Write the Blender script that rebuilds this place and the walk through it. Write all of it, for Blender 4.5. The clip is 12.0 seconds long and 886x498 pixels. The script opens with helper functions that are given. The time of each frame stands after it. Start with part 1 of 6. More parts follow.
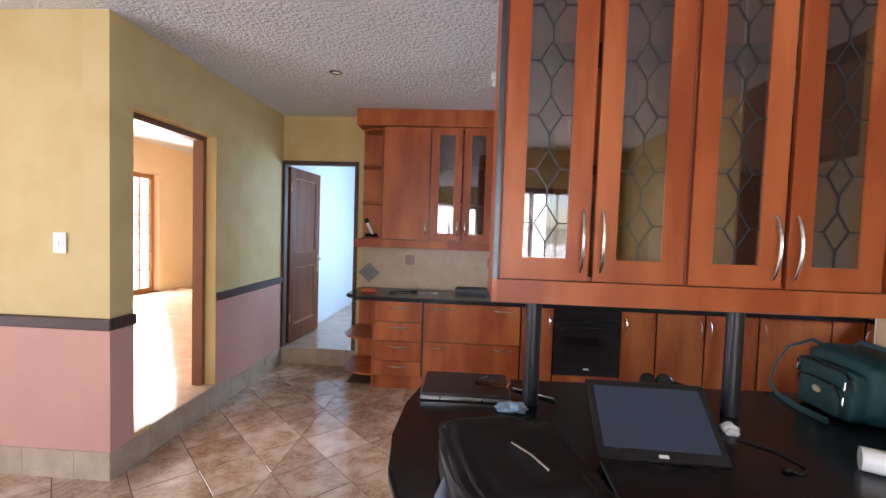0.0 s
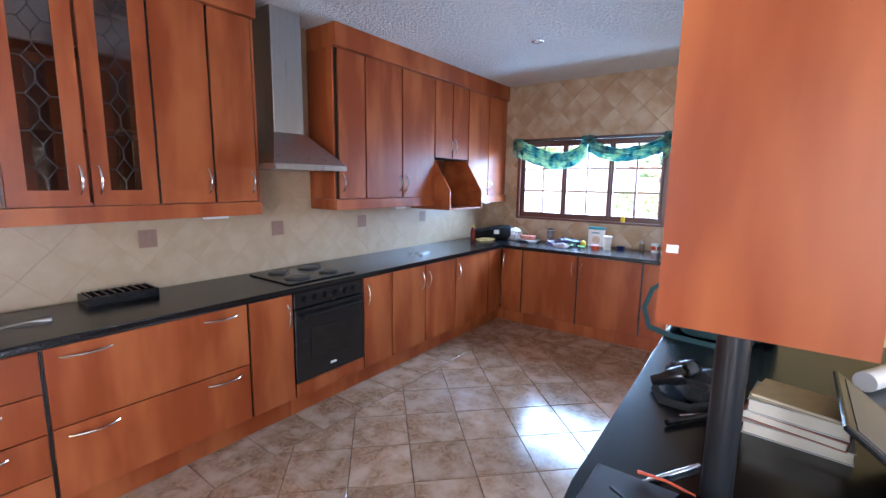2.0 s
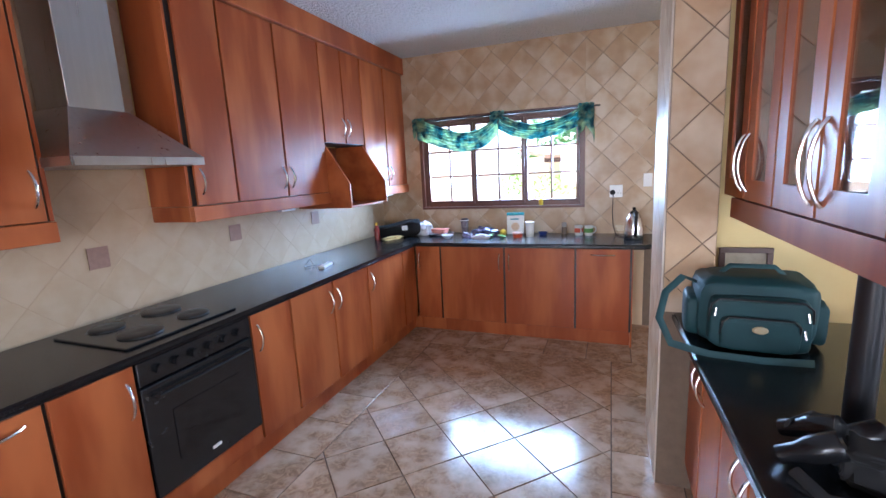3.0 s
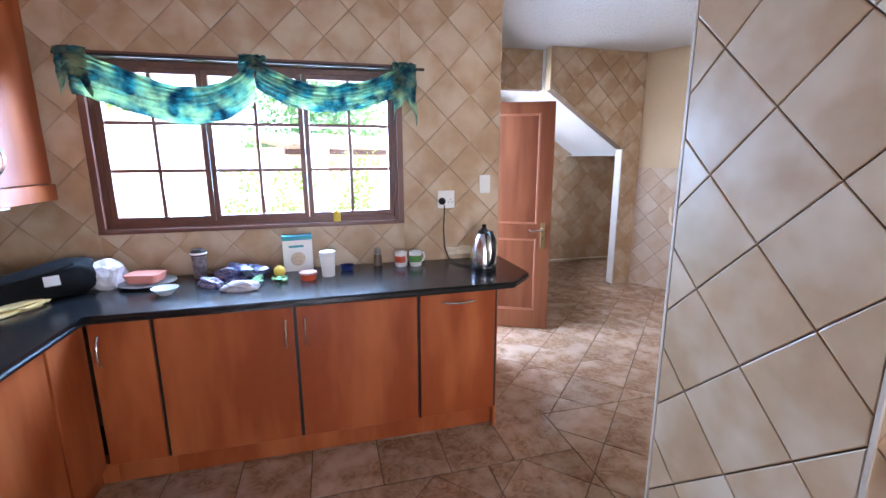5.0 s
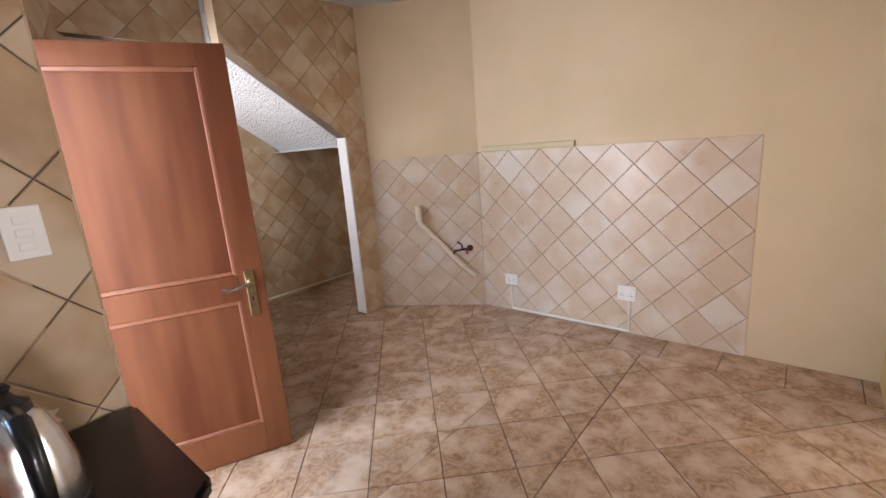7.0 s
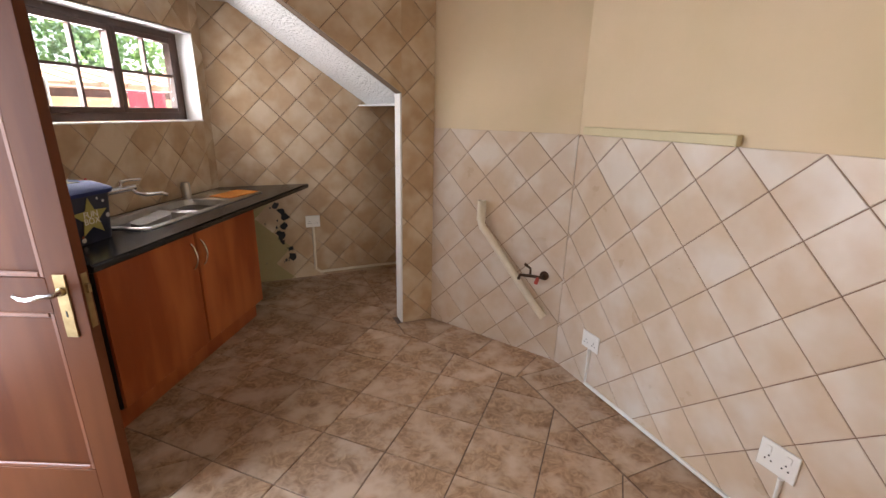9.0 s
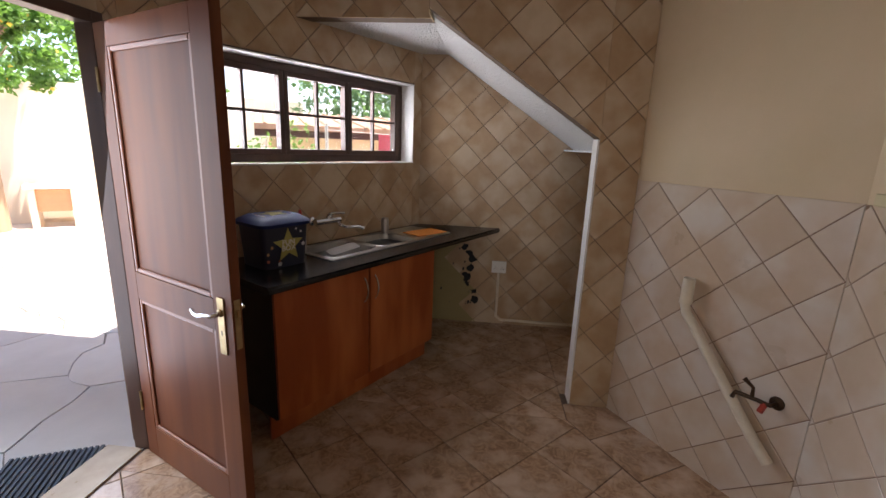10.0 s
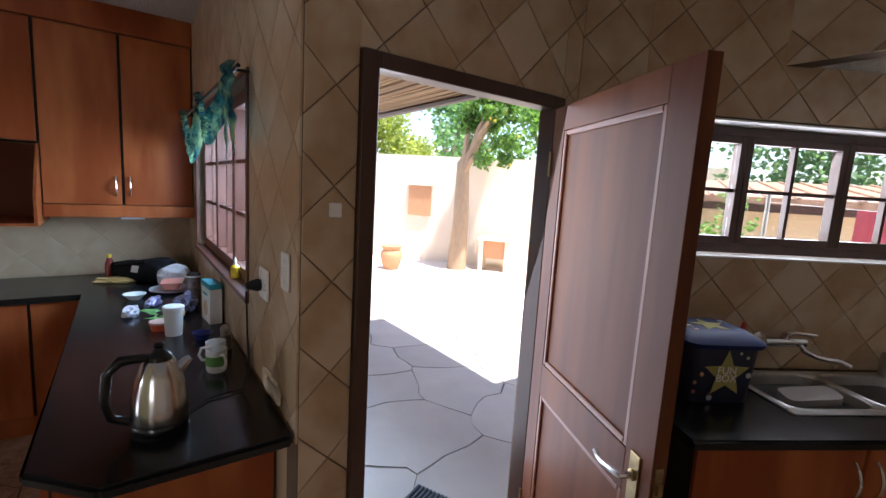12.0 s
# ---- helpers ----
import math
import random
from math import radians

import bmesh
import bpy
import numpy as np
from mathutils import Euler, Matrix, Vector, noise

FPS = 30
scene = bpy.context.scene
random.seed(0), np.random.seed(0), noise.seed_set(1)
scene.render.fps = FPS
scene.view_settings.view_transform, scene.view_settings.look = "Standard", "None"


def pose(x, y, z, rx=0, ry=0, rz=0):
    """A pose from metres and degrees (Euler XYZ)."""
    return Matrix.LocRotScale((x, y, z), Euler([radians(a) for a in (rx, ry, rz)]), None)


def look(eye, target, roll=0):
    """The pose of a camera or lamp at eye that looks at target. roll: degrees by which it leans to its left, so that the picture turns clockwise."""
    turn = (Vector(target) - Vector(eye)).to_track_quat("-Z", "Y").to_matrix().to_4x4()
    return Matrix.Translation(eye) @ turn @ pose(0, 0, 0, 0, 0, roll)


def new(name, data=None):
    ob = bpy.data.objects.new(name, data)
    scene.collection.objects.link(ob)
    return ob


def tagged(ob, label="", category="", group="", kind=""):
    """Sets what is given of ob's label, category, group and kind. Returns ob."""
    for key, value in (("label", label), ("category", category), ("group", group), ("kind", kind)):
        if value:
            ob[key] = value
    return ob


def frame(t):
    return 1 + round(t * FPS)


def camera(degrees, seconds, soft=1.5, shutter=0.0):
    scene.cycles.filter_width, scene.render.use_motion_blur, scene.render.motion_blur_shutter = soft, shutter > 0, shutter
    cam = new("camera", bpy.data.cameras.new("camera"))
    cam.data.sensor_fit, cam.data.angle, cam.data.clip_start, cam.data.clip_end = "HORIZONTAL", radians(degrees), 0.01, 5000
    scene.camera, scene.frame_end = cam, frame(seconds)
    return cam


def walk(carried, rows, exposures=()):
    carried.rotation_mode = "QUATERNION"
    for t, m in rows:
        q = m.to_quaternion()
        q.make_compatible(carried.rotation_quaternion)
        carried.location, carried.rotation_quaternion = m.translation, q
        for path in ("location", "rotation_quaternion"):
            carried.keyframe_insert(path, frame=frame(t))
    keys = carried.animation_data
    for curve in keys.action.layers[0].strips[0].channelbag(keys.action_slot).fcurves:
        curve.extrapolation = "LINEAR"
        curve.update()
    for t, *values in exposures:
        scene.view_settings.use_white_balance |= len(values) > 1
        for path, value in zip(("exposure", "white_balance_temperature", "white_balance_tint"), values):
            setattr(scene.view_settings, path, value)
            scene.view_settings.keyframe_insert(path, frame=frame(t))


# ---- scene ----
import itertools

cam = camera(90.7, 12.0)
PATH = [
    (0, (0.103, -0.246, 1.567), (-0.026, 1.748, 1.474), 1.9),
    (0.5, (-0.225, 0.222, 1.562), (0.063, 2.196, 1.421), 2.5),
    (1, (-0.463, 0.659, 1.56), (0.307, 2.493, 1.35), 1.5),
    (1.5, (-0.654, 1.081, 1.566), (0.563, 2.648, 1.31), 1.2),
    (2, (-0.727, 1.441, 1.581), (0.86, 2.621, 1.281), 0.8),
    (2.5, (-0.527, 1.758, 1.571), (1.209, 2.696, 1.245), -1.6),
    (4.5, (1.008, 2.735, 1.561), (2.962, 2.581, 1.165), -0.5),
    (5, (1.465, 2.773, 1.566), (3.358, 2.275, 1.159), -0.2),
    (5.5, (1.933, 2.723, 1.578), (3.636, 1.76, 1.165), 0.1),
    (6, (2.333, 2.499, 1.567), (3.86, 1.279, 1.144), -0.9),
    (6.5, (2.672, 2.235, 1.553), (4.01, 0.815, 1.113), -1.8),
    (7, (2.882, 1.894, 1.513), (4.146, 0.411, 1.061), -4.4),
    (9, (3.181, 0.318, 1.548), (4.923, -0.461, 0.952), 1.3),
    (9.5, (3.343, 0.085, 1.559), (5.237, -0.241, 1.003), 1.8),
    (10, (3.476, -0.049, 1.595), (5.413, 0.139, 1.135), 2.2),
    (10.5, (3.614, -0.033, 1.605), (5.475, 0.617, 1.267), 2.6),
    (11, (3.715, 0.073, 1.615), (5.405, 1.101, 1.318), 2.1),
    (11.5, (3.831, 0.186, 1.646), (5.281, 1.538, 1.384), 3.1),
    (12, (3.853, 0.364, 1.682), (5.012, 1.971, 1.412), 3.4),
]
EXPOSURES = [(0.0, 2.4, 6100, 18), (0.6, 2.7, 6050, 17), (1.5, 2.95, 5750, 16), (2.2, 2.95, 5450, 15), (4.5, 3.2, 5650, 19), (5.0, 3.1, 5600, 19), (5.5, 2.85, 5550, 19), (6.3, 2.75, 6300, 19), (7.0, 2.7, 6600, 19), (9.0, 2.65, 7000, 19), (9.5, 2.35, 7000, 21), (10.0, 1.75, 6700, 19), (10.6, 1.45, 6400, 17), (12.0, 1.45, 6200, 16)]
walk(cam, [(t, look(eye, target, roll)) for t, eye, target, roll in PATH], EXPOSURES)

# ---- exposure keys are in the walk call; world and sun ----
world = bpy.data.worlds.new("world")
scene.world = world
world.use_nodes = True
wnt = world.node_tree
sky = wnt.nodes.new("ShaderNodeTexSky")
sky.sky_type = "NISHITA"
sky.sun_disc = False
sky.sun_elevation = radians(72)
sky.sun_rotation = radians(166)
wnt.links.new(sky.outputs[0], wnt.nodes["Background"].inputs[0])
wnt.nodes["Background"].inputs[1].default_value = 0.15
sun_data = bpy.data.lights.new("sun", "SUN")
sun_data.energy, sun_data.angle, sun_data.color = 5.0, radians(0.5), (1.0, 0.96, 0.9)
sun = new("sun", sun_data)
sun.matrix_world = look((0.0, -4.0, 9.0), (-0.2, -3.2, 9.0 - 2.65))


def area(name, eye, target, sx, sy, power, color):
    d = bpy.data.lights.new(name, "AREA")
    d.shape, d.size, d.size_y, d.energy, d.color = "RECTANGLE", sx, sy, power, color
    ob = new(name, d)
    ob.matrix_world = look(eye, target)
    return ob


DAY = (0.86, 0.93, 1.0)
area("daylight_kitchen_window", (4.66, 3.15, 1.63), (2.9, 3.15, 0.5), 1.5, 0.8, 30, (0.5, 0.74, 1.0))
area("daylight_sink_window", (6.58, 1.28, 1.75), (6.0, 0.3, 1.3), 1.4, 0.5, 9, DAY)
# Added fill for the laundry walls, set in an unseen partition opening.
area("daylight_dining_opening", (2.44, -0.35, 1.1), (4.5, -0.6, 0.7), 1.0, 1.9, 0.9, (1.0, 0.93, 0.82))
area("daylight_back_door", (4.93, 1.80, 1.15), (4.5, 0.0, 0.7), 0.8, 1.8, 5.5, (0.74, 0.86, 1.0))
area("daylight_south_windows", (-0.3, -3.72, 1.4), (0.0, 0.0, 1.1), 3.0, 1.6, 26, (0.97, 0.98, 1.0))
area("daylight_west_window", (-4.05, -0.4, 1.45), (0.0, 0.6, 1.3), 2.4, 1.5, 19, (0.95, 0.97, 1.0))
area("daylight_french_door", (-5.75, 7.05, 1.3), (-3.0, 6.2, 0.9), 1.2, 2.0, 46, (1.0, 0.97, 0.9))
# Added fill that reaches the cabinet fronts below the kitchen window.
area("daylight_lounge_window", (-5.74, 3.4, 1.6), (0.0, 3.0, 1.0), 1.5, 1.3, 48, (0.97, 0.98, 1.0))
# Added bluish fill inside the far room, whose walls have no window.
area("daylight_far_room", (-0.05, 6.2, 1.7), (-1.8, 5.6, 1.2), 1.0, 1.2, 15, (0.50, 0.76, 1.0))


# ---- materials ----
def srgb(h):
    c = [int(h[i:i + 2], 16) / 255 for i in (0, 2, 4)]
    return tuple(((v + 0.055) / 1.055) ** 2.4 if v > 0.04045 else v / 12.92 for v in c) + (1,)


def mat(name, base, rough=0.5, metal=0.0, dark=None, scale=6.0, stretch=(1, 1, 1), amount=0.5, bump=0.0, bump_scale=120.0,
        vary=0.0, coat=0.0, stain=None, stain_scale=1.2, rough_vary=0.08, world_space=False, spec=0.5, distort=0.0):
    """A surface with colour variation at two scales, fine relief and a random tone for each piece."""
    m = bpy.data.materials.new(name)
    m.use_nodes = True
    nt = m.node_tree
    n, l = nt.nodes, nt.links
    b = n["Principled BSDF"]
    b.inputs["Metallic"].default_value = metal
    b.inputs["Coat Weight"].default_value = coat
    b.inputs["Coat Roughness"].default_value = 0.12
    b.inputs["Specular IOR Level"].default_value = spec
    tc = n.new("ShaderNodeTexCoord")
    geo = n.new("ShaderNodeNewGeometry")
    src = geo.outputs["Position"] if world_space else tc.outputs["Object"]
    info = n.new("ShaderNodeObjectInfo")
    add = n.new("ShaderNodeVectorMath")
    add.operation = "MULTIPLY_ADD"
    add.inputs[1].default_value = stretch
    l.new(src, add.inputs[0])
    shift = n.new("ShaderNodeVectorMath")
    shift.operation = "SCALE"
    shift.inputs[0].default_value = (37.0, 17.0, 29.0) if not world_space else (0, 0, 0)
    l.new(info.outputs["Random"], shift.inputs[3])
    l.new(shift.outputs[0], add.inputs[2])
    no = n.new("ShaderNodeTexNoise")
    no.inputs["Scale"].default_value, no.inputs["Detail"].default_value, no.inputs["Roughness"].default_value = scale, 6, 0.6
    l.new(add.outputs[0], no.inputs["Vector"])
    no.inputs["Distortion"].default_value = distort
    ramp = n.new("ShaderNodeValToRGB")
    ramp.color_ramp.elements[0].position, ramp.color_ramp.elements[1].position = 0.5 - 0.28 / (amount + 0.5), 0.5 + 0.28 / (amount + 0.5)
    ramp.color_ramp.elements[0].color, ramp.color_ramp.elements[1].color = dark or base, base
    l.new(no.outputs[0], ramp.inputs[0])
    col = ramp.outputs[0]
    if stain:
        n2 = n.new("ShaderNodeTexNoise")
        n2.inputs["Scale"].default_value, n2.inputs["Detail"].default_value = stain_scale, 3
        l.new(add.outputs[0], n2.inputs["Vector"])
        r2 = n.new("ShaderNodeValToRGB")
        r2.color_ramp.elements[0].position, r2.color_ramp.elements[1].position = 0.42, 0.66
        l.new(n2.outputs[0], r2.inputs[0])
        mx = n.new("ShaderNodeMix")
        mx.data_type = "RGBA"
        l.new(r2.outputs[0], mx.inputs[0])
        l.new(col, mx.inputs[6])
        mx.inputs[7].default_value = stain
        col = mx.outputs[2]
    if vary:
        hv = n.new("ShaderNodeHueSaturation")
        mr = n.new("ShaderNodeMapRange")
        mr.inputs[3].default_value, mr.inputs[4].default_value = 1 - vary, 1 + vary
        l.new(info.outputs["Random"], mr.inputs[0])
        l.new(mr.outputs[0], hv.inputs["Value"])
        l.new(col, hv.inputs["Color"])
        col = hv.outputs[0]
    l.new(col, b.inputs["Base Color"])
    rr = n.new("ShaderNodeMapRange")
    rr.inputs[3].default_value, rr.inputs[4].default_value = max(rough - rough_vary, 0.02), min(rough + rough_vary, 1)
    l.new(no.outputs[0], rr.inputs[0])
    l.new(rr.outputs[0], b.inputs["Roughness"])
    if bump:
        bn = n.new("ShaderNodeTexNoise")
        bn.inputs["Scale"].default_value, bn.inputs["Detail"].default_value = bump_scale, 3
        l.new(src, bn.inputs["Vector"])
        bp = n.new("ShaderNodeBump")
        bp.inputs["Strength"].default_value = min(bump, 1)
        bp.inputs["Distance"].default_value = 0.002 if bump < 0.5 else 0.04
        l.new(bn.outputs[0], bp.inputs["Height"])
        l.new(bp.outputs[0], b.inputs["Normal"])
    return m


def glass(name, rough=0.0, tint=(1, 1, 1, 1), gloss=0.05):
    """A thin pane: mostly see-through, with a gloss that grows at grazing angles."""
    m = bpy.data.materials.new(name)
    m.use_nodes = True
    nt = m.node_tree
    n, l = nt.nodes, nt.links
    n.remove(n["Principled BSDF"])
    tr, gl, mx, fr = n.new("ShaderNodeBsdfTransparent"), n.new("ShaderNodeBsdfGlossy"), n.new("ShaderNodeMixShader"), n.new("ShaderNodeLayerWeight")
    pw = n.new("ShaderNodeMath")
    pw.operation = "POWER"
    pw.inputs[1].default_value = 3.5
    ad = n.new("ShaderNodeMath")
    ad.operation = "MULTIPLY_ADD"
    ad.inputs[1].default_value, ad.inputs[2].default_value = 0.55, gloss
    tr.inputs[0].default_value = tint
    gl.inputs["Roughness"].default_value = rough
    l.new(fr.outputs["Facing"], pw.inputs[0])
    l.new(pw.outputs[0], ad.inputs[0])
    l.new(ad.outputs[0], mx.inputs[0])
    l.new(tr.outputs[0], mx.inputs[1])
    l.new(gl.outputs[0], mx.inputs[2])
    l.new(mx.outputs[0], n["Material Output"].inputs[0])
    return m


WOOD = mat("cherry laminate", (0.36, 0.090, 0.026, 1), 0.36, dark=(0.23, 0.043, 0.010, 1), scale=3.2, stretch=(1.6, 1.6, 0.35), amount=0.3, bump=0.04, vary=0.05, stain=(0.43, 0.125, 0.038, 1), stain_scale=3.2, spec=0.27)
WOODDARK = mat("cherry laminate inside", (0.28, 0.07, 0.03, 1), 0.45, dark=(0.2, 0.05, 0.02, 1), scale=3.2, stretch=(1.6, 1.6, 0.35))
EDGE = mat("black edging", (0.012, 0.011, 0.011, 1), 0.35)
STONE = mat("black stone-look worktop", (0.013, 0.013, 0.014, 1), 0.22, spec=0.42, dark=(0.006, 0.006, 0.007, 1), scale=160, amount=1.5, bump=0.05, bump_scale=260)
CHROME = mat("brushed chrome", (0.72, 0.72, 0.72, 1), 0.22, 1.0)
STEEL = mat("brushed steel", (0.55, 0.54, 0.52, 1), 0.3, 1.0, dark=(0.48, 0.47, 0.45, 1), scale=40, stretch=(1, 1, 0.05))
BRASS = mat("worn brass", (0.5, 0.38, 0.2, 1), 0.35, 1.0, dark=(0.28, 0.2, 0.1, 1), scale=30)
BLACK = mat("black enamel", (0.01, 0.01, 0.011, 1), 0.25)
BLACKMATT = mat("black fabric", (0.012, 0.012, 0.013, 1), 0.85, bump=0.3, bump_scale=400)
POST = mat("black painted steel post", (0.015, 0.016, 0.018, 1), 0.3)
OVENGLASS = mat("dark oven glass", (0.008, 0.008, 0.009, 1), 0.06)
FLOORTILE = mat("mottled brown floor tile", (0.45, 0.285, 0.175, 1), 0.15, dark=(0.235, 0.137, 0.080, 1), scale=15, distort=2.2, amount=1.2, bump=0.12, bump_scale=25, vary=0.1, stain=(0.5, 0.36, 0.26, 1), stain_scale=7, rough_vary=0.07)
FLOORGROUT = mat("floor grout", (0.13, 0.085, 0.06, 1), 0.85, dark=(0.08, 0.05, 0.035, 1), scale=20)
WALLTILE = mat("beige wall tile", (0.50, 0.35, 0.21, 1), 0.34, dark=(0.36, 0.225, 0.12, 1), scale=6, amount=0.5, bump=0.15, bump_scale=30, spec=0.36, vary=0.03, stain=(0.56, 0.44, 0.31, 1), stain_scale=4)
WALLGROUT = mat("brown wall grout", (0.17, 0.115, 0.075, 1), 0.85, dark=(0.12, 0.08, 0.05, 1), scale=20)
SPLASHGROUT = mat("sandy wall grout", (0.46, 0.335, 0.215, 1), 0.85)
SPLASHTILE = mat("sandy splashback tile", (0.50, 0.37, 0.24, 1), 0.34, dark=(0.44, 0.315, 0.195, 1), scale=9, amount=0.4, bump=0.1, bump_scale=30, vary=0.004, stain=(0.515, 0.39, 0.26, 1), stain_scale=7)
MIDGROUT = mat("pale brown wall grout", (0.39, 0.285, 0.19, 1), 0.85, dark=(0.24, 0.17, 0.11, 1), scale=20)
LIGHTTILE = mat("pale laundry wall tile", (0.62, 0.49, 0.37, 1), 0.3, dark=(0.54, 0.40, 0.28, 1), scale=6, amount=0.5, bump=0.12, bump_scale=30, vary=0.02, stain=(0.66, 0.58, 0.5, 1), stain_scale=4)
LIGHTGROUT = mat("pinkish wall grout", (0.26, 0.165, 0.11, 1), 0.85)
DECOTILE = mat("dusky decor tile", (0.34, 0.2, 0.15, 1), 0.35, dark=(0.26, 0.15, 0.11, 1), scale=40)
YELLOW = mat("ochre sponged plaster", (0.58, 0.45, 0.21, 1), 0.7, dark=(0.50, 0.35, 0.12, 1), scale=2.2, amount=0.3, bump=0.15, bump_scale=60, stain=(0.58, 0.45, 0.2, 1), stain_scale=3.5)
PINK = mat("salmon plaster dado", (0.55, 0.30, 0.235, 1), 0.7, dark=(0.48, 0.25, 0.2, 1), scale=2.2, bump=0.12, bump_scale=60)
CREAM = mat("cream plaster", (0.70, 0.55, 0.37, 1), 0.65, dark=(0.60, 0.475, 0.29, 1), scale=1.8, bump=0.1, bump_scale=50)
CEIL = mat("white stippled ceiling", (0.78, 0.78, 0.77, 1), 0.85, dark=(0.7, 0.7, 0.69, 1), scale=60, bump=1.0, bump_scale=46, world_space=True)
WHITE = mat("white paint", (0.8, 0.79, 0.77, 1), 0.45, dark=(0.7, 0.69, 0.66, 1), scale=12)
PLASTIC = mat("white plastic", (0.8, 0.79, 0.76, 1), 0.35)
IVORY = mat("ivory plastic pipe", (0.78, 0.71, 0.58, 1), 0.4, dark=(0.68, 0.6, 0.47, 1), scale=25)
DOORWOOD = mat("varnished door timber", (0.15, 0.043, 0.016, 1), 0.46, dark=(0.085, 0.024, 0.010, 1), scale=4, stretch=(2.4, 2.4, 0.3), amount=0.35, stain=(0.18, 0.062, 0.025, 1), stain_scale=2.0, bump=0.05, vary=0.03, spec=0.2)
# Paler than DOORWOOD: the highlight along the moulding is put into its colour.
MOULDWOOD = mat("moulding with painted highlight", (0.30, 0.11, 0.055, 1), 0.32, dark=(0.18, 0.06, 0.03, 1), scale=8, stretch=(2, 2, 0.5))
WINDOWWOOD = mat("reddish window timber", (0.17, 0.065, 0.042, 1), 0.38, dark=(0.09, 0.034, 0.022, 1), scale=6, stretch=(2, 2, 0.5), bump=0.05)
FRAMEWOOD = mat("dark brown frame timber", (0.085, 0.038, 0.024, 1), 0.4, dark=(0.045, 0.02, 0.013, 1), scale=6, stretch=(2, 2, 0.5), bump=0.05)
SKIRT = mat("marbled skirting tile", (0.46, 0.36, 0.25, 1), 0.3, dark=(0.33, 0.24, 0.16, 1), scale=7, amount=0.8, vary=0.06)
DADO = mat("dark dado rail", (0.07, 0.03, 0.025, 1), 0.4, dark=(0.04, 0.018, 0.014, 1), scale=8)
GLASS = glass("clear window glass")
CABGLASS = glass("smoked cabinet glass", 0.03, (0.62, 0.6, 0.58, 1), 0.16)
LEAD = mat("dark leading", (0.03, 0.03, 0.032, 1), 0.5, 0.5)


# ---- mesh helpers ----
def box(bm, x0, x1, y0, y1, z0, z1, m=None):
    v = [bm.verts.new(p) for p in itertools.product((x0, x1), (y0, y1), (z0, z1))]
    fs = [bm.faces.new([v[i] for i in q]) for q in ((0, 1, 3, 2), (4, 6, 7, 5), (0, 4, 5, 1), (2, 3, 7, 6), (0, 2, 6, 4), (1, 5, 7, 3))]
    if m is not None:
        for p in v:
            p.co = m @ p.co
    return fs


def bevel(bm, w=0.003, seg=1):
    bmesh.ops.bevel(bm, geom=list(bm.edges), offset=w, segments=seg, affect="EDGES", clamp_overlap=True)


def tube(bm, pts, r, seg=8, flat=1.0):
    """A rod of radius r (or of radii r, one a point) along pts."""
    pts = [Vector(p) for p in pts]
    rings = []
    for i, p in enumerate(pts):
        d = (pts[min(i + 1, len(pts) - 1)] - pts[max(i - 1, 0)]).normalized()
        a = d.orthogonal().normalized() if i == 0 else (a - d * a.dot(d)).normalized()
        b = d.cross(a)
        rad = r[i] if isinstance(r, (list, tuple)) else r
        rings.append([bm.verts.new(p + (a * math.cos(t) + b * math.sin(t) * flat) * rad) for t in (2 * math.pi * k / seg for k in range(seg))])
    for q, s in zip(rings, rings[1:]):
        for k in range(seg):
            bm.faces.new((q[k], q[(k + 1) % seg], s[(k + 1) % seg], s[k]))
    bm.faces.new(rings[0][::-1])
    bm.faces.new(rings[-1])


def lathe(bm, profile, seg=20, at=(0, 0, 0), sx=1.0, sy=1.0):
    """A turned shape from (radius, height) pairs."""
    at = Vector(at)
    rings = []
    for r, z in profile:
        if r < 1e-5:
            rings.append([bm.verts.new(at + Vector((0, 0, z)))])
        else:
            rings.append([bm.verts.new(at + Vector((r * sx * math.cos(2 * math.pi * k / seg), r * sy * math.sin(2 * math.pi * k / seg), z))) for k in range(seg)])
    for q, s in zip(rings, rings[1:]):
        for k in range(seg):
            j = (k + 1) % seg
            if len(q) == 1 and len(s) > 1:
                bm.faces.new((q[0], s[j], s[k]))
            elif len(s) == 1 and len(q) > 1:
                bm.faces.new((q[k], q[j], s[0]))
            elif len(q) > 1:
                bm.faces.new((q[k], q[j], s[j], s[k]))


def prism(bm, poly, z0, z1):
    """A flat polygon (x, y) drawn up from z0 to z1."""
    lo = [bm.verts.new((x, y, z0)) for x, y in poly]
    hi = [bm.verts.new((x, y, z1)) for x, y in poly]
    bm.faces.new(lo[::-1])
    bm.faces.new(hi)
    for k in range(len(poly)):
        j = (k + 1) % len(poly)
        bm.faces.new((lo[k], lo[j], hi[j], hi[k]))


def mesh_of(name, bm, material, smooth=False):
    bmesh.ops.recalc_face_normals(bm, faces=bm.faces)
    me = bpy.data.meshes.new(name)
    bm.to_mesh(me)
    bm.free()
    if material:
        me.materials.append(material)
    if smooth:
        me.shade_smooth()
        me.set_sharp_from_angle(angle=radians(38))
    return me


def part(name, bm, material, parent=None, label="", at=None, smooth=False, kind="", category="", group=""):
    ob = new(name, mesh_of(name, bm, material, smooth))
    ob.parent = parent
    if at is not None:
        ob.matrix_local = at
    return tagged(ob, label, category, group, kind)


def thing(name, at, label, category, group=""):
    ob = new(name)
    ob.empty_display_size = 0.1
    ob.matrix_world = at
    return tagged(ob, label, category, group)


def boxes(name, rects, material, parent=None, label="", at=None, bev=0.0, **kw):
    bm = bmesh.new()
    for r in rects:
        box(bm, *r)
    if bev:
        bevel(bm, bev)
    return part(name, bm, material, parent, label, at, **kw)


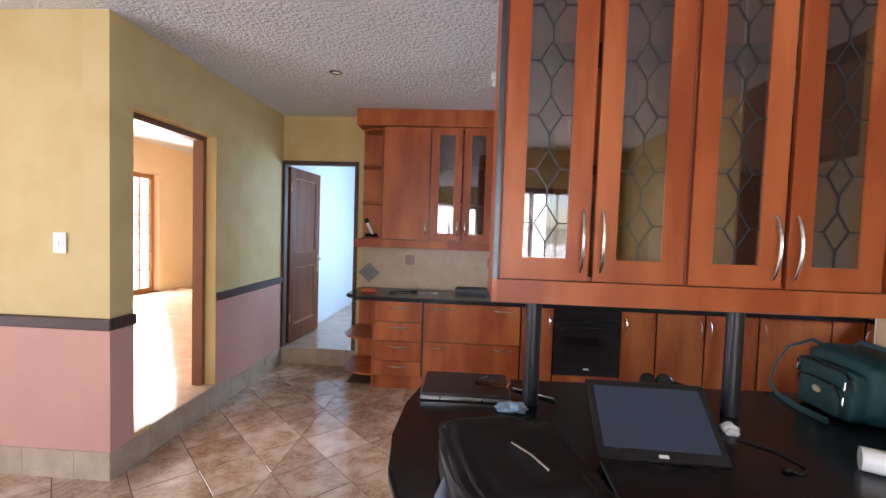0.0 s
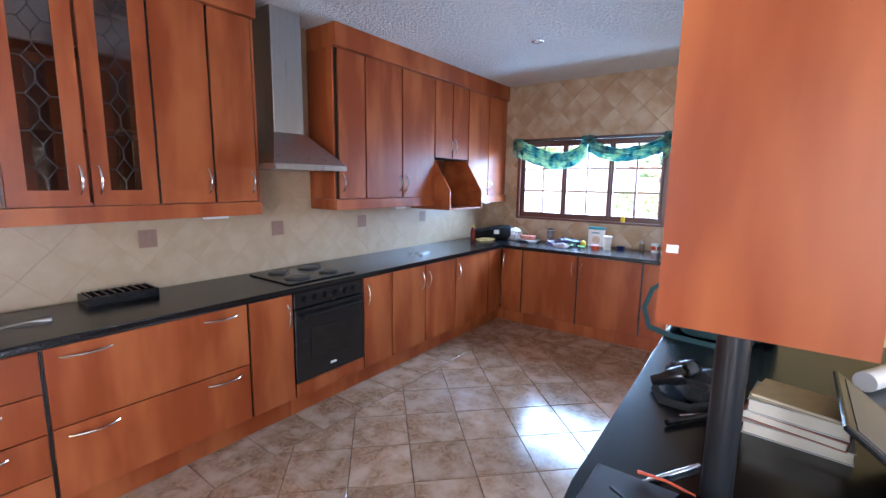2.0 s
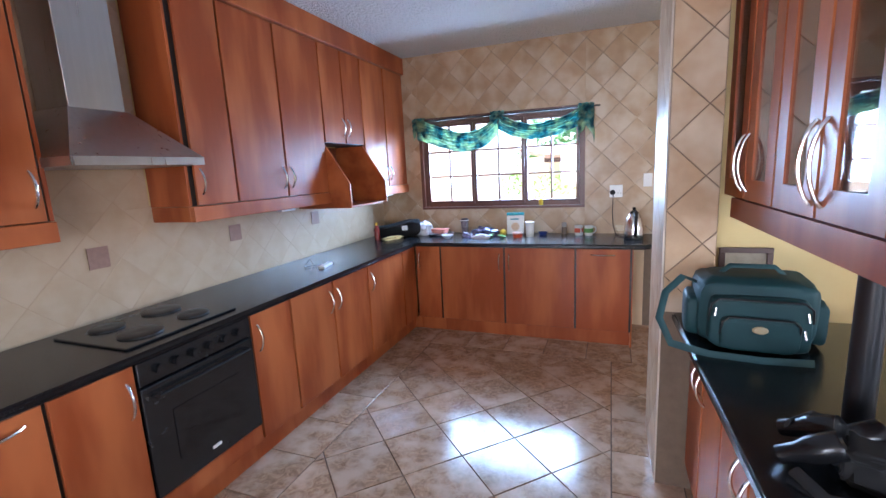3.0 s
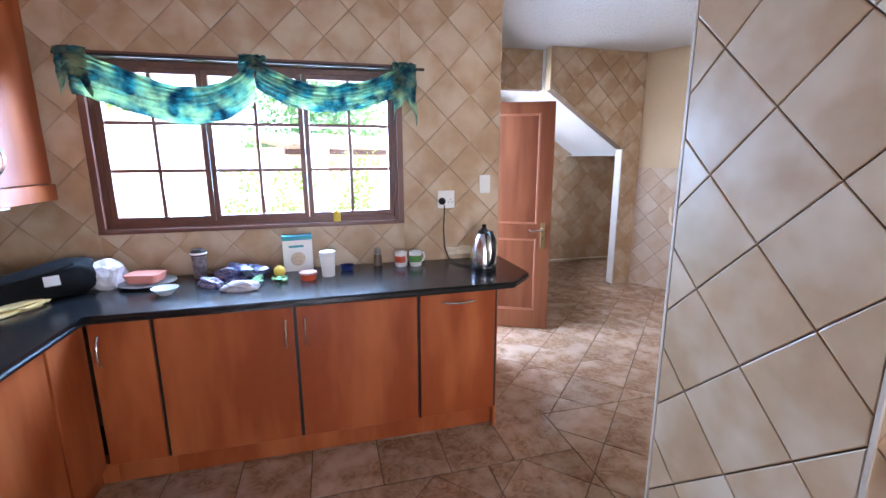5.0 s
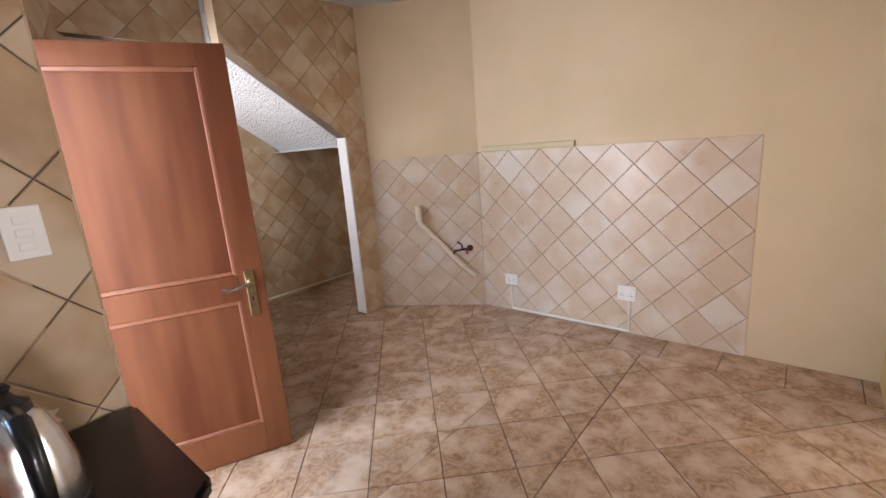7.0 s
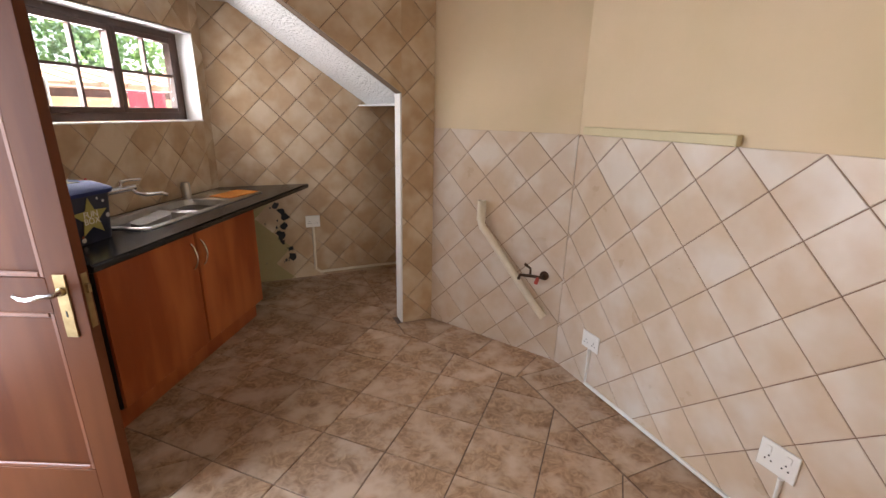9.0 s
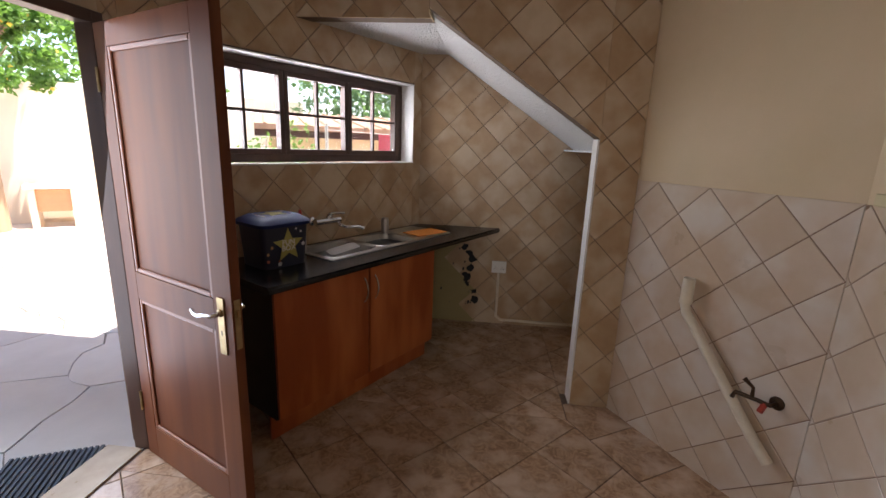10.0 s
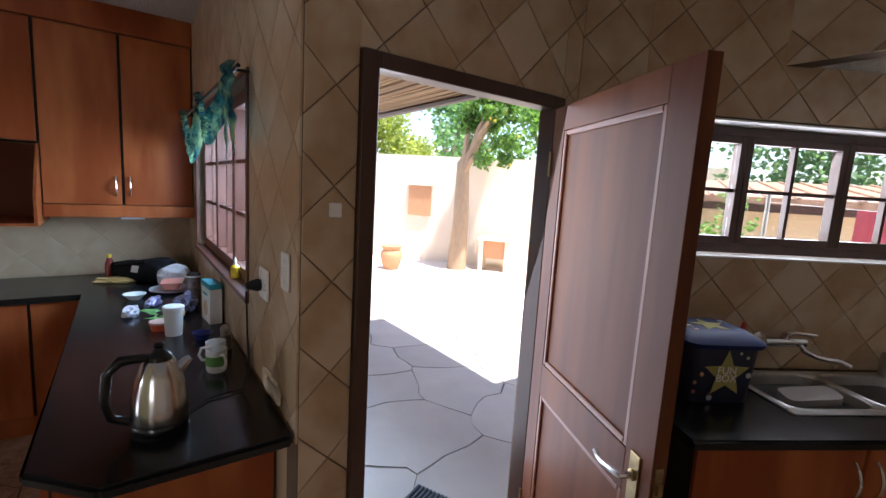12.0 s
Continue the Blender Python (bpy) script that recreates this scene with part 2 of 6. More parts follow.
def wall(name, p0, p1, thick, z0, z1, openings, material, label):
    """A wall from p0 to p1 with its thickness to the left of that way. openings: (from, to, bottom, top) along it."""
    d = Vector(p1) - Vector(p0)
    length, ang = d.length, math.degrees(math.atan2(d.y, d.x))
    rects, s = [], 0.0
    for a, b, lo, hi in sorted(openings):
        if a > s:
            rects.append((s, a, 0, thick, z0, z1))
        if lo > z0:
            rects.append((a, b, 0, thick, z0, lo))
        if hi < z1:
            rects.append((a, b, 0, thick, hi, z1))
        s = b
    if s < length:
        rects.append((s, length, 0, thick, z0, z1))
    return boxes(name, rects, material, None, label, pose(p0[0], p0[1], 0, 0, 0, ang), kind="structure")


# ---- structure ----
H = 2.75
wall_hob = wall("wall_hob", (-2.25, 4.5), (4.26, 4.5), 0.2, 0, H, [(0.23, 1.10, 0.174, 2.26)], YELLOW, "ochre plastered kitchen wall behind the hob, tiled over the worktop")
wall_window = wall("wall_window", (4.26, 4.70), (4.26, 1.88), 0.23, 0, H, [(0.72, 2.38, 1.17, 2.09)], MIDGROUT, "kitchen window wall faced with diagonal beige tiles")
wall_door = wall("wall_back_door", (4.26, 1.65), (5.45, 1.65), 0.11, 0, H, [(0.17, 1.085, 0, 2.09)], WALLGROUT, "back door wall faced with diagonal beige tiles")
W2 = pose(5.45, 1.65, 0, 0, 0, -30)
wall_sink = wall("wall_sink", (5.45, 1.65), (7.355, 0.55), 0.23, 0, H, [(0.30, 2.08, 1.44, 2.08)], WALLGROUT, "tiled wall behind the scullery sink with a window")
wall_end = wall("wall_understairs_end", (7.34, 0.62), (7.34, -1.7), 0.2, 0, H, [], WALLGROUT, "tiled end wall below the stairs")
wall_diag = wall("wall_laundry_splay", (6.08, -0.89), (5.20, -1.41), 0.2, 0, H, [], CREAM, "cream plastered splayed wall with tiled lower half")
wall_laundry = wall("wall_laundry", (5.20, -1.41), (2.26, -1.41), 0.2, 0, H, [], CREAM, "cream plastered laundry wall with tiled lower half")
# The gap at y -0.9 to 0.2 is unseen, made for the laundry fill.
part_wall = boxes("wall_partition", [(2.26, 2.46, -1.41, -0.9, 0, H), (2.26, 2.46, 0.2, 1.64, 0, H), (2.26, 2.46, -0.9, 0.2, 2.1, H), (1.95, 2.46, 1.64, 1.84, 0, H)], WALLGROUT, label="partition wall with tiled end", kind="structure")
boxes("wall_partition_plaster", [(2.25, 2.26, -3.6, -0.9, 0, H), (2.25, 2.26, 0.2, 1.64, 0, H), (2.46, 2.47, -1.41, -0.9, 0, H), (2.46, 2.47, 0.2, 1.64, 0, H)], YELLOW, label="ochre plaster of the dining side", kind="structure")
pier = boxes("stair_pier", [(6.08, 6.20, -0.89, -0.655, 0, H)], WALLGROUT, label="tiled pier that carries the stair bulkhead", kind="structure")
bm = bmesh.new()
prism(bm, [(-0.655, 1.66), (0.33, 2.32), (0.33, H), (-0.655, H)], 0, 0.12)
TO_YZ = Matrix(((0, 0, 1, 0), (1, 0, 0, 0), (0, 1, 0, 0), (0, 0, 0, 1)))
bulkhead = part("stair_bulkhead", bm, WALLGROUT, None, "sloping tiled bulkhead below the stairs", Matrix.Translation((6.08, 0, 0)) @ TO_YZ, kind="structure")
upper_bulk = boxes("stair_bulkhead_upper", [(6.27, 6.37, 0.33, 1.30, 2.32, H)], WALLGROUT, label="level part of the tiled bulkhead, set back", kind="structure")
bm = bmesh.new()
prism(bm, [(-1.7, 1.60), (-0.74, 1.60), (0.34, 2.325), (0.34, H - 0.01), (-1.7, H - 0.01)], 0, 1.14)
prism(bm, [(0.34, 2.325), (1.6, 2.325), (1.6, H - 0.01), (0.34, H - 0.01)], 0.17, 1.14)
box(bm, -0.80, -0.66, 1.585, 1.598, 0.0, 1.13)
part("stair_soffit", bm, CEIL, None, "white stippled sloping underside of the stairs", Matrix.Translation((6.20, 0, 0)) @ TO_YZ, kind="structure")
boxes("bulkhead_return", [(6.083, 6.27, 0.325, 0.332, 2.30, H)], CREAM, label="cream plaster return of the bulkhead", kind="structure")
boxes("pier_edge", [(6.083, 6.20, -0.655, -0.645, 0, 1.66)], WHITE, label="white plastered edge of the pier", kind="structure")
boxes("wall_understairs_back", [(6.2, 7.34, -1.9, -1.7, 0, H), (6.08, 6.2, -1.7, -0.9, 0, H)], CREAM, label="plain wall below the stairs", kind="structure")
wall("wall_left", (-2.0, 2.17), (-2.0, 4.5), 0.16, 0, H, [(0.18, 1.06, 0.194, 2.25)], YELLOW, "ochre sponged plaster wall with the opening to the lounge")
wall("wall_dining", (-4.2, 2.17), (-2.16, 2.17), 0.16, 0, H, [], YELLOW, "ochre sponged plaster wall with salmon dado")
wall("wall_dining_west", (-4.2, -3.6), (-4.2, 2.17), 0.2, 0, H, [(2.0, 4.4, 0.6, 2.2)], YELLOW, "plain ochre wall")
wall("wall_south", (2.26, -3.6), (-4.2, -3.6), 0.2, 0, H, [(0.5, 3.6, 0.5, 2.2)], YELLOW, "ochre wall with wide windows")
boxes("ceiling", [(-4.4, 6.9, -3.8, 4.7, H, H + 0.12)], CEIL, label="white stippled plaster ceiling", kind="structure")
boxes("ceiling_stairs", [(6.9, 7.6, -3.8, 1.6, H, H + 0.12)], CEIL, label="white stippled plaster ceiling", kind="structure")
floor_k = boxes("floor", [(-4.4, 4.5, 2.05, 4.7, -0.12, -0.006), (-4.4, 2.46, -3.8, 2.05, -0.12, -0.006)], FLOORGROUT, label="mottled brown tiles laid diagonally with dark joints", kind="structure")
floor_l = boxes("floor_laundry", [(2.46, 4.5, -1.6, 2.05, -0.12, -0.006), (4.5, 7.55, -1.9, 1.66, -0.12, -0.006)], FLOORGROUT, label="mottled brown laundry tiles laid diagonally", kind="structure")

# lounge and far room
ROOM = mat("warm beige plaster", (0.66, 0.5, 0.3, 1), 0.7, dark=(0.6, 0.45, 0.27, 1), scale=2)
COOL = mat("white wall tile", (0.74, 0.77, 0.82, 1), 0.35, dark=(0.68, 0.71, 0.76, 1), scale=3)
PALEFLOOR = mat("polished pale tile", (0.46, 0.33, 0.24, 1), 0.12, dark=(0.33, 0.21, 0.14, 1), scale=6, amount=0.8)
boxes("floor_lounge", [(-6.0, -2.003, 2.36, 9.9, 0.03, 0.2)], PALEFLOOR, label="polished mottled tiles", kind="structure")
boxes("floor_far_room", [(-1.998, 0.2, 4.503, 7.6, 0.04, 0.18)], PALEFLOOR, label="polished mottled tiles", kind="structure")
# The first opening is unseen, cut for the added lounge fill.
wall("wall_lounge_west", (-5.8, 2.2), (-5.8, 9.7), 0.2, 0, 2.95, [(0.4, 2.0, 0.9, 2.3), (4.22, 5.47, 0.2, 2.4)], ROOM, "warm beige plaster wall")
wall("wall_lounge_north", (-6.0, 9.7), (-2.0, 9.7), 0.2, 0, 2.95, [], ROOM, "warm beige plaster wall")
wall("wall_lounge_east", (-2.16, 9.7), (-2.16, 4.7), 0.1, 0, 2.95, [], ROOM, "warm beige plaster wall")
boxes("wall_lounge_south", [(-5.8, -4.2, 2.33, 2.5, 0, 2.95), (-4.2, -2.17, 2.335, 2.34, 0.2, 2.95)], ROOM, label="warm beige plaster wall", kind="structure")
boxes("ceiling_lounge", [(-6.0, -2.16, 2.34, 9.9, 2.95, 3.05)], CEIL, label="white plaster ceiling", kind="structure")
boxes("wall_far_room", [(-2.06, -2.0, 4.7, 7.6, 0.18, H), (-2.0, 0.2, 7.5, 7.6, 0.18, H), (0.1, 0.2, 4.7, 7.5, 0.18, H)], COOL, label="white tiled walls of the far room", kind="structure")
boxes("ceiling_far_room", [(-2.06, 0.2, 4.7, 7.6, H, H + 0.1)], CEIL, label="white plaster ceiling", kind="structure")


# ---- kitchen units ----
def bow_handle(length, vertical=True, r=0.006, out=0.032):
    """A bowed bar handle, centred on its own origin, standing out towards -y."""
    bm = bmesh.new()
    pts = []
    for k in range(13):
        u = k / 12
        off = -out * math.sin(math.pi * u) ** 0.7 if 0 < u < 1 else 0.0
        a = (u - 0.5) * length
        pts.append((0, off, a) if vertical else (a, off, 0))
    tube(bm, pts, r, 8)
    return bm


def leading(bm, x0, x1, z0, z1, y):
    """Diamond leading over a pane."""
    xm, w = (x0 + x1) / 2, (x1 - x0) * 0.27
    step = (z1 - z0) / 6
    t = 0.0028
    pts = []
    for k in range(6):
        za = z0 + k * step
        lo, mid, hi = za + step * 0.3, za + step * 0.65, za + step
        segs = [((xm, za), (xm, lo)), ((xm, lo), (xm - w, mid)), ((xm, lo), (xm + w, mid)), ((xm - w, mid), (xm, hi)), ((xm + w, mid), (xm, hi)),
                ((x0, mid), (xm - w, mid)), ((xm + w, mid), (x1, mid))]
        for a, b in segs:
            tube(bm, [(a[0], y, a[1]), (b[0], y, b[1])], t, 4)


def door_front(unit, name, x0, x1, z0, z1, handle=None, glazed=False, y=-0.018, lead=True):
    """A front at -y of the carcass; handle: (x, z, length, vertical)."""
    gap = 0.0085
    x0, x1, z0, z1 = x0 + gap, x1 - gap, z0 + 0.003, z1 - 0.003
    bm = bmesh.new()
    if glazed:
        s = 0.075
        for r in ((x0, x0 + s, z0, z1), (x1 - s, x1, z0, z1), (x0 + s, x1 - s, z0, z0 + s), (x0 + s, x1 - s, z1 - s, z1)):
            box(bm, r[0], r[1], y, 0, r[2], r[3])
    else:
        box(bm, x0, x1, y, 0, z0, z1)
        bevel(bm, 0.0015)
    d = part(name, bm, WOOD, unit)
    if glazed:
        bm = bmesh.new()
        box(bm, x0 + s, x1 - s, y + 0.006, y + 0.010, z0 + s, z1 - s)
        p = part("pane", bm, CABGLASS, d, "smoked glass pane")
        p.visible_shadow = False
        if lead:
            bm = bmesh.new()
            leading(bm, x0 + s, x1 - s, z0 + s, z1 - s, y + 0.004)
            part("leading", bm, LEAD, d, "dark diamond leading", kind="stuff")
    if handle:
        hx, hz, length, vertical = handle
        part("handle", bow_handle(length, vertical), CHROME, d, "bowed chrome bar handle", pose(hx, y, hz), smooth=True)
    return d


def base_unit(name, at, w, fronts, label, top=0.862, depth=0.60, kick=0.14, back=0.05, group="fitted base units"):
    """A base unit with its front at y=0 and its left end at x=0. fronts: (x0, x1, z0, z1, kind of handle, name)."""
    u = thing(name, at, label, "kitchen cabinet", group)
    boxes("carcass", [(0.001, w - 0.001, 0.002, depth, kick, top)], EDGE, u, "black-edged carcass")
    boxes("plinth", [(0, w, back + 0.004, back + 0.02, 0, kick)], WOOD, u)
    for x0, x1, z0, z1, hk, nm in fronts:
        hd = {"l": (x0 + 0.045, z1 - 0.14, 0.15, True), "r": (x1 - 0.045, z1 - 0.14, 0.15, True), "h": ((x0 + x1) / 2, z1 - 0.05, 0.19, False)}.get(hk)
        d = door_front(u, nm, x0, x1, z0, z1, hd)
        if hk == "hh":
            for hx in (x0 + (x1 - x0) * 0.17, x1 - (x1 - x0) * 0.17):
                part("handle", bow_handle(0.19, False), CHROME, d, "bowed chrome bar handle", pose(hx, -0.018, z1 - 0.05), smooth=True)
    return u


YB = 3.86
A = lambda x: pose(x, YB, 0)
DRZ = (0.145, 0.29, 0.48, 0.665, 0.86)
base_unit("drawer_unit", A(-0.80), 0.47, [(0, 0.47, DRZ[k], DRZ[k + 1], "h", "drawer") for k in range(4)], "cherry laminate unit of four drawers with bow handles")
base_unit("pot_drawer_unit", A(-0.33), 0.92, [(0, 0.92, 0.145, 0.49, "hh", "drawer"), (0, 0.92, 0.49, 0.86, "hh", "drawer")], "wide cherry laminate unit with two deep pan drawers")
base_unit("base_cabinet", A(0.59), 0.305, [(0, 0.305, 0.145, 0.86, "r", "door")], "narrow cherry laminate base cabinet beside the oven")
base_unit("base_cabinet", A(1.50), 0.32, [(0, 0.32, 0.145, 0.86, "l", "door")], "narrow cherry laminate base cabinet beyond the oven")
base_unit("base_cabinet", A(1.82), 0.90, [(0, 0.43, 0.145, 0.86, "r", "door"), (0.43, 0.90, 0.145, 0.86, "l", "door")], "two-door cherry laminate base cabinet")
base_unit("base_cabinet", A(2.72), 0.92, [(0, 0.62, 0.145, 0.86, "l", "door"), (0.62, 0.90, 0.145, 0.86, "", "door")], "corner cherry laminate base cabinet", depth=0.6)
WB = lambda y: pose(3.64, y, 0, 0, 0, -90)
base_unit("base_cabinet", WB(3.84), 0.26, [(0.0, 0.26, 0.145, 0.86, "l", "door")], "narrow corner cabinet below the window worktop", back=0.06)
base_unit("base_cabinet", WB(3.58), 1.24, [(0, 0.62, 0.145, 0.86, "r", "door"), (0.62, 1.24, 0.145, 0.86, "l", "door")], "wide two-door cabinet below the kitchen window", back=0.06)
base_unit("base_cabinet", WB(2.34), 0.45, [(0, 0.44, 0.145, 0.86, "h", "door")], "end cabinet with a horizontal handle below the kettle", back=0.06)
u = thing("corner_plinth", pose(3.64, 3.84, 0), "cherry laminate plinth in the inner corner of the units", "plinth")
boxes("board", [(0.0, 0.08, 0.074, 0.09, 0, 0.14), (0.064, 0.08, 0.0, 0.074, 0, 0.14), (0.0, 0.08, 0.0, 0.09, 0.142, 0.146)], WOOD, u)
u = thing("unit_end", pose(3.65, 1.882, 0), "cherry laminate end of the window units", "cabinet casing")
boxes("side_panel", [(0, 0.60, 0, 0.014, 0, 0.86)], WOOD, u)

# open end shelves of the base run
u = thing("end_shelf_unit", pose(-0.80, YB, 0), "open curved cherry end shelves with three tiers", "shelf unit", "fitted base units")
boxes("back_panel", [(-0.02, 0, 0, 0.6, 0.02, 0.86), (-0.30, -0.02, 0.585, 0.6, 0.02, 0.86)], WOOD, u)
SHELF = [(0, 0.0), (-0.14, 0.015), (-0.26, 0.08), (-0.32, 0.20), (-0.33, 0.585), (0, 0.585)]
for z in (0.13, 0.475):
    bm = bmesh.new()
    prism(bm, [(x - 0.02, y) for x, y in SHELF], z, z + 0.016)
    part("shelf", bm, WOOD, u)


def worktop(name, poly, label, z=0.90, thick=0.038):
    bm = bmesh.new()
    prism(bm, poly, z - thick, z)
    bevel(bm, 0.010, 2)
    return part(name, bm, STONE, None, label, smooth=True, category="worktop")


worktop("worktop", [(-1.115, 3.98), (-0.98, 3.835), (3.60, 3.835), (3.60, 1.80), (3.765, 1.635), (4.245, 1.635), (4.245, 4.485), (-1.115, 4.485)], "black speckled L-shaped worktop with rounded edge")

# oven and hob
u = thing("oven", pose(0.895, YB, 0), "black built-in electric oven below the hob", "oven")
boxes("housing", [(0.002, 0.603, 0.02, 0.56, 0.24, 0.86)], BLACK, u)
boxes("drawer_front", [(0.004, 0.60, -0.016, 0.02, 0.145, 0.238)], WOOD, u, "cherry laminate panel below the oven")
boxes("plinth", [(0, 0.605, 0.054, 0.07, 0, 0.145)], WOOD, u)
boxes("control_panel", [(0.004, 0.601, -0.02, 0.02, 0.755, 0.858)], BLACK, u, bev=0.003)
d = boxes("door", [(0.004, 0.601, -0.024, 0.02, 0.245, 0.745)], BLACK, u, bev=0.004)
boxes("window", [(0.12, 0.485, -0.027, -0.0245, 0.36, 0.60)], OVENGLASS, d)
boxes("badge", [(0.28, 0.33, -0.0275, -0.0245, 0.30, 0.315)], PLASTIC, d)
bm = bmesh.new()
tube(bm, [(0.05, -0.024, 0.70), (0.055, -0.055, 0.70), (0.55, -0.055, 0.70), (0.555, -0.024, 0.70)], 0.009)
part("handle", bm, BLACK, d, smooth=True)
for k in range(6):
    bm = bmesh.new()
    lathe(bm, [(0.02, 0), (0.019, 0.022), (0, 0.022)], 14)
    part("knob", bm, BLACK, u, "", pose(0.09 + k * 0.085, -0.02, 0.805, 90), smooth=True)
u = thing("hob", pose(1.20, 4.15, 0.90), "black four-plate electric hob set in the worktop", "hob")
boxes("plate", [(-0.285, 0.285, -0.245, 0.245, 0.0, 0.010)], BLACK, u, bev=0.004)
for x, y, r in ((-0.13, -0.11, 0.09), (0.14, -0.11, 0.072), (-0.13, 0.12, 0.072), (0.14, 0.12, 0.09)):
    bm = bmesh.new()
    lathe(bm, [(r, 0.010), (r, 0.018), (r - 0.008, 0.021), (0.02, 0.020), (0, 0.018)], 24, (x, y, 0))
    part("burner", bm, EDGE, u, smooth=True)

# extractor
u = thing("cooker_hood", pose(1.20, 4.22, 1.655), "brushed steel chimney cooker hood", "cooker hood")
bm = bmesh.new()
lo = [(-0.30, -0.22), (0.30, -0.22), (0.30, 0.27), (-0.30, 0.27)]
hi = [(-0.13, 0.03), (0.13, 0.03), (0.13, 0.27), (-0.13, 0.27)]
box(bm, -0.30, 0.30, -0.22, 0.27, 0, 0.035)
a = [bm.verts.new((x, y, 0.036)) for x, y in lo]
b = [bm.verts.new((x, y, 0.26)) for x, y in hi]
bm.faces.new(a[::-1]), bm.faces.new(b)
for k in range(4):
    bm.faces.new((a[k], a[(k + 1) % 4], b[(k + 1) % 4], b[k]))
part("canopy", bm, STEEL, u)
boxes("chimney", [(-0.12, 0.12, 0.04, 0.27, 0.26, H - 1.655 - 0.002)], STEEL, u, bev=0.002)


def wall_unit(name, at, w, z0, z1, doors, label, depth=0.30, group="fitted wall units", inner=False):
    """A wall unit with its front at y=0; doors: (x0, x1, z0, z1, handle side, glazed)."""
    u = thing(name, at, label, "kitchen cabinet", group)
    if inner:
        t = 0.016
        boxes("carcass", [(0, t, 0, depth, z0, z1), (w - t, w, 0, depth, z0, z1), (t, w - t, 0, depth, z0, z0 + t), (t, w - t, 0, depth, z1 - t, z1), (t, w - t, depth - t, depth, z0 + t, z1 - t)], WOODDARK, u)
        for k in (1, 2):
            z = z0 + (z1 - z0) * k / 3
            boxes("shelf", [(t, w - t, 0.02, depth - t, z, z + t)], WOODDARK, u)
    else:
        boxes("carcass", [(0, w, 0.002, depth, z0, z1)], EDGE, u)
    for x0, x1, a, b, hk, gl in doors:
        hd = {"l": (x0 + 0.04, a + 0.13, 0.14, True), "r": (x1 - 0.04, a + 0.13, 0.14, True)}.get(hk)
        door_front(u, "door", x0, x1, a, b, hd, gl)
    return u


YW = 4.19
ZB, ZT = 1.44, 2.58
WA = lambda x: pose(x, YW, 0)
wall_unit("wall_cabinet", WA(-0.82), 0.49, ZB, ZT, [(0.0, 0.49, ZB, ZT, "r", False)], "wide cherry laminate wall cabinet beside the end shelves")
wall_unit("glazed_wall_cabinet", WA(-0.33), 0.63, ZB, ZT, [(0, 0.32, ZB, ZT, "r", True), (0.32, 0.63, ZB, ZT, "l", True)], "cherry wall cabinet with two leaded glass doors", inner=True)
wall_unit("wall_cabinet", WA(0.30), 0.59, ZB, ZT, [(0, 0.31, ZB, ZT, "r", False), (0.31, 0.585, ZB, ZT, "r", False)], "two-door cherry wall cabinet beside the cooker hood")
wall_unit("wall_cabinet", WA(1.55), 0.31, ZB, ZT, [(0.02, 0.31, ZB, ZT, "l", False)], "narrow cherry wall cabinet beyond the cooker hood")
boxes("side_panel", [(0, 0.016, 0.0, 0.30, ZB, ZT)], WOOD, thing("cabinet_end", WA(1.534), "cherry laminate end panel beside the cooker hood", "panel"))
boxes("side_panel", [(0, 0.016, 0.0, 0.30, ZB, ZT)], WOOD, thing("cabinet_end", WA(0.892), "cherry laminate end panel beside the cooker hood", "panel"))
wall_unit("wall_cabinet", WA(1.86), 0.93, ZB, ZT, [(0, 0.45, ZB, ZT, "r", False), (0.45, 0.93, ZB, ZT, "l", False)], "two-door cherry wall cabinet")
wall_unit("wall_cabinet", WA(2.79), 0.60, 1.83, ZT, [(0, 0.30, 1.83, ZT, "r", False), (0.30, 0.60, 1.83, ZT, "l", False)], "short two-door cherry cabinet over the microwave niche")
wall_unit("wall_cabinet", WA(3.39), 0.86, ZB, ZT, [(0, 0.43, ZB, ZT, "r", False), (0.43, 0.86, ZB, ZT, "l", False)], "two-door cherry corner wall cabinet")
u = thing("microwave_niche", pose(2.79, YW, 0), "empty cherry microwave niche with sloping cheeks", "shelf")
for x in (0.0, 0.584):
    bm = bmesh.new()
    prism(bm, [(0.30, 1.31), (-0.21, 1.31), (-0.21, 1.50), (0.0, 1.82), (0.30, 1.82)], x, x + 0.016)
    part("cheek", bm, WOOD, u, "", TO_YZ)
boxes("shelf", [(0.017, 0.583, -0.20, 0.30, 1.31, 1.326)], WOOD, u)
boxes("back_panel", [(0.017, 0.583, 0.285, 0.30, 1.327, 1.82)], WOODDARK, u)
boxes("pelmet", [(-1.09, 0.90, YW - 0.03, YW + 0.005, 1.355, 1.438), (-1.09, -1.07, YW + 0.006, 4.49, 1.355, 1.438), (0.88, 0.90, YW + 0.006, 4.49, 1.355, 1.438)], WOOD, label="cherry laminate light pelmet below the wall cabinets", category="pelmet", bev=0.002)
boxes("pelmet", [(1.534, 2.785, YW - 0.03, YW + 0.005, 1.355, 1.438), (1.534, 1.554, YW + 0.006, 4.49, 1.355, 1.438), (3.395, 4.25, YW - 0.03, YW + 0.005, 1.355, 1.438)], WOOD, label="cherry laminate light pelmet below the wall cabinets", category="pelmet", bev=0.002)
boxes("cornice", [(-1.09, 0.91, YW - 0.045, YW + 0.30, 2.582, 2.748)], WOOD, label="deep cherry laminate cornice up to the ceiling", category="cornice", bev=0.003)
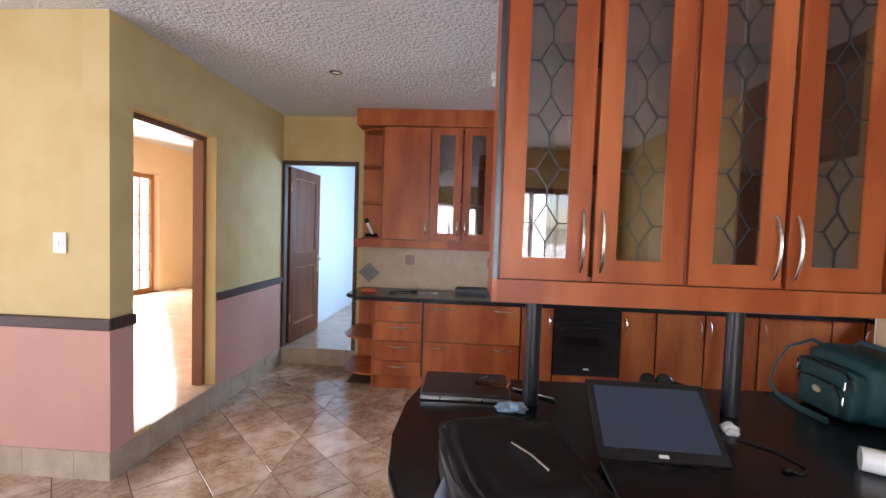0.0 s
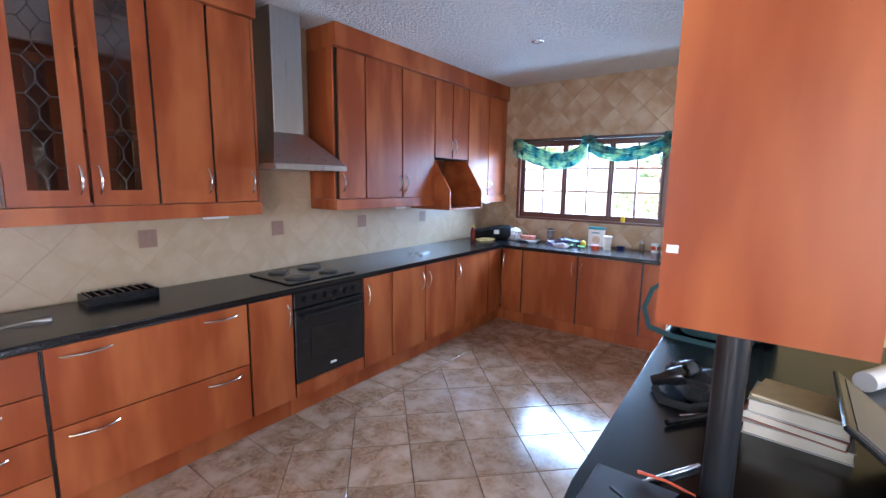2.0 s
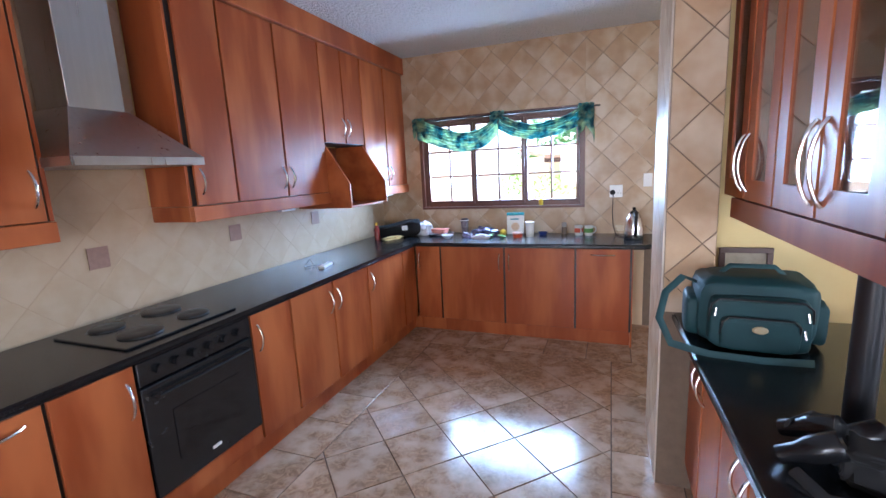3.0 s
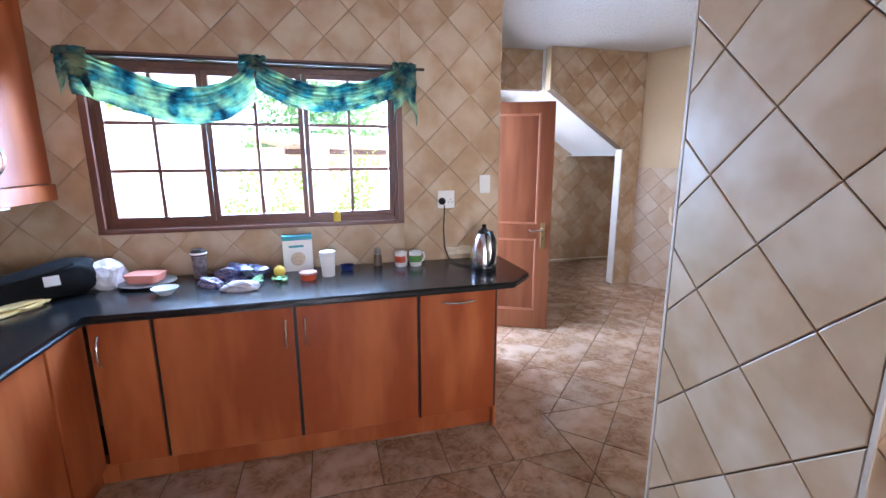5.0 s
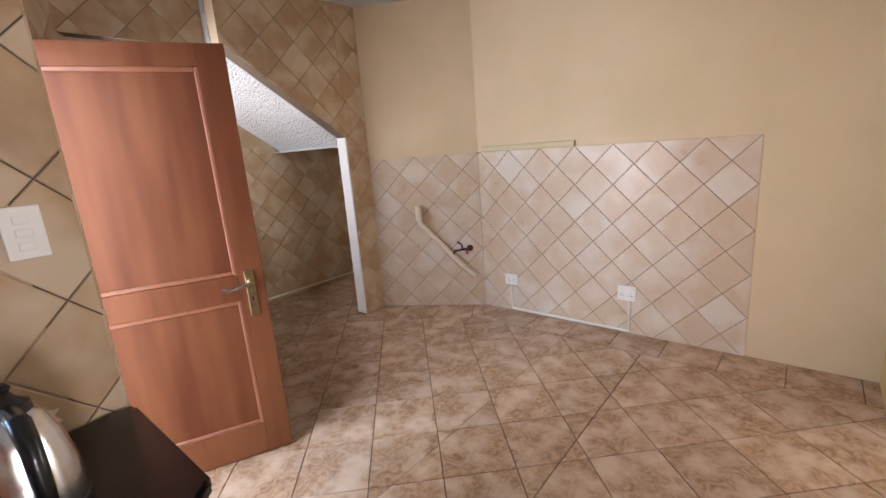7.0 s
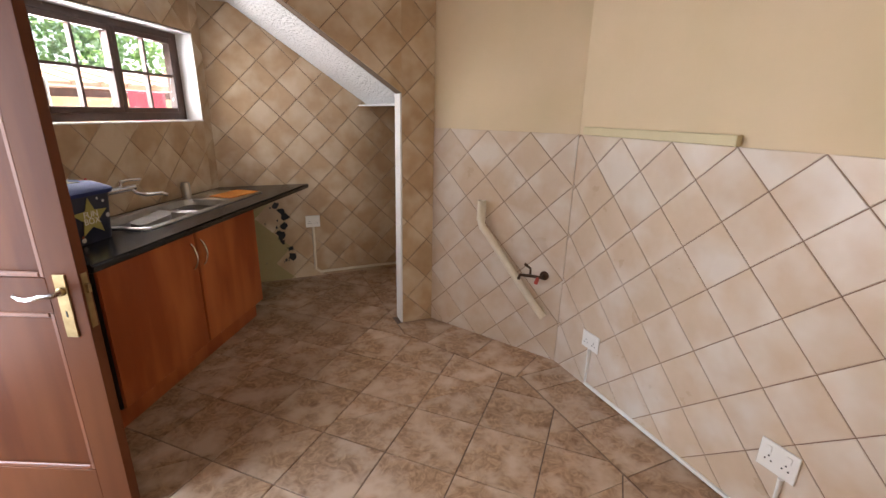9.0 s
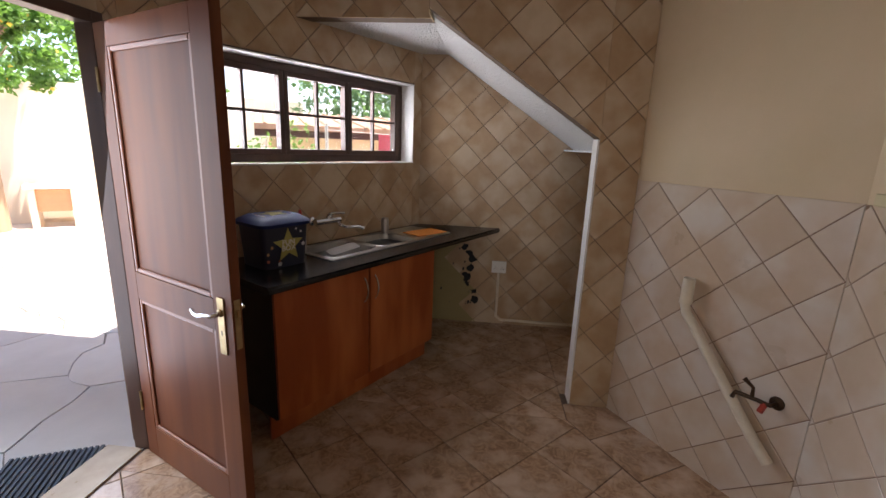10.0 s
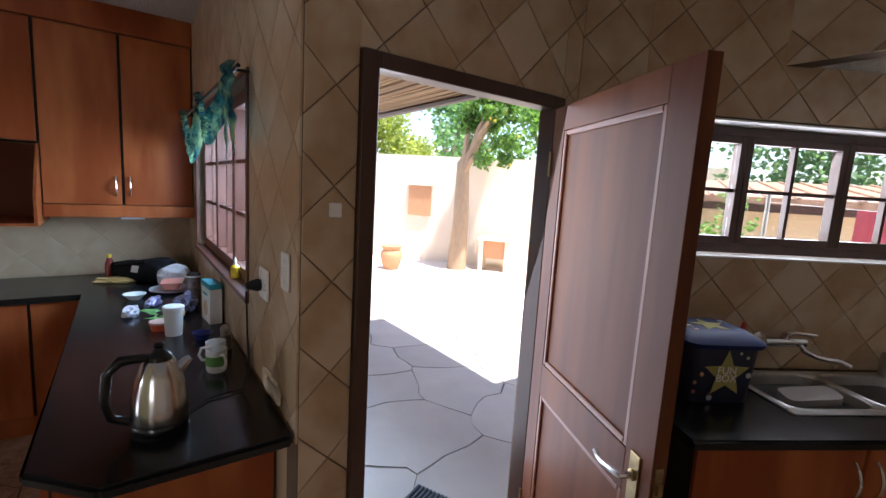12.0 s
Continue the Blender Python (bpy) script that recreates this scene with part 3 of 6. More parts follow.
boxes("cornice", [(1.534, 4.25, YW - 0.045, YW + 0.30, 2.582, 2.748)], WOOD, label="deep cherry laminate cornice up to the ceiling", category="cornice", bev=0.003)
u = thing("wall_end_shelves", pose(-0.82, YW, 0), "open curved cherry end shelves of the wall cabinets", "shelf unit")
boxes("back_panel", [(-0.27, -0.002, 0.285, 0.30, 1.44, 2.58), (-0.018, -0.002, 0, 0.284, 1.44, 2.58)], WOOD, u)
for z in (1.44, 1.80, 2.18, 2.55):
    bm = bmesh.new()
    prism(bm, [(-0.02, 0.0), (-0.14, 0.02), (-0.23, 0.10), (-0.27, 0.284), (-0.02, 0.284)], z, z + 0.016)
    part("shelf", bm, WOOD, u)

# peninsula
PZ = 0.885
worktop("breakfast_counter", [(-0.03, 0.72), (-0.11, 0.95), (-0.135, 1.15), (-0.13, 1.42), (-0.10, 1.62), (-0.05, 1.735), (0.22, 1.755), (1.945, 1.80), (1.945, 0.72)], "black speckled breakfast counter on the peninsula", PZ)
PN = lambda x: pose(x, 1.70, 0, 0, 0, 180)
for k in range(3):
    base_unit("peninsula_cabinet", PN(1.94 - 0.61 * k), 0.61, [(0, 0.305, 0.145, 0.84, "r", "door"), (0.305, 0.61, 0.145, 0.84, "l", "door")], "cherry laminate cabinet in the peninsula facing the hob", top=0.845, depth=0.5, group="peninsula units")
u = thing("peninsula", pose(0.10, 1.18, 0), "cherry laminate panels closing the peninsula", "cabinet casing")
boxes("back_panel", [(0, 1.84, 0, 0.018, 0.0, 0.845)], WOOD, u)
boxes("side_panel", [(0, 0.018, 0.019, 0.50, 0.0, 0.845)], WOOD, u)
for x in (0.356, 1.115):
    u = thing("counter_post", pose(x, 1.475, PZ), "black round post carrying the hanging cabinets", "post", "counter posts")
    bm = bmesh.new()
    lathe(bm, [(0.0, 0.002), (0.031, 0.002), (0.031, 1.316 - PZ), (0, 1.316 - PZ)], 24)
    part("tube", bm, POST, u, smooth=True)
HZ0, HZ1 = 1.40, 2.66
HX, HW = 0.197, 0.317
for k in range(3):
    u = thing("hanging_cabinet", pose(HX + k * 2 * HW, 1.301, 0), "cherry hanging cabinet with leaded glass doors on both faces", "display cabinet", "hanging cabinets")
    w, t, dep = 2 * HW, 0.016, 0.275
    rects = [(0.002, t, 0.001, dep - 0.001, HZ0, HZ1), (w - t, w - 0.002, 0.001, dep - 0.001, HZ0, HZ1), (t, w - t, 0.001, dep - 0.001, HZ0, HZ0 + t), (t, w - t, 0.001, dep - 0.001, HZ1 - t, HZ1)]
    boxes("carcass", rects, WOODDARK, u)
    for z in (1.80, 2.22):
        bm = bmesh.new()
        box(bm, t, w - t, 0.03, dep - 0.03, z, z + 0.006)
        part("shelf", bm, CABGLASS, u, "smoked glass shelf")
    for x0, hk in ((0, "r"), (HW, "l")):
        hd = (x0 + HW - 0.035 if hk == "r" else x0 + 0.032, HZ0 + 0.14, 0.21, True)
        door_front(u, "door", x0, x0 + HW, HZ0, HZ1, hd, True)
    for x0, hk in ((0, "r"), (HW, "l")):
        hd = (x0 + HW - 0.035 if hk == "r" else x0 + 0.032, HZ0 + 0.14, 0.21, True)
        door_front(u, "door", x0, x0 + HW, HZ0, HZ1, hd, True, lead=False).matrix_local = pose(w, dep, 0, 0, 0, 180)
u = thing("cabinet_surround", pose(HX, 1.29, 1.318), "cherry laminate casing round the row of hanging cabinets", "cabinet casing")
US = Matrix.Translation((-HX, -1.29, -1.318))
boxes("end_panel", [(HX - 0.018, HX, 1.283, 1.598, 1.318, 2.748)], WOOD, u, at=US)
boxes("edge_strip", [(HX - 0.018, HX - 0.001, 1.274, 1.2825, HZ0, HZ1)], mat("grey edge strip", (0.05, 0.07, 0.085, 1), 0.3, 0.4), u, "dark metallic edge strip", US)
boxes("bottom_rail", [(HX, 1.945, 1.283, 1.3005, 1.318, 1.398)], WOOD, u, at=US)
boxes("bottom_rail", [(HX, 1.945, 1.5765, 1.598, 1.318, 1.398)], WOOD, u, at=US)
boxes("bottom_panel", [(HX, 1.945, 1.301, 1.576, 1.318, 1.334)], WOOD, u, at=US)
boxes("top_rail", [(HX, 1.945, 1.283, 1.598, 2.662, 2.748)], WOOD, u, at=US)
boxes("filler_panel", [(HX + 6 * HW - 0.155, 1.948, 1.301, 1.576, 1.4, 2.66)], WOOD, u, at=US)


# ---- doors and windows ----
def panel_door(name, at, w, h, label, panels, handle_x, t=0.042, stiles=(0.115, 0.115)):
    """A framed timber door with its hinge line at x=0 and its faces at y=0 and y=t."""
    u = thing(name, at, label, "door")
    sl, sr = stiles
    rects = [(0, sl, 0, t, 0.008, h), (w - sr, w, 0, t, 0.008, h)]
    zs = [0.008] + [z for p in panels for z in p] + [h]
    for a, b in zip(zs[::2], zs[1::2]):
        rects.append((sl + 0.0005, w - sr - 0.0005, 0.0, t, a, b))
    boxes("frame", rects, DOORWOOD, u, bev=0.0012)
    for a, b in panels:
        boxes("panel", [(sl, w - sr, t * 0.3, t * 0.7, a, b)], DOORWOOD, u)
        for y0, y1 in ((t * 0.05, t * 0.3), (t * 0.7, t * 0.95)):
            m = 0.020
            bm = bmesh.new()
            for r in ((sl, sl + m, a, b), (w - sr - m, w - sr, a, b), (sl + m, w - sr - m, a, a + m), (sl + m, w - sr - m, b - m, b)):
                box(bm, r[0], r[1], y0, y1, r[2], r[3])
            bevel(bm, 0.004)
            part("moulding", bm, MOULDWOOD, u, "moulding round the panel, its highlight put into a paler colour")
    for y, sgn in ((0.0, -1), (t, 1)):
        hd = boxes("handle_plate", [(handle_x - 0.021, handle_x + 0.021, min(y, y + sgn * 0.006), max(y, y + sgn * 0.006), 0.768, 1.0)], BRASS, u, "worn brass plate", bev=0.0015)
        bm = bmesh.new()
        lathe(bm, [(0.0155, 0), (0.0155, 0.006), (0.010, 0.010), (0, 0.010)], 14)
        part("boss", bm, BRASS, hd, "", pose(handle_x, y + sgn * 0.006, 0.94, 90 if sgn < 0 else -90), smooth=True)
        bm = bmesh.new()
        tube(bm, [(handle_x, y, 0.94), (handle_x, y + sgn * 0.045, 0.94), (handle_x - 0.03, y + sgn * 0.052, 0.938), (handle_x - 0.08, y + sgn * 0.05, 0.926), (handle_x - 0.105, y + sgn * 0.049, 0.928), (handle_x - 0.125, y + sgn * 0.048, 0.940)], [0.011, 0.010, 0.009, 0.009, 0.008, 0.007])
        part("lever", bm, CHROME, hd, "chrome lever", smooth=True)
        boxes("keyhole", [(handle_x - 0.003, handle_x + 0.003, y + sgn * 0.0065 - 0.0005, y + sgn * 0.0065 + 0.0005, 0.845, 0.868)], EDGE, hd)
    boxes("lock_face", [(w, w + 0.0025, t * 0.22, t * 0.78, 0.80, 1.0)], BRASS, u, "worn brass lock face")
    boxes("latch", [(w + 0.0025, w + 0.013, t * 0.35, t * 0.65, 0.93, 0.96)], BRASS, u)
    for z in (0.25, h - 0.27):
        bm = bmesh.new()
        tube(bm, [(0, -0.006, z), (0, -0.006, z + 0.10)], 0.006, 8)
        part("hinge", bm, BRASS, u, "worn brass hinge", smooth=True)
    return u


BD = pose(5.272, 1.607, 0, 0, 0, 244.8)
panel_door("back_door", BD, 0.807, 2.03, "open varnished timber back door with two panels and brass plate handle", [(0.18, 0.855), (0.985, 1.935)], 0.742, stiles=(0.094, 0.116))
fr = boxes("door_frame_back", [(4.43, 4.485, 1.62, 1.70, 0, 2.085), (5.285, 5.345, 1.62, 1.70, 0, 2.085), (4.485, 5.285, 1.62, 1.70, 2.035, 2.085)], FRAMEWOOD, label="dark brown door frame", kind="structure", bev=0.003)
boxes("door_threshold", [(4.485, 5.285, 1.66, 1.85, -0.165, 0.004)], SKIRT, label="pale worn door step", kind="structure")
FD = pose(-1.96, 4.62, 0.18, 0, 0, 86)
panel_door("far_door", FD, 0.80, 2.03, "open varnished timber door to the far room", [(0.20, 0.88), (1.04, 1.92)], 0.745)
boxes("door_frame_far", [(-2.02, -1.97, 4.48, 4.56, 0.18, 2.26), (-1.19, -1.15, 4.48, 4.56, 0.18, 2.26), (-1.97, -1.19, 4.48, 4.56, 2.215, 2.26)], FRAMEWOOD, label="dark brown door frame", kind="structure")
boxes("door_frame_lounge", [(-2.17, -2.085, 3.185, 3.228, 0.2, 2.248), (-2.17, -2.085, 2.35, 3.185, 2.205, 2.248)], mat("brown lining", (0.17, 0.07, 0.04, 1), 0.4), label="brown timber frame of the lounge opening", kind="structure")


def window(name, at, w, h, casements, rows, label, bars=1, deep=0.06, wood=FRAMEWOOD, f=0.05, s=0.034):
    """A timber window: outer frame, mullions, glazing bars and panes, in its own x-z plane."""
    u = thing(name, at, label, "window")
    tagged(u, kind="structure")
    boxes("window_frame", [(0, f, 0, deep, 0, h), (w - f, w, 0, deep, 0, h), (f, w - f, 0, deep, 0, f), (f, w - f, 0, deep, h - f, h)], wood, u, bev=0.003)
    inner = (w - 2 * f) / casements
    for c in range(casements):
        x0, x1 = f + c * inner, f + (c + 1) * inner
        boxes("casement", [(x0 + 0.002, x0 + s, -0.004, deep - 0.01, f, h - f), (x1 - s, x1 - 0.002, -0.004, deep - 0.01, f, h - f), (x0 + s, x1 - s, -0.004, deep - 0.01, f, f + s), (x0 + s, x1 - s, -0.004, deep - 0.01, h - f - s, h - f)], wood, u, bev=0.002)
        gx0, gx1, gz0, gz1 = x0 + s, x1 - s, f + s, h - f - s
        rects = []
        for k in range(1, bars + 1):
            x = gx0 + (gx1 - gx0) * k / (bars + 1)
            rects.append((x - 0.009, x + 0.009, 0.008, deep - 0.022, gz0, gz1))
        for k in range(1, rows):
            z = gz0 + (gz1 - gz0) * k / rows
            rects.append((gx0, gx1, 0.006, deep - 0.02, z - 0.009, z + 0.009))
        boxes("glazing_bar", rects, wood, u)
        p = boxes("pane", [(gx0, gx1, 0.022, 0.026, gz0, gz1)], GLASS, u)
        p.visible_shadow = False
    return u


window("window_kitchen", pose(4.30, 3.98, 1.175, 0, 0, -90), 1.66, 0.91, 3, 3, "brown timber kitchen window with small panes", wood=WINDOWWOOD, f=0.034, s=0.03)
boxes("window_sill", [(4.235, 4.37, 2.30, 4.0, 1.155, 1.178)], WINDOWWOOD, label="dark brown timber window sill", kind="structure", bev=0.003)
boxes("window_trim", [(4.245, 4.262, 2.30, 2.335, 1.178, 2.09), (4.245, 4.262, 3.965, 4.0, 1.178, 2.09), (4.245, 4.262, 2.30, 4.0, 2.09, 2.115)], WINDOWWOOD, label="dark brown window trim", kind="structure")
window("window_sink", W2 @ pose(0.33, 0.12, 1.45), 1.735, 0.62, 3, 2, "brown timber window over the sink with small panes")
boxes("window_reveal_sink", [(0.30, 2.08, -0.012, 0.118, 1.44, 1.448), (2.068, 2.076, -0.010, 0.118, 1.448, 2.072), (0.30, 2.068, -0.010, 0.118, 2.064, 2.072)], WHITE, label="white plaster window reveal", at=W2, kind="structure")
window("french_door_lounge", pose(-5.90, 6.43, 0.2, 0, 0, 90), 1.23, 2.19, 2, 6, "honey varnished french door with small panes", wood=mat("honey varnished timber", (0.42, 0.18, 0.055, 1), 0.4, dark=(0.32, 0.12, 0.035, 1), scale=5, stretch=(2, 2, 0.4)))
# Unseen window, added to house the lounge fill lamp.
window("window_lounge_added", pose(-5.90, 2.6, 0.9, 0, 0, 90), 1.6, 1.4, 3, 2, "unseen timber lounge window added round the fill lamp")
window("window_west", pose(-4.30, -1.60, 0.6, 0, 0, 90), 2.4, 1.6, 4, 3, "timber window with small panes")
window("window_south", pose(1.76, -3.68, 0.5, 0, 0, 180), 3.1, 1.7, 4, 3, "timber window with small panes")

# ---- wall fittings of the dining side ----
boxes("dado_panel", [(-4.2, -2.0, 2.166, 2.17, 0.17, 0.905)], PINK, label="salmon painted lower wall", kind="structure")
boxes("dado_panel", [(-2.0, -1.996, 2.166, 2.35, 0.17, 0.905), (-2.0, -1.996, 3.232, 4.5, 0.17, 0.905)], PINK, label="salmon painted lower wall", kind="structure")
bm = bmesh.new()
for r in ((-4.2, -1.975, 2.14, 2.1655, 0.905, 0.975), (-2.0, -1.975, 2.1658, 2.352, 0.905, 0.975), (-2.0, -1.975, 3.232, 4.498, 0.905, 0.975)):
    box(bm, *r)
bevel(bm, 0.006)
part("dado_rail", bm, DADO, None, "dark moulded dado rail", kind="structure")


def plate(name, at, w, h, label, rockers, category, pins=False):
    u = thing(name, at, label, category)
    boxes("cover_plate", [(-w / 2, w / 2, -0.009, -0.001, -h / 2, h / 2)], PLASTIC, u, bev=0.002)
    for x, z, a, b in rockers:
        boxes("rocker", [(x - a, x + a, -0.013, -0.0095, z - b, z + b)], PLASTIC, u, bev=0.001)
    if pins:
        for x in pins:
            for dx, dz in ((0, 0.012), (-0.011, -0.006), (0.011, -0.006)):
                bm = bmesh.new()
                lathe(bm, [(0.0035, 0), (0.0035, 0.0008), (0, 0.0008)], 10)
                part("socket_hole", bm, EDGE, u, "", pose(x + dx, -0.0092, dz - 0.012, 90))
    return u


plate("light_switch", pose(-2.30, 2.166, 1.41), 0.08, 0.12, "white light switch on ochre plaster", [(-0.015, 0, 0.011, 0.018), (0.015, 0, 0.011, 0.018)], "switch")
plate("light_switch", pose(4.251, 1.752, 1.395, 0, 0, -90), 0.075, 0.12, "white light switch on beige tiles beside the socket", [(0, 0.03, 0.015, 0.009), (0, 0.0, 0.015, 0.009), (0, -0.03, 0.015, 0.009)], "switch")
plate("wall_socket", pose(4.251, 2.02, 1.30, 0, 0, -90), 0.115, 0.115, "white socket with the kettle plug in it", [(-0.035, 0.035, 0.01, 0.014)], "socket", (0.03,))
plate("blank_plate", pose(4.36, 1.641, 1.60), 0.04, 0.045, "small white plate on beige tiles beside the back door", [], "plate")
plate("wall_socket", pose(4.895, -1.402, 0.30, 0, 0, 180), 0.13, 0.10, "white double socket low on pale laundry tiles", [(-0.035, 0.025, 0.01, 0.012), (0.035, 0.025, 0.01, 0.012)], "socket", (-0.03, 0.03))
plate("wall_socket", pose(3.885, -1.402, 0.325, 0, 0, 180), 0.135, 0.12, "white double socket low on pale laundry tiles", [(-0.035, 0.03, 0.01, 0.012), (0.035, 0.03, 0.01, 0.012)], "socket", (-0.03, 0.03))
plate("wall_socket", pose(7.331, -0.19, 0.545, 0, 0, -90), 0.13, 0.11, "white double socket on the tiled end wall", [(-0.035, 0.03, 0.01, 0.012), (0.035, 0.03, 0.01, 0.012)], "socket", (-0.03, 0.03))
for x in (-0.56, 0.33, 1.22, 2.10, 2.99):
    boxes("decor_tile", [(x - 0.05, x + 0.05, 4.489, 4.4925, 1.16, 1.27)], DECOTILE, wall_hob, at=Matrix.Translation((2.25, -4.5, 0)))
bm = bmesh.new()
prism(bm, [(-1.13, 1.06), (-1.01, 1.17), (-0.89, 1.06), (-1.01, 0.95)], 0, 0.003)
part("decor_diamond", bm, mat("grey decor tile", (0.2, 0.18, 0.17, 1), 0.35), wall_hob, "grey diamond decor tile", pose(2.25, -0.0085, 0, 90), kind="")


def run(name, pts, r, material, label, category, flat=1.0):
    bm = bmesh.new()
    tube(bm, pts, r, 10, flat)
    return part(name, bm, material, None, label, smooth=True, category=category)


run("conduit", [(4.895, -1.396, 0.25), (4.895, -1.396, 0.022), (3.86, -1.396, 0.018), (3.86, -1.396, 0.262)], 0.010, PLASTIC, "white plastic conduit joining the two laundry sockets", "conduit")
run("conduit", [(7.325, -0.19, 0.49), (7.325, -0.19, 0.07), (7.325, -0.23, 0.04), (7.325, -1.6, 0.035)], 0.012, IVORY, "ivory conduit along the foot of the end wall", "conduit")
run("plug_cable", [(4.19, 2.045, 1.27), (4.195, 2.05, 1.1), (4.20, 2.04, 0.98), (4.17, 2.02, 0.91), (4.06, 2.0, 0.906), (3.98, 1.93, 0.906), (3.98, 1.90, 0.91)], 0.0035, BLACKMATT, "black kettle cable hanging from the socket", "cable")
u = thing("plug", pose(4.24, 2.05, 1.29, 0, 0, -90), "black three-pin plug in the socket", "plug")
bm = bmesh.new()
lathe(bm, [(0.022, 0.0), (0.024, 0.012), (0.017, 0.035), (0.010, 0.05), (0, 0.05)], 14)
part("plug_body", bm, BLACKMATT, u, "", pose(0, 0, 0, 90), smooth=True)
bm = bmesh.new()
box(bm, 4.285, 5.135, -1.409, -1.375, 1.447, 1.49)
bevel(bm, 0.003)
part("wall_batten", bm, mat("cream painted timber", (0.62, 0.54, 0.33, 1), 0.55, dark=(0.54, 0.46, 0.27, 1), scale=8), None, "cream painted timber batten above the laundry tiles", category="batten")

# waste pipe and tap of the laundry
DG = pose(6.08, -0.89, 0, 0, 0, math.degrees(math.atan2(-0.52, -0.88)))


def on_diag(s, out, z):
    return DG @ Vector((s, -out, z))


u = thing("waste_pipe", pose(5.66, -1.08, 0.0), "ivory plastic washing machine waste pipe running down the wall", "pipe")
UI = Matrix.Translation((-5.66, 1.08, 0))
bm = bmesh.new()
tube(bm, [UI @ on_diag(*p) for p in ((0.44, 0.05, 0.99), (0.44, 0.05, 0.86), (0.455, 0.05, 0.82), (0.50, 0.05, 0.775), (0.86, 0.045, 0.37), (0.93, 0.04, 0.30))], 0.024, 14)
part("pipe", bm, IVORY, u, smooth=True)
for z0, z1, r in ((0.87, 0.90, 0.030), (0.90, 1.0, 0.028)):
    bm = bmesh.new()
    p = UI @ on_diag(0.44, 0.05, 0)
    lathe(bm, [(0, z0), (r, z0), (r, z1), (r - 0.006, z1), (r - 0.006, z1 - 0.01), (0, z1 - 0.01)], 16, (p.x, p.y, 0))
    part("collar", bm, IVORY, u, smooth=True)
OLDBRASS = mat("tarnished brass", (0.14, 0.09, 0.06, 1), 0.5, 1.0, dark=(0.05, 0.035, 0.025, 1), scale=30)
u = thing("washing_machine_tap", DG @ pose(0.90, -0.008, 0.57), "tarnished brass tap with a bent spout low on the wall", "tap")
bm = bmesh.new()
tube(bm, [(0, 0, 0), (0, -0.05, 0), (-0.06, -0.06, 0.0), (-0.14, -0.06, -0.01), (-0.15, -0.06, -0.04)], 0.010, 10)
part("spout", bm, OLDBRASS, u, smooth=True)
bm = bmesh.new()
tube(bm, [(-0.07, -0.06, 0.0), (-0.07, -0.065, 0.05), (-0.11, -0.07, 0.075)], [0.009, 0.007, 0.010], 8)
part("lever", bm, OLDBRASS, u, smooth=True)
bm = bmesh.new()
tube(bm, [(-0.02, -0.05, 0.0), (-0.03, -0.06, -0.045)], 0.013, 8)
part("outlet", bm, mat("red plastic", (0.4, 0.05, 0.03, 1), 0.4), u, "red plastic cap", smooth=True)
bm = bmesh.new()
lathe(bm, [(0.03, 0), (0.03, 0.006), (0.012, 0.012), (0, 0.012)], 16)
part("rose", bm, OLDBRASS, u, "", pose(0, 0, 0, 90), smooth=True)

# ---- scullery sink ----
bm = bmesh.new()
tl = W2.inverted() @ Vector((7.333, -0.17, 0))
tc = W2.inverted() @ Vector((7.333, 0.558, 0))
for poly in ([(0.27, -0.644), (0.83, -0.644), (0.83, -0.43), (0.83, -0.09), (0.83, -0.009), (0.27, -0.009)], [(0.83, -0.644), (1.66, -0.644), (1.66, -0.43), (0.83, -0.43)], [(0.83, -0.09), (1.66, -0.09), (1.66, -0.009), (0.83, -0.009)],
             [(1.66, -0.644), (tl.x - 0.01, -0.644), (tl.x, tl.y), (tc.x, tc.y), (1.66, -0.009), (1.66, -0.09), (1.66, -0.43)]):
    prism(bm, poly, 0.862, 0.90)
bmesh.ops.remove_doubles(bm, verts=bm.verts, dist=0.0001)
seen = {}
for f in bm.faces:
    seen.setdefault(frozenset(v.index for v in f.verts), []).append(f)
bmesh.ops.delete(bm, geom=[f for fs in seen.values() if len(fs) > 1 for f in fs], context="FACES_ONLY")
bmesh.ops.recalc_face_normals(bm, faces=bm.faces)
bmesh.ops.bevel(bm, geom=[e for e in bm.edges if len(e.link_faces) == 2 and e.calc_face_angle() > 0.5 and max(v.co.y for v in e.verts) < -0.1 and (e.verts[0].co - e.verts[1].co).length > 0.05 and min(v.co.x for v in e.verts) < tl.x - 0.2 and (min(v.co.y for v in e.verts) < -0.5 or max(v.co.x for v in e.verts) < 0.3)], offset=0.010, segments=3, affect="EDGES")
worktop_sink = part("worktop", bm, STONE, None, "black scullery worktop tapering to a point at the end wall", W2, smooth=True, category="worktop")
base_unit("sink_cabinet", W2 @ pose(0.31, -0.585, 0), 1.33, [(0, 0.665, 0.145, 0.86, "r", "door"), (0.665, 1.33, 0.145, 0.86, "l", "door")], "two-door cherry cabinet below the scullery sink with a dark side", depth=0.55, group="")
BARE = mat("bare yellow plaster", (0.33, 0.27, 0.13, 1), 0.85, dark=(0.3, 0.23, 0.1, 1), scale=8, bump=0.3, bump_scale=40)
boxes("bare_plaster", [(7.331, 7.339, 0.0, 0.60, 0.0, 0.86)], BARE, label="bare yellow plaster where tiles have fallen off", kind="structure")
rng = random.Random(4)
glue = thing("glue_dabs", pose(7.33, 0.3, 0.0), "dark dabs of old tile adhesive on the bare plaster", "adhesive")
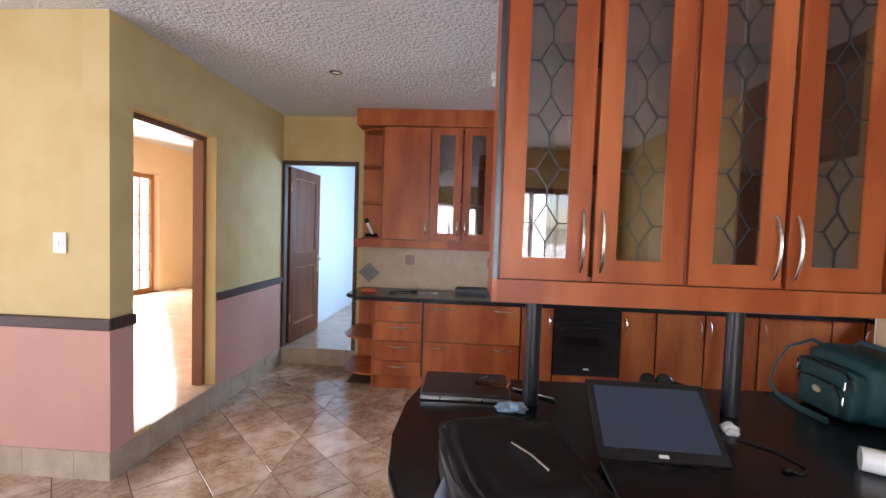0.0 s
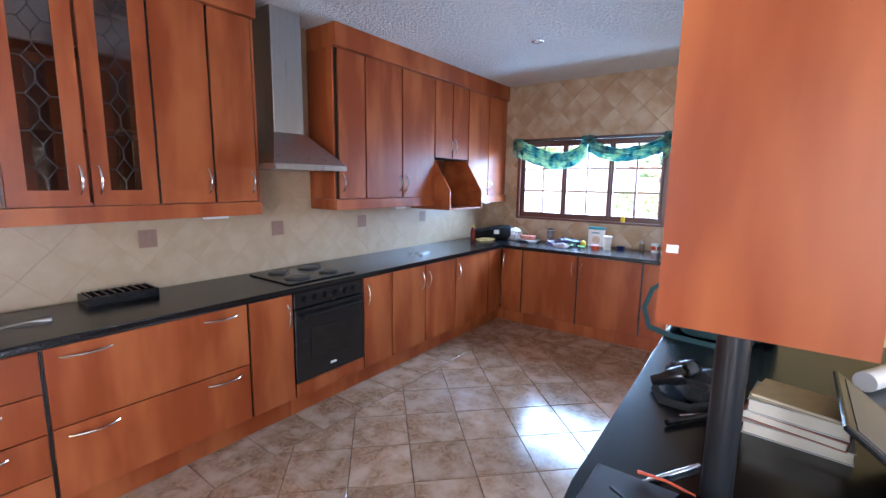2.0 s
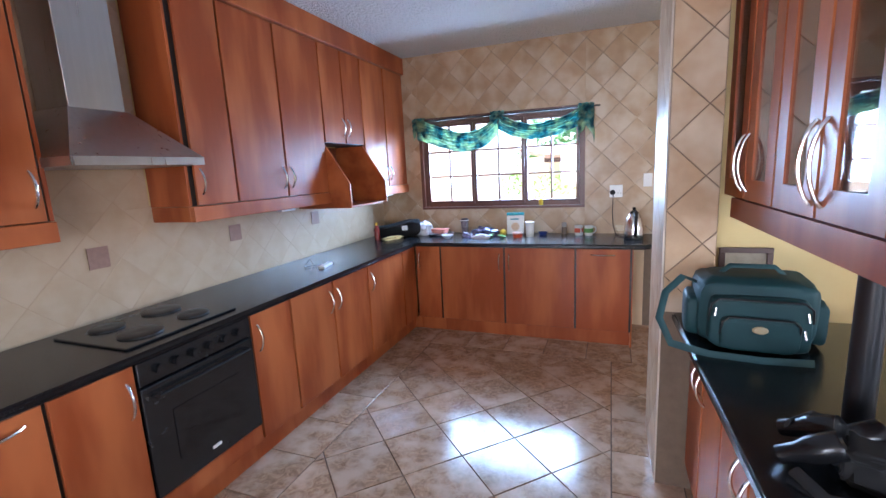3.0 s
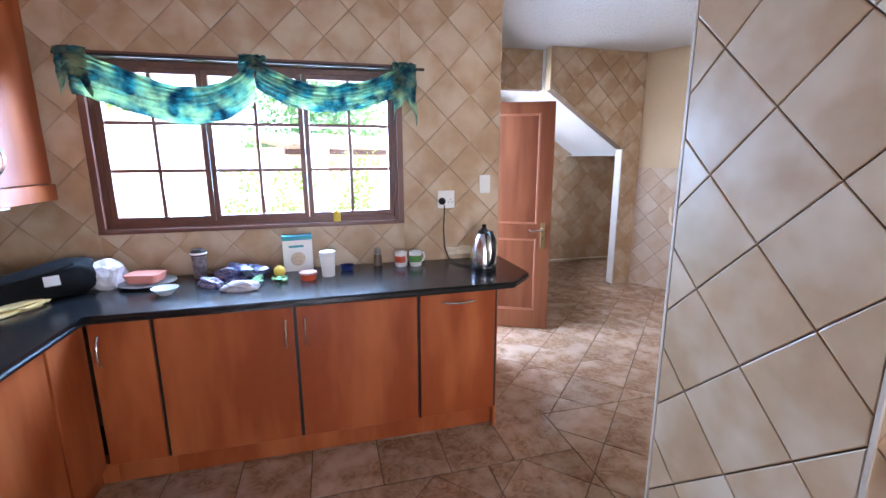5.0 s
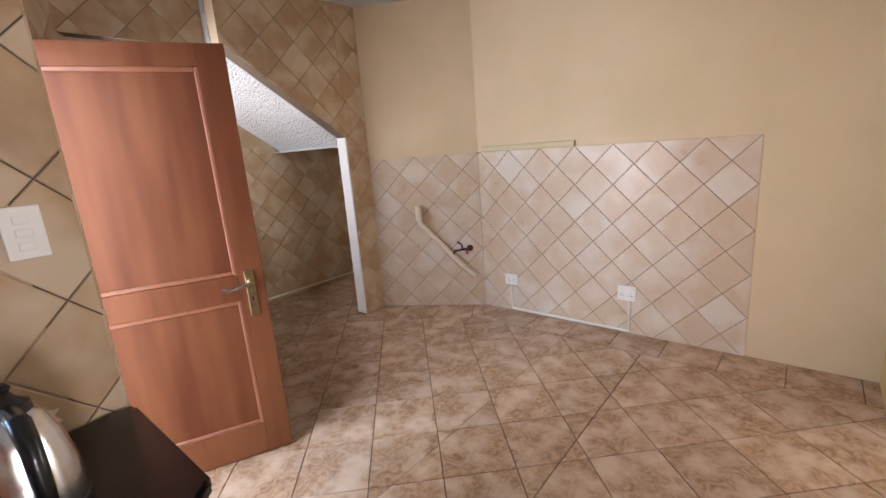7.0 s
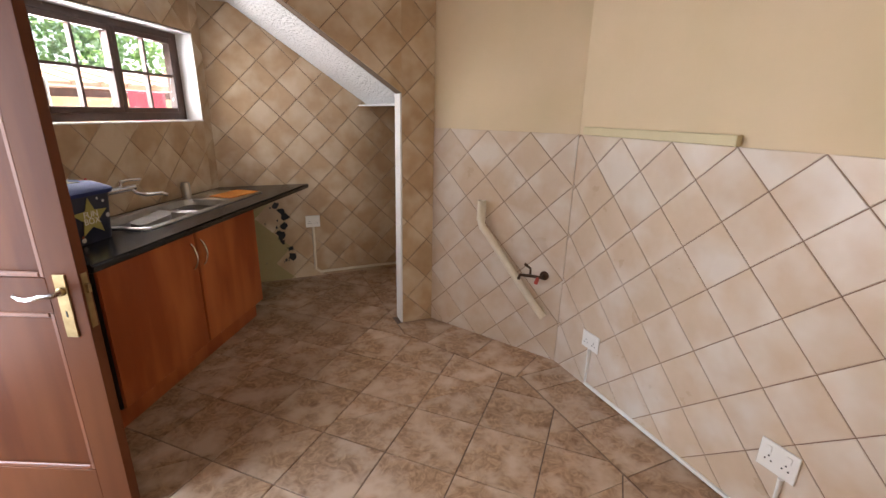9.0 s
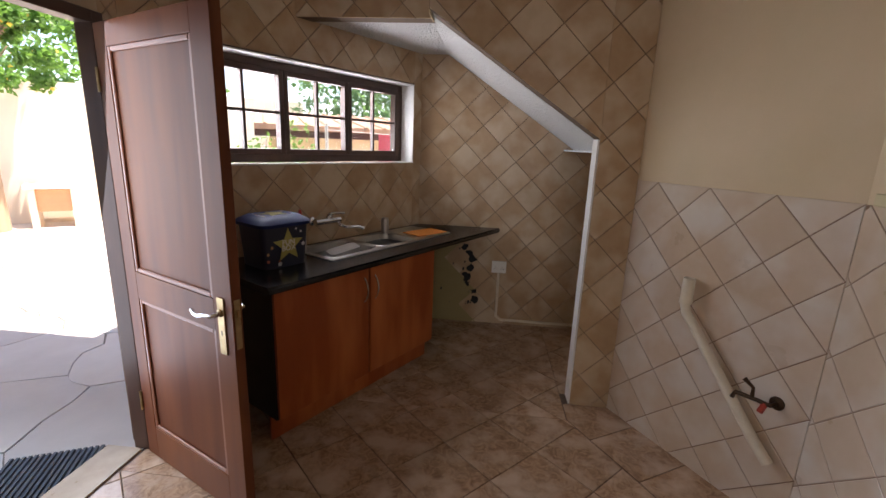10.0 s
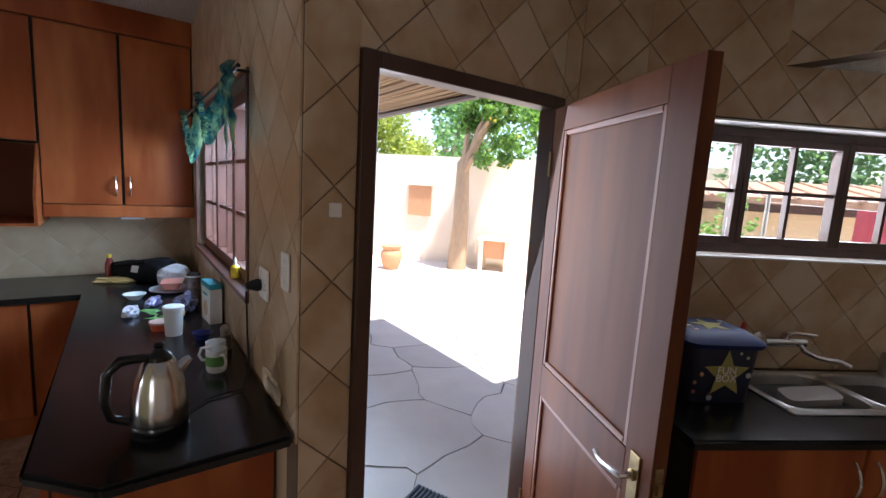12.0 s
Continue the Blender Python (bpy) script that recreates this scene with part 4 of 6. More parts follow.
for k in range(30):
    bm = bmesh.new()
    r = rng.uniform(0.006, 0.02)
    lathe(bm, [(r, 0), (r * 0.7, 0.004), (0, 0.005)], 7)
    part("dab", bm, EDGE, glue, "", pose(-0.001, rng.uniform(-0.28, 0.22), rng.uniform(0.15, 0.82), 0, -90, rng.uniform(0, 180)), smooth=False)
for y, z, w in ((0.12, 0.72, 0.04), (0.08, 0.66, 0.045), (0.05, 0.60, 0.04), (0.07, 0.52, 0.035), (0.10, 0.44, 0.045), (0.09, 0.37, 0.03), (0.03, 0.30, 0.03), (0.02, 0.22, 0.04)):
    bm = bmesh.new()
    ring = []
    for k in range(9):
        a, r = k * math.tau / 9, w * rng.uniform(0.45, 1.15)
        ring.append((r * math.cos(a), r * math.sin(a)))
    prism(bm, ring, 0, 0.004)
    part("dab", bm, BLACKMATT, glue, "dark jagged adhesive patch", pose(-0.004, y - 0.3, z, 90, 0, -90))

sink = thing("kitchen_sink", W2 @ pose(0.80, -0.47, 0.90), "stainless steel sink with two bowls and a drainer", "sink")


def rrect(x0, x1, y0, y1, r, n=5):
    out = []
    for cx, cy, a0 in ((x1 - r, y1 - r, 0), (x0 + r, y1 - r, 90), (x0 + r, y0 + r, 180), (x1 - r, y0 + r, 270)):
        out += [(cx + r * math.cos(radians(a0 + 90 * k / n)), cy + r * math.sin(radians(a0 + 90 * k / n))) for k in range(n + 1)]
    return out


def ringed(bm, loops):
    """Skin between loops of equal length: (points in x and y, z)."""
    rings = [[bm.verts.new((x, y, z)) for x, y in pts] for pts, z in loops]
    for q, s in zip(rings, rings[1:]):
        for k in range(len(q)):
            j = (k + 1) % len(q)
            bm.faces.new((q[k], q[j], s[j], s[k]))
    return rings


bm = bmesh.new()
for q in (rrect(0, 1.23, 0, 0.046, 0.02), rrect(0, 1.23, 0.374, 0.42, 0.02)):
    prism(bm, q, 0.001, 0.006)
for x0, x1 in ((0.0, 0.034), (0.436, 0.474), (0.856, 0.90)):
    prism(bm, [(x0, 0.046), (x1, 0.046), (x1, 0.374), (x0, 0.374)], 0.001, 0.006)
for k in range(8):
    prism(bm, [(0.90, 0.046 + k * 0.041), (1.23, 0.046 + k * 0.041), (1.23, 0.087 + k * 0.041), (0.90, 0.087 + k * 0.041)], 0.001, 0.006 - 0.002 * (k % 2))
part("rim", bm, STEEL, sink, "brushed steel rim and ribbed drainer")
for x0, x1 in ((0.03, 0.44), (0.47, 0.86)):
    bm = bmesh.new()
    rings = ringed(bm, [(rrect(x0 - 0.006, x1 + 0.006, 0.034, 0.386, 0.05), 0.0065), (rrect(x0 - 0.002, x1 + 0.002, 0.038, 0.382, 0.06), 0.010), (rrect(x0 + 0.008, x1 - 0.008, 0.048, 0.372, 0.075), 0.002), (rrect(x0 + 0.03, x1 - 0.03, 0.07, 0.35, 0.07), -0.15), (rrect(x0 + 0.07, x1 - 0.07, 0.11, 0.31, 0.05), -0.165)])
    bm.faces.new(rings[-1])
    part("bowl", bm, STEEL, sink, "round-cornered steel bowl", smooth=True)
u = thing("mixer_tap", W2 @ pose(1.10, -0.012, 1.06), "chrome wall-mounted mixer tap with a long spout", "tap")
for dx in (-0.09, 0.06):
    bm = bmesh.new()
    lathe(bm, [(0.032, 0), (0.030, 0.012), (0.014, 0.02), (0.014, 0.06), (0, 0.06)], 16)
    part("inlet", bm, CHROME, u, "", pose(dx, 0, 0, 90), smooth=True)
bm = bmesh.new()
tube(bm, [(-0.11, -0.065, 0), (0.10, -0.065, 0)], 0.021, 14)
part("body", bm, CHROME, u, smooth=True)
bm = bmesh.new()
tube(bm, [(0.07, -0.065, 0.0), (0.08, -0.10, -0.035), (0.10, -0.145, -0.045), (0.155, -0.20, -0.04), (0.185, -0.22, -0.055)], [0.013, 0.012, 0.011, 0.011, 0.012], 10)
part("spout", bm, CHROME, u, smooth=True)
bm = bmesh.new()
tube(bm, [(0.0, -0.065, 0.018), (0.0, -0.07, 0.045), (0.03, -0.09, 0.055), (0.10, -0.12, 0.052)], [0.018, 0.013, 0.009, 0.009], 10)
part("lever", bm, CHROME, u, smooth=True)
boxes("chopping_board", [(0.0, 0.31, 0.0, 0.19, 0, 0.008)], mat("orange plastic", (0.62, 0.22, 0.035, 1), 0.45), label="thin orange plastic board on the drainer", at=W2 @ pose(1.70, -0.40, 0.907, 0, 0, -8), category="chopping board", bev=0.003)
u = thing("shaker", W2 @ pose(1.64, -0.10, 0.907), "brushed steel tumbler standing on the sink edge", "tumbler")
bm = bmesh.new()
lathe(bm, [(0, 0), (0.030, 0), (0.030, 0.10), (0.026, 0.115), (0.024, 0.116), (0, 0.112)], 20)
part("body", bm, STEEL, u, smooth=True)
bm = bmesh.new()
prism(bm, rrect(0, 0.22, 0, 0.10, 0.03), 0, 0.03)
part("sponge_tray", bm, mat("grey sponge", (0.36, 0.33, 0.3, 1), 0.8, bump=0.4, bump_scale=150), None, "grey plastic tray lying in the sink bowl", W2 @ pose(0.92, -0.33, 0.862, 8, -8, -10), category="tray")

NAVY = mat("dark navy printed plastic", (0.012, 0.016, 0.04, 1), 0.4)
STAR = mat("dull gold print", (0.38, 0.34, 0.09, 1), 0.45)
tub = thing("toy_box", W2 @ pose(0.565, -0.25, 0.90), "navy printed lidded toy tub with a gold star reading FUN BOX", "storage box")
bm = bmesh.new()
rings = ringed(bm, [(rrect(-0.135, 0.135, -0.12, 0.12, 0.045), 0.0), (rrect(-0.150, 0.150, -0.135, 0.135, 0.045), 0.235)])
bm.faces.new(rings[0][::-1]), bm.faces.new(rings[1])
part("body", bm, NAVY, tub, smooth=True)
bm = bmesh.new()
rings = ringed(bm, [(rrect(-0.162, 0.162, -0.15, 0.15, 0.055), 0.232), (rrect(-0.168, 0.168, -0.155, 0.155, 0.055), 0.25), (rrect(-0.155, 0.155, -0.14, 0.14, 0.05), 0.262), (rrect(-0.12, 0.12, -0.10, 0.10, 0.05), 0.285)])
bm.faces.new(rings[0][::-1]), bm.faces.new(rings[-1])
lid = part("lid", bm, mat("blue lid", (0.008, 0.018, 0.09, 1), 0.5, spec=0.25), tub, "glossy blue domed lid", smooth=True)


def star(bm, cx, cz, r, y, t=0.002):
    pts = [(cx + (r if k % 2 == 0 else r * 0.45) * math.sin(math.pi * k / 5), cz + (r if k % 2 == 0 else r * 0.45) * math.cos(math.pi * k / 5)) for k in range(10)]
    lo = [bm.verts.new((x, y, z)) for x, z in pts]
    hi = [bm.verts.new((x, y - t, z)) for x, z in pts]
    bm.faces.new(lo), bm.faces.new(hi[::-1])
    for k in range(10):
        bm.faces.new((lo[k], lo[(k + 1) % 10], hi[(k + 1) % 10], hi[k]))


bm = bmesh.new()
star(bm, 0.0, 0.125, 0.098, -0.134)
part("star_print", bm, STAR, tub)
bm = bmesh.new()
star(bm, 0, 0, 0.08, 0)
part("star_print", bm, STAR, lid, "", pose(0, 0, 0.2855, -90))
for word, z in (("FUN", 0.128), ("BOX", 0.096)):
    cu = bpy.data.curves.new("lettering", "FONT")
    cu.body, cu.size, cu.extrude, cu.align_x = word, 0.042, 0.0006, "CENTER"
    cu.materials.append(PLASTIC)
    tx = new("lettering", cu)
    tx.parent = tub
    tx.matrix_local = pose(0, -0.1372, z, 90)
rng = random.Random(8)
PRINTS = [mat("print " + n, c, 0.45) for n, c in (("tan", (0.4, 0.22, 0.08, 1)), ("teal", (0.08, 0.25, 0.3, 1)), ("white", (0.6, 0.6, 0.62, 1)), ("rust", (0.35, 0.08, 0.04, 1)))]
for k in range(14):
    bm = bmesh.new()
    lathe(bm, [(0.005 + 0.008 * rng.random(), 0), (0, 0.0015)], 7)
    part("print", bm, PRINTS[k % 4], lid, "", pose(rng.choice((-1, 1)) * rng.uniform(0.075, 0.11), rng.uniform(-0.085, 0.085), 0.2855))
for k in range(22):
    x, z = rng.uniform(-0.125, 0.125), rng.uniform(0.02, 0.215)
    if math.hypot(x, z - 0.125) < 0.095:
        continue
    bm = bmesh.new()
    lathe(bm, [(0.006 + 0.009 * rng.random(), 0), (0, 0.0015)], 7)
    part("print", bm, PRINTS[k % 4], tub, "", pose(x, -0.1215 - z * 0.062, z, 90))
u = thing("squeeze_bottle", W2 @ pose(0.84, -0.12, 0.90), "white squeeze bottle with a red cap behind the toy tub", "bottle")
bm = bmesh.new()
lathe(bm, [(0, 0), (0.032, 0), (0.034, 0.16), (0.026, 0.20), (0.012, 0.215), (0, 0.215)], 16)
part("body", bm, PLASTIC, u, smooth=True)
bm = bmesh.new()
lathe(bm, [(0.014, 0.215), (0.014, 0.235), (0.006, 0.265), (0, 0.268)], 12)
part("cap", bm, mat("red cap", (0.5, 0.03, 0.02, 1), 0.4), u, smooth=True)


# ---- kitchen worktop clutter ----
def turned(name, at, label, category, pieces, smooth=True):
    u = thing(name, at, label, category)
    for nm, prof, m, *lab in pieces:
        bm = bmesh.new()
        lathe(bm, prof, 24)
        part(nm, bm, m, u, lab[0] if lab else "", smooth=smooth)
    return u


RED, GREEN, TEAL = mat("orange-red plastic", (0.6, 0.09, 0.03, 1), 0.4), mat("leafy green", (0.12, 0.3, 0.06, 1), 0.6), mat("teal print", (0.02, 0.28, 0.33, 1), 0.45)
kettle = turned("kettle", pose(3.91, 1.875, 0.90), "polished steel cordless kettle with black handle and lid", "kettle", [
    ("power_base", [(0, 0), (0.078, 0), (0.078, 0.012), (0.06, 0.018), (0, 0.018)], BLACK),
    ("body", [(0.074, 0.018), (0.078, 0.03), (0.079, 0.05), (0.074, 0.11), (0.062, 0.17), (0.045, 0.215), (0.035, 0.225)], CHROME, "polished steel body"),
    ("collar", [(0.0765, 0.018), (0.080, 0.020), (0.080, 0.036), (0.0785, 0.038)], BLACK),
    ("lid", [(0.036, 0.224), (0.034, 0.238), (0.018, 0.25), (0.012, 0.262), (0.016, 0.27), (0.010, 0.278), (0, 0.278)], BLACK)])
bm = bmesh.new()
tube(bm, [(0.0, -0.03, 0.235), (0.0, -0.095, 0.238), (0.0, -0.128, 0.205), (0.0, -0.135, 0.13), (0.0, -0.12, 0.07), (0.0, -0.078, 0.045)], [0.014, 0.016, 0.015, 0.014, 0.013, 0.012], 10)
part("handle", bm, BLACK, kettle, "", pose(0, 0, 0, 0, 0, -85), smooth=True)
bm = bmesh.new()
tube(bm, [(-0.055, 0.0, 0.185), (-0.074, 0, 0.205), (-0.085, 0, 0.212)], [0.02, 0.015, 0.010], 8)
part("spout", bm, CHROME, kettle, "", pose(0, 0, 0, 0, 0, -175), smooth=True)
boxes("water_gauge", [(-0.0805, -0.070, -0.010, 0.010, 0.04, 0.16)], BLACK, kettle, at=pose(0, 0, 0, 0, 7, -30), bev=0.002)


def mug(at, label, band):
    u = thing("mug", at, label, "mug")
    bm = bmesh.new()
    lathe(bm, [(0, 0.004), (0.034, 0), (0.038, 0.01), (0.039, 0.092), (0.036, 0.092), (0.035, 0.012), (0, 0.012)], 22)
    part("cup", bm, PLASTIC, u, smooth=True)
    bm = bmesh.new()
    lathe(bm, [(0.0388, 0.028), (0.0400, 0.030), (0.0400, 0.066), (0.0388, 0.068)], 22)
    part("band", bm, band, u, smooth=True)
    bm = bmesh.new()
    tube(bm, [(0.034, 0, 0.075), (0.06, 0, 0.078), (0.07, 0, 0.05), (0.056, 0, 0.025), (0.036, 0, 0.02)], 0.0055, 8)
    part("handle", bm, PLASTIC, u, smooth=True)


mug(pose(4.13, 2.345, 0.90, 0, 0, 200), "white mug with a red printed band", RED)
mug(pose(4.12, 2.255, 0.90, 0, 0, -70), "white mug with a green printed band", GREEN)
turned("glass_jar", pose(4.19, 2.485, 0.90), "small spice grinder jar with a steel top", "jar", [
    ("body", [(0, 0), (0.026, 0), (0.026, 0.055), (0.02, 0.07), (0, 0.07)], mat("brown seeds", (0.16, 0.11, 0.07, 1), 0.3)),
    ("cap", [(0.021, 0.07), (0.023, 0.10), (0.012, 0.115), (0, 0.115)], STEEL)])
turned("storage_tub", pose(4.01, 2.79, 0.90), "tall white plastic tub with a rimmed lid", "tub", [
    ("body", [(0, 0), (0.036, 0), (0.043, 0.12), (0, 0.12)], PLASTIC),
    ("lid", [(0.046, 0.118), (0.047, 0.142), (0.042, 0.146), (0, 0.144)], WHITE)])
turned("blue_dish", pose(4.12, 2.68, 0.90), "small dark blue plastic dish", "dish", [("dish", [(0, 0.004), (0.03, 0.0), (0.045, 0.03), (0.042, 0.03), (0.028, 0.008), (0, 0.008)], mat("blue plastic", (0.01, 0.025, 0.16, 1), 0.35))])
turned("food_pot", pose(3.96, 2.90, 0.90), "orange-red plastic pot with a clear lid", "pot", [
    ("pot", [(0, 0), (0.04, 0), (0.046, 0.035), (0, 0.035)], RED), ("lid", [(0.049, 0.034), (0.049, 0.044), (0, 0.045)], mat("pinkish clear lid", (0.55, 0.35, 0.3, 1), 0.3))])
turned("lemon", pose(4.05, 3.06, 0.90), "yellow lemon lying beside the cereal box", "fruit", [("peel", [(0, 0), (0.016, 0.004), (0.03, 0.02), (0.033, 0.035), (0.028, 0.052), (0.013, 0.066), (0, 0.07)], mat("lemon peel", (0.7, 0.5, 0.06, 1), 0.45, bump=0.2, bump_scale=200))])
u = thing("cereal_box", pose(4.20, 2.965, 0.90, 0, 0, -84), "white and teal cereal box standing upright", "box")
boxes("carton", [(-0.085, 0.085, -0.03, 0.03, 0, 0.215)], PLASTIC, u, bev=0.001)
boxes("top_band", [(-0.086, 0.086, -0.031, 0.031, 0.188, 0.2155)], TEAL, u, "teal band")
boxes("title_bar", [(-0.05, 0.035, -0.0315, -0.0302, 0.145, 0.158)], TEAL, u, "teal lettering bar")
bm = bmesh.new()
lathe(bm, [(0.042, 0), (0.035, 0.0014), (0, 0.0014)], 18)
part("bowl_picture", bm, mat("cereal print", (0.5, 0.3, 0.14, 1), 0.5, dark=(0.7, 0.6, 0.5, 1), scale=60), u, "", pose(0.0, -0.0302, 0.075, 90))
turned("glass_tumbler", pose(4.17, 3.50, 0.90), "tall dark patterned plastic tumbler", "tumbler", [
    ("body", [(0, 0), (0.032, 0), (0.040, 0.13), (0, 0.13)], mat("dark patterned plastic", (0.1, 0.06, 0.07, 1), 0.35, dark=(0.3, 0.27, 0.28, 1), scale=45, amount=1.2)),
    ("lid", [(0.043, 0.13), (0.043, 0.15), (0.03, 0.165), (0, 0.166)], EDGE), ("ring", [(0.0425, 0.136), (0.046, 0.140), (0.046, 0.145), (0.0425, 0.148)], PLASTIC)])
turned("dinner_plate", pose(4.07, 3.73, 0.90), "grey dinner plate holding a pink food tray", "plate", [("plate", [(0, 0.006), (0.07, 0.0), (0.135, 0.018), (0.135, 0.022), (0.075, 0.009), (0, 0.010)], mat("grey glaze", (0.42, 0.42, 0.44, 1), 0.25))])
bm = bmesh.new()
rings = ringed(bm, [(rrect(-0.075, 0.075, -0.05, 0.05, 0.02), 0), (rrect(-0.088, 0.088, -0.062, 0.062, 0.02), 0.045)])
bm.faces.new(rings[0][::-1]), bm.faces.new(rings[1])
part("food_tray", bm, mat("salmon foam", (0.72, 0.27, 0.2, 1), 0.5), None, "salmon pink foam food tray on the plate", pose(4.07, 3.74, 0.923, 0, 0, 80), category="food tray")
turned("small_bowl", pose(3.86, 3.585, 0.90), "small white cereal bowl", "bowl", [("bowl", [(0, 0.004), (0.03, 0.0), (0.062, 0.035), (0.059, 0.035), (0.03, 0.008), (0, 0.010)], mat("white glaze", (0.72, 0.74, 0.75, 1), 0.2))])
turned("spray_bottle", pose(4.275, 2.72, 1.18), "small yellow pump bottle on the window sill", "bottle", [
    ("body", [(0, 0), (0.022, 0), (0.022, 0.055), (0.010, 0.068), (0, 0.068)], mat("yellow liquid", (0.75, 0.55, 0.04, 1), 0.3)), ("pump", [(0.008, 0.068), (0.008, 0.09), (0.004, 0.092), (0.004, 0.105), (0, 0.105)], PLASTIC)])
turned("sauce_bottle", pose(3.72, 4.30, 0.90), "red sauce bottle with a yellow cap", "bottle", [
    ("body", [(0, 0), (0.028, 0), (0.029, 0.10), (0.013, 0.15), (0, 0.15)], mat("sauce", (0.22, 0.02, 0.015, 1), 0.2)), ("cap", [(0.015, 0.15), (0.015, 0.175), (0, 0.177)], mat("yellow cap", (0.75, 0.5, 0.03, 1), 0.4))])


def crumpled(name, at, sx, sy, sz, m, label, category, seed, rough=0.35, sub=3):
    """A soft or crumpled thing: a rounded mass pulled about by noise, flat below."""
    bm = bmesh.new()
    bmesh.ops.create_icosphere(bm, subdivisions=sub, radius=1)
    for v in bm.verts:
        d = noise.noise(v.co * 1.7 + Vector((seed, 0, 0))) * rough + noise.noise(v.co * 5 + Vector((0, seed, 0))) * rough * 0.4
        c = v.co * (1 + d)
        v.co = Vector((math.copysign(abs(c.x) ** 0.8, c.x) * sx, math.copysign(abs(c.y) ** 0.8, c.y) * sy, max(c.z, -0.55) * sz + 0.55 * sz))
    return part(name, bm, m, None, label, at, smooth=False, category=category)


def soft_box(bm, sx, sy, sz, seed, amp=0.05, power=0.45, cuts=4):
    bmesh.ops.create_icosphere(bm, subdivisions=cuts, radius=1)
    for v in bm.verts:
        c = v.co
        d = 1 + noise.noise(c * 2.0 + Vector((seed, 0, 0))) * amp + noise.noise(c * 6.0 + Vector((seed, 3, 0))) * amp * 0.5
        q = [math.copysign(abs(a) ** power, a) for a in c]
        v.co = Vector((q[0] * sx * d, q[1] * sy * d, q[2] * sz * d + sz))


cooler = thing("cooler_bag", pose(3.92, 4.16, 0.902, 0, 0, -52), "black soft cooler bag slumped in the worktop corner", "bag")
bm = bmesh.new()
soft_box(bm, 0.24, 0.10, 0.085, 4, 0.10, 0.5)
for v in bm.verts:
    v.co.z *= 0.75 + 1.1 * max(v.co.x + 0.10, 0)
part("body", bm, mat("matt black nylon", (0.006, 0.006, 0.007, 1), 0.8, bump=0.3, bump_scale=300, spec=0.2), cooler, smooth=True)
boxes("sewn_label", [(-0.03, 0.03, -0.0015, 0.0015, -0.024, 0.024)], PLASTIC, cooler, "white sewn label", at=pose(0.05, -0.107, 0.10, -14, 0, 0))
bm = bmesh.new()
tube(bm, [(-0.16, -0.09, 0.11), (0.0, -0.10, 0.135), (0.14, -0.098, 0.165)], 0.005, 6)
part("zip", bm, EDGE, cooler, smooth=True)
crumpled("plastic_bag", pose(4.10, 3.93, 0.90), 0.10, 0.08, 0.09, mat("milky plastic", (0.6, 0.58, 0.58, 1), 0.35), "crumpled translucent white plastic bag", "bag", 7)
crumpled("foil_packet", pose(4.10, 3.27, 0.90, 0, 0, 80), 0.13, 0.06, 0.05, mat("blue foil", (0.35, 0.38, 0.5, 1), 0.25, 0.6, dark=(0.04, 0.04, 0.16, 1), scale=25, amount=1.5), "crumpled blue and silver snack packet", "packet", 11, 0.6)
crumpled("snack_packet", pose(3.95, 3.40, 0.90, 0, 0, 60), 0.07, 0.03, 0.03, mat("violet foil", (0.1, 0.08, 0.3, 1), 0.3, 0.5, dark=(0.5, 0.5, 0.55, 1), scale=30, amount=1.5), "small crumpled violet packet", "packet", 12, 0.6)
crumpled("bread_packet", pose(3.84, 3.23, 0.90, 0, 0, 85), 0.085, 0.04, 0.03, mat("pale wrapper", (0.66, 0.6, 0.55, 1), 0.4, dark=(0.4, 0.4, 0.55, 1), scale=25), "pale crumpled food wrapper near the worktop edge", "packet", 13, 0.5)
crumpled("yellow_cloth", pose(3.76, 4.14, 0.90, 0, 0, -20), 0.13, 0.05, 0.022, mat("yellow cloth", (0.62, 0.45, 0.18, 1), 0.9), "crumpled yellow kitchen cloth", "cloth", 14, 0.7)
u = thing("salad_leaves", pose(3.96, 3.12, 0.90), "green salad leaves spread on the worktop", "vegetable")
rng = random.Random(2)
for k in range(14):
    bm = bmesh.new()
    a, ln = rng.uniform(0, 360), rng.uniform(0.05, 0.09)
    w = ln * 0.22
    lo = [bm.verts.new(p) for p in ((0, 0, 0), (ln * 0.4, w, 0.006), (ln, 0, 0.012), (ln * 0.4, -w, 0.006), (ln * 0.4, 0, 0.013))]
    for q in ((0, 3, 4), (3, 2, 4), (2, 1, 4), (1, 0, 4), (0, 1, 2, 3)):
        bm.faces.new([lo[i] for i in q])
    part("leaf", bm, GREEN, u, "", pose(rng.uniform(-0.05, 0.05), rng.uniform(-0.10, 0.10), 0.004 + k * 0.001, 0, 0, a))

# on the hob-side worktop
u = thing("grill_tray", pose(0.12, 4.36, 0.90), "black metal grill tray holding a wire rack", "tray")
boxes("tray", [(-0.17, 0.17, -0.09, 0.09, 0, 0.012), (-0.17, -0.155, -0.09, 0.09, 0.012, 0.05), (0.155, 0.17, -0.09, 0.09, 0.012, 0.05), (-0.155, 0.155, -0.09, -0.075, 0.012, 0.05), (-0.155, 0.155, 0.075, 0.09, 0.012, 0.05)], BLACK, u, bev=0.003)
bm = bmesh.new()
for k in range(9):
    tube(bm, [(-0.15 + k * 0.0375, -0.08, 0.056), (-0.15 + k * 0.0375, 0.08, 0.056)], 0.003, 6)
part("wire_rack", bm, mat("brown wire", (0.16, 0.08, 0.05, 1), 0.4, 0.5), u, kind="stuff")
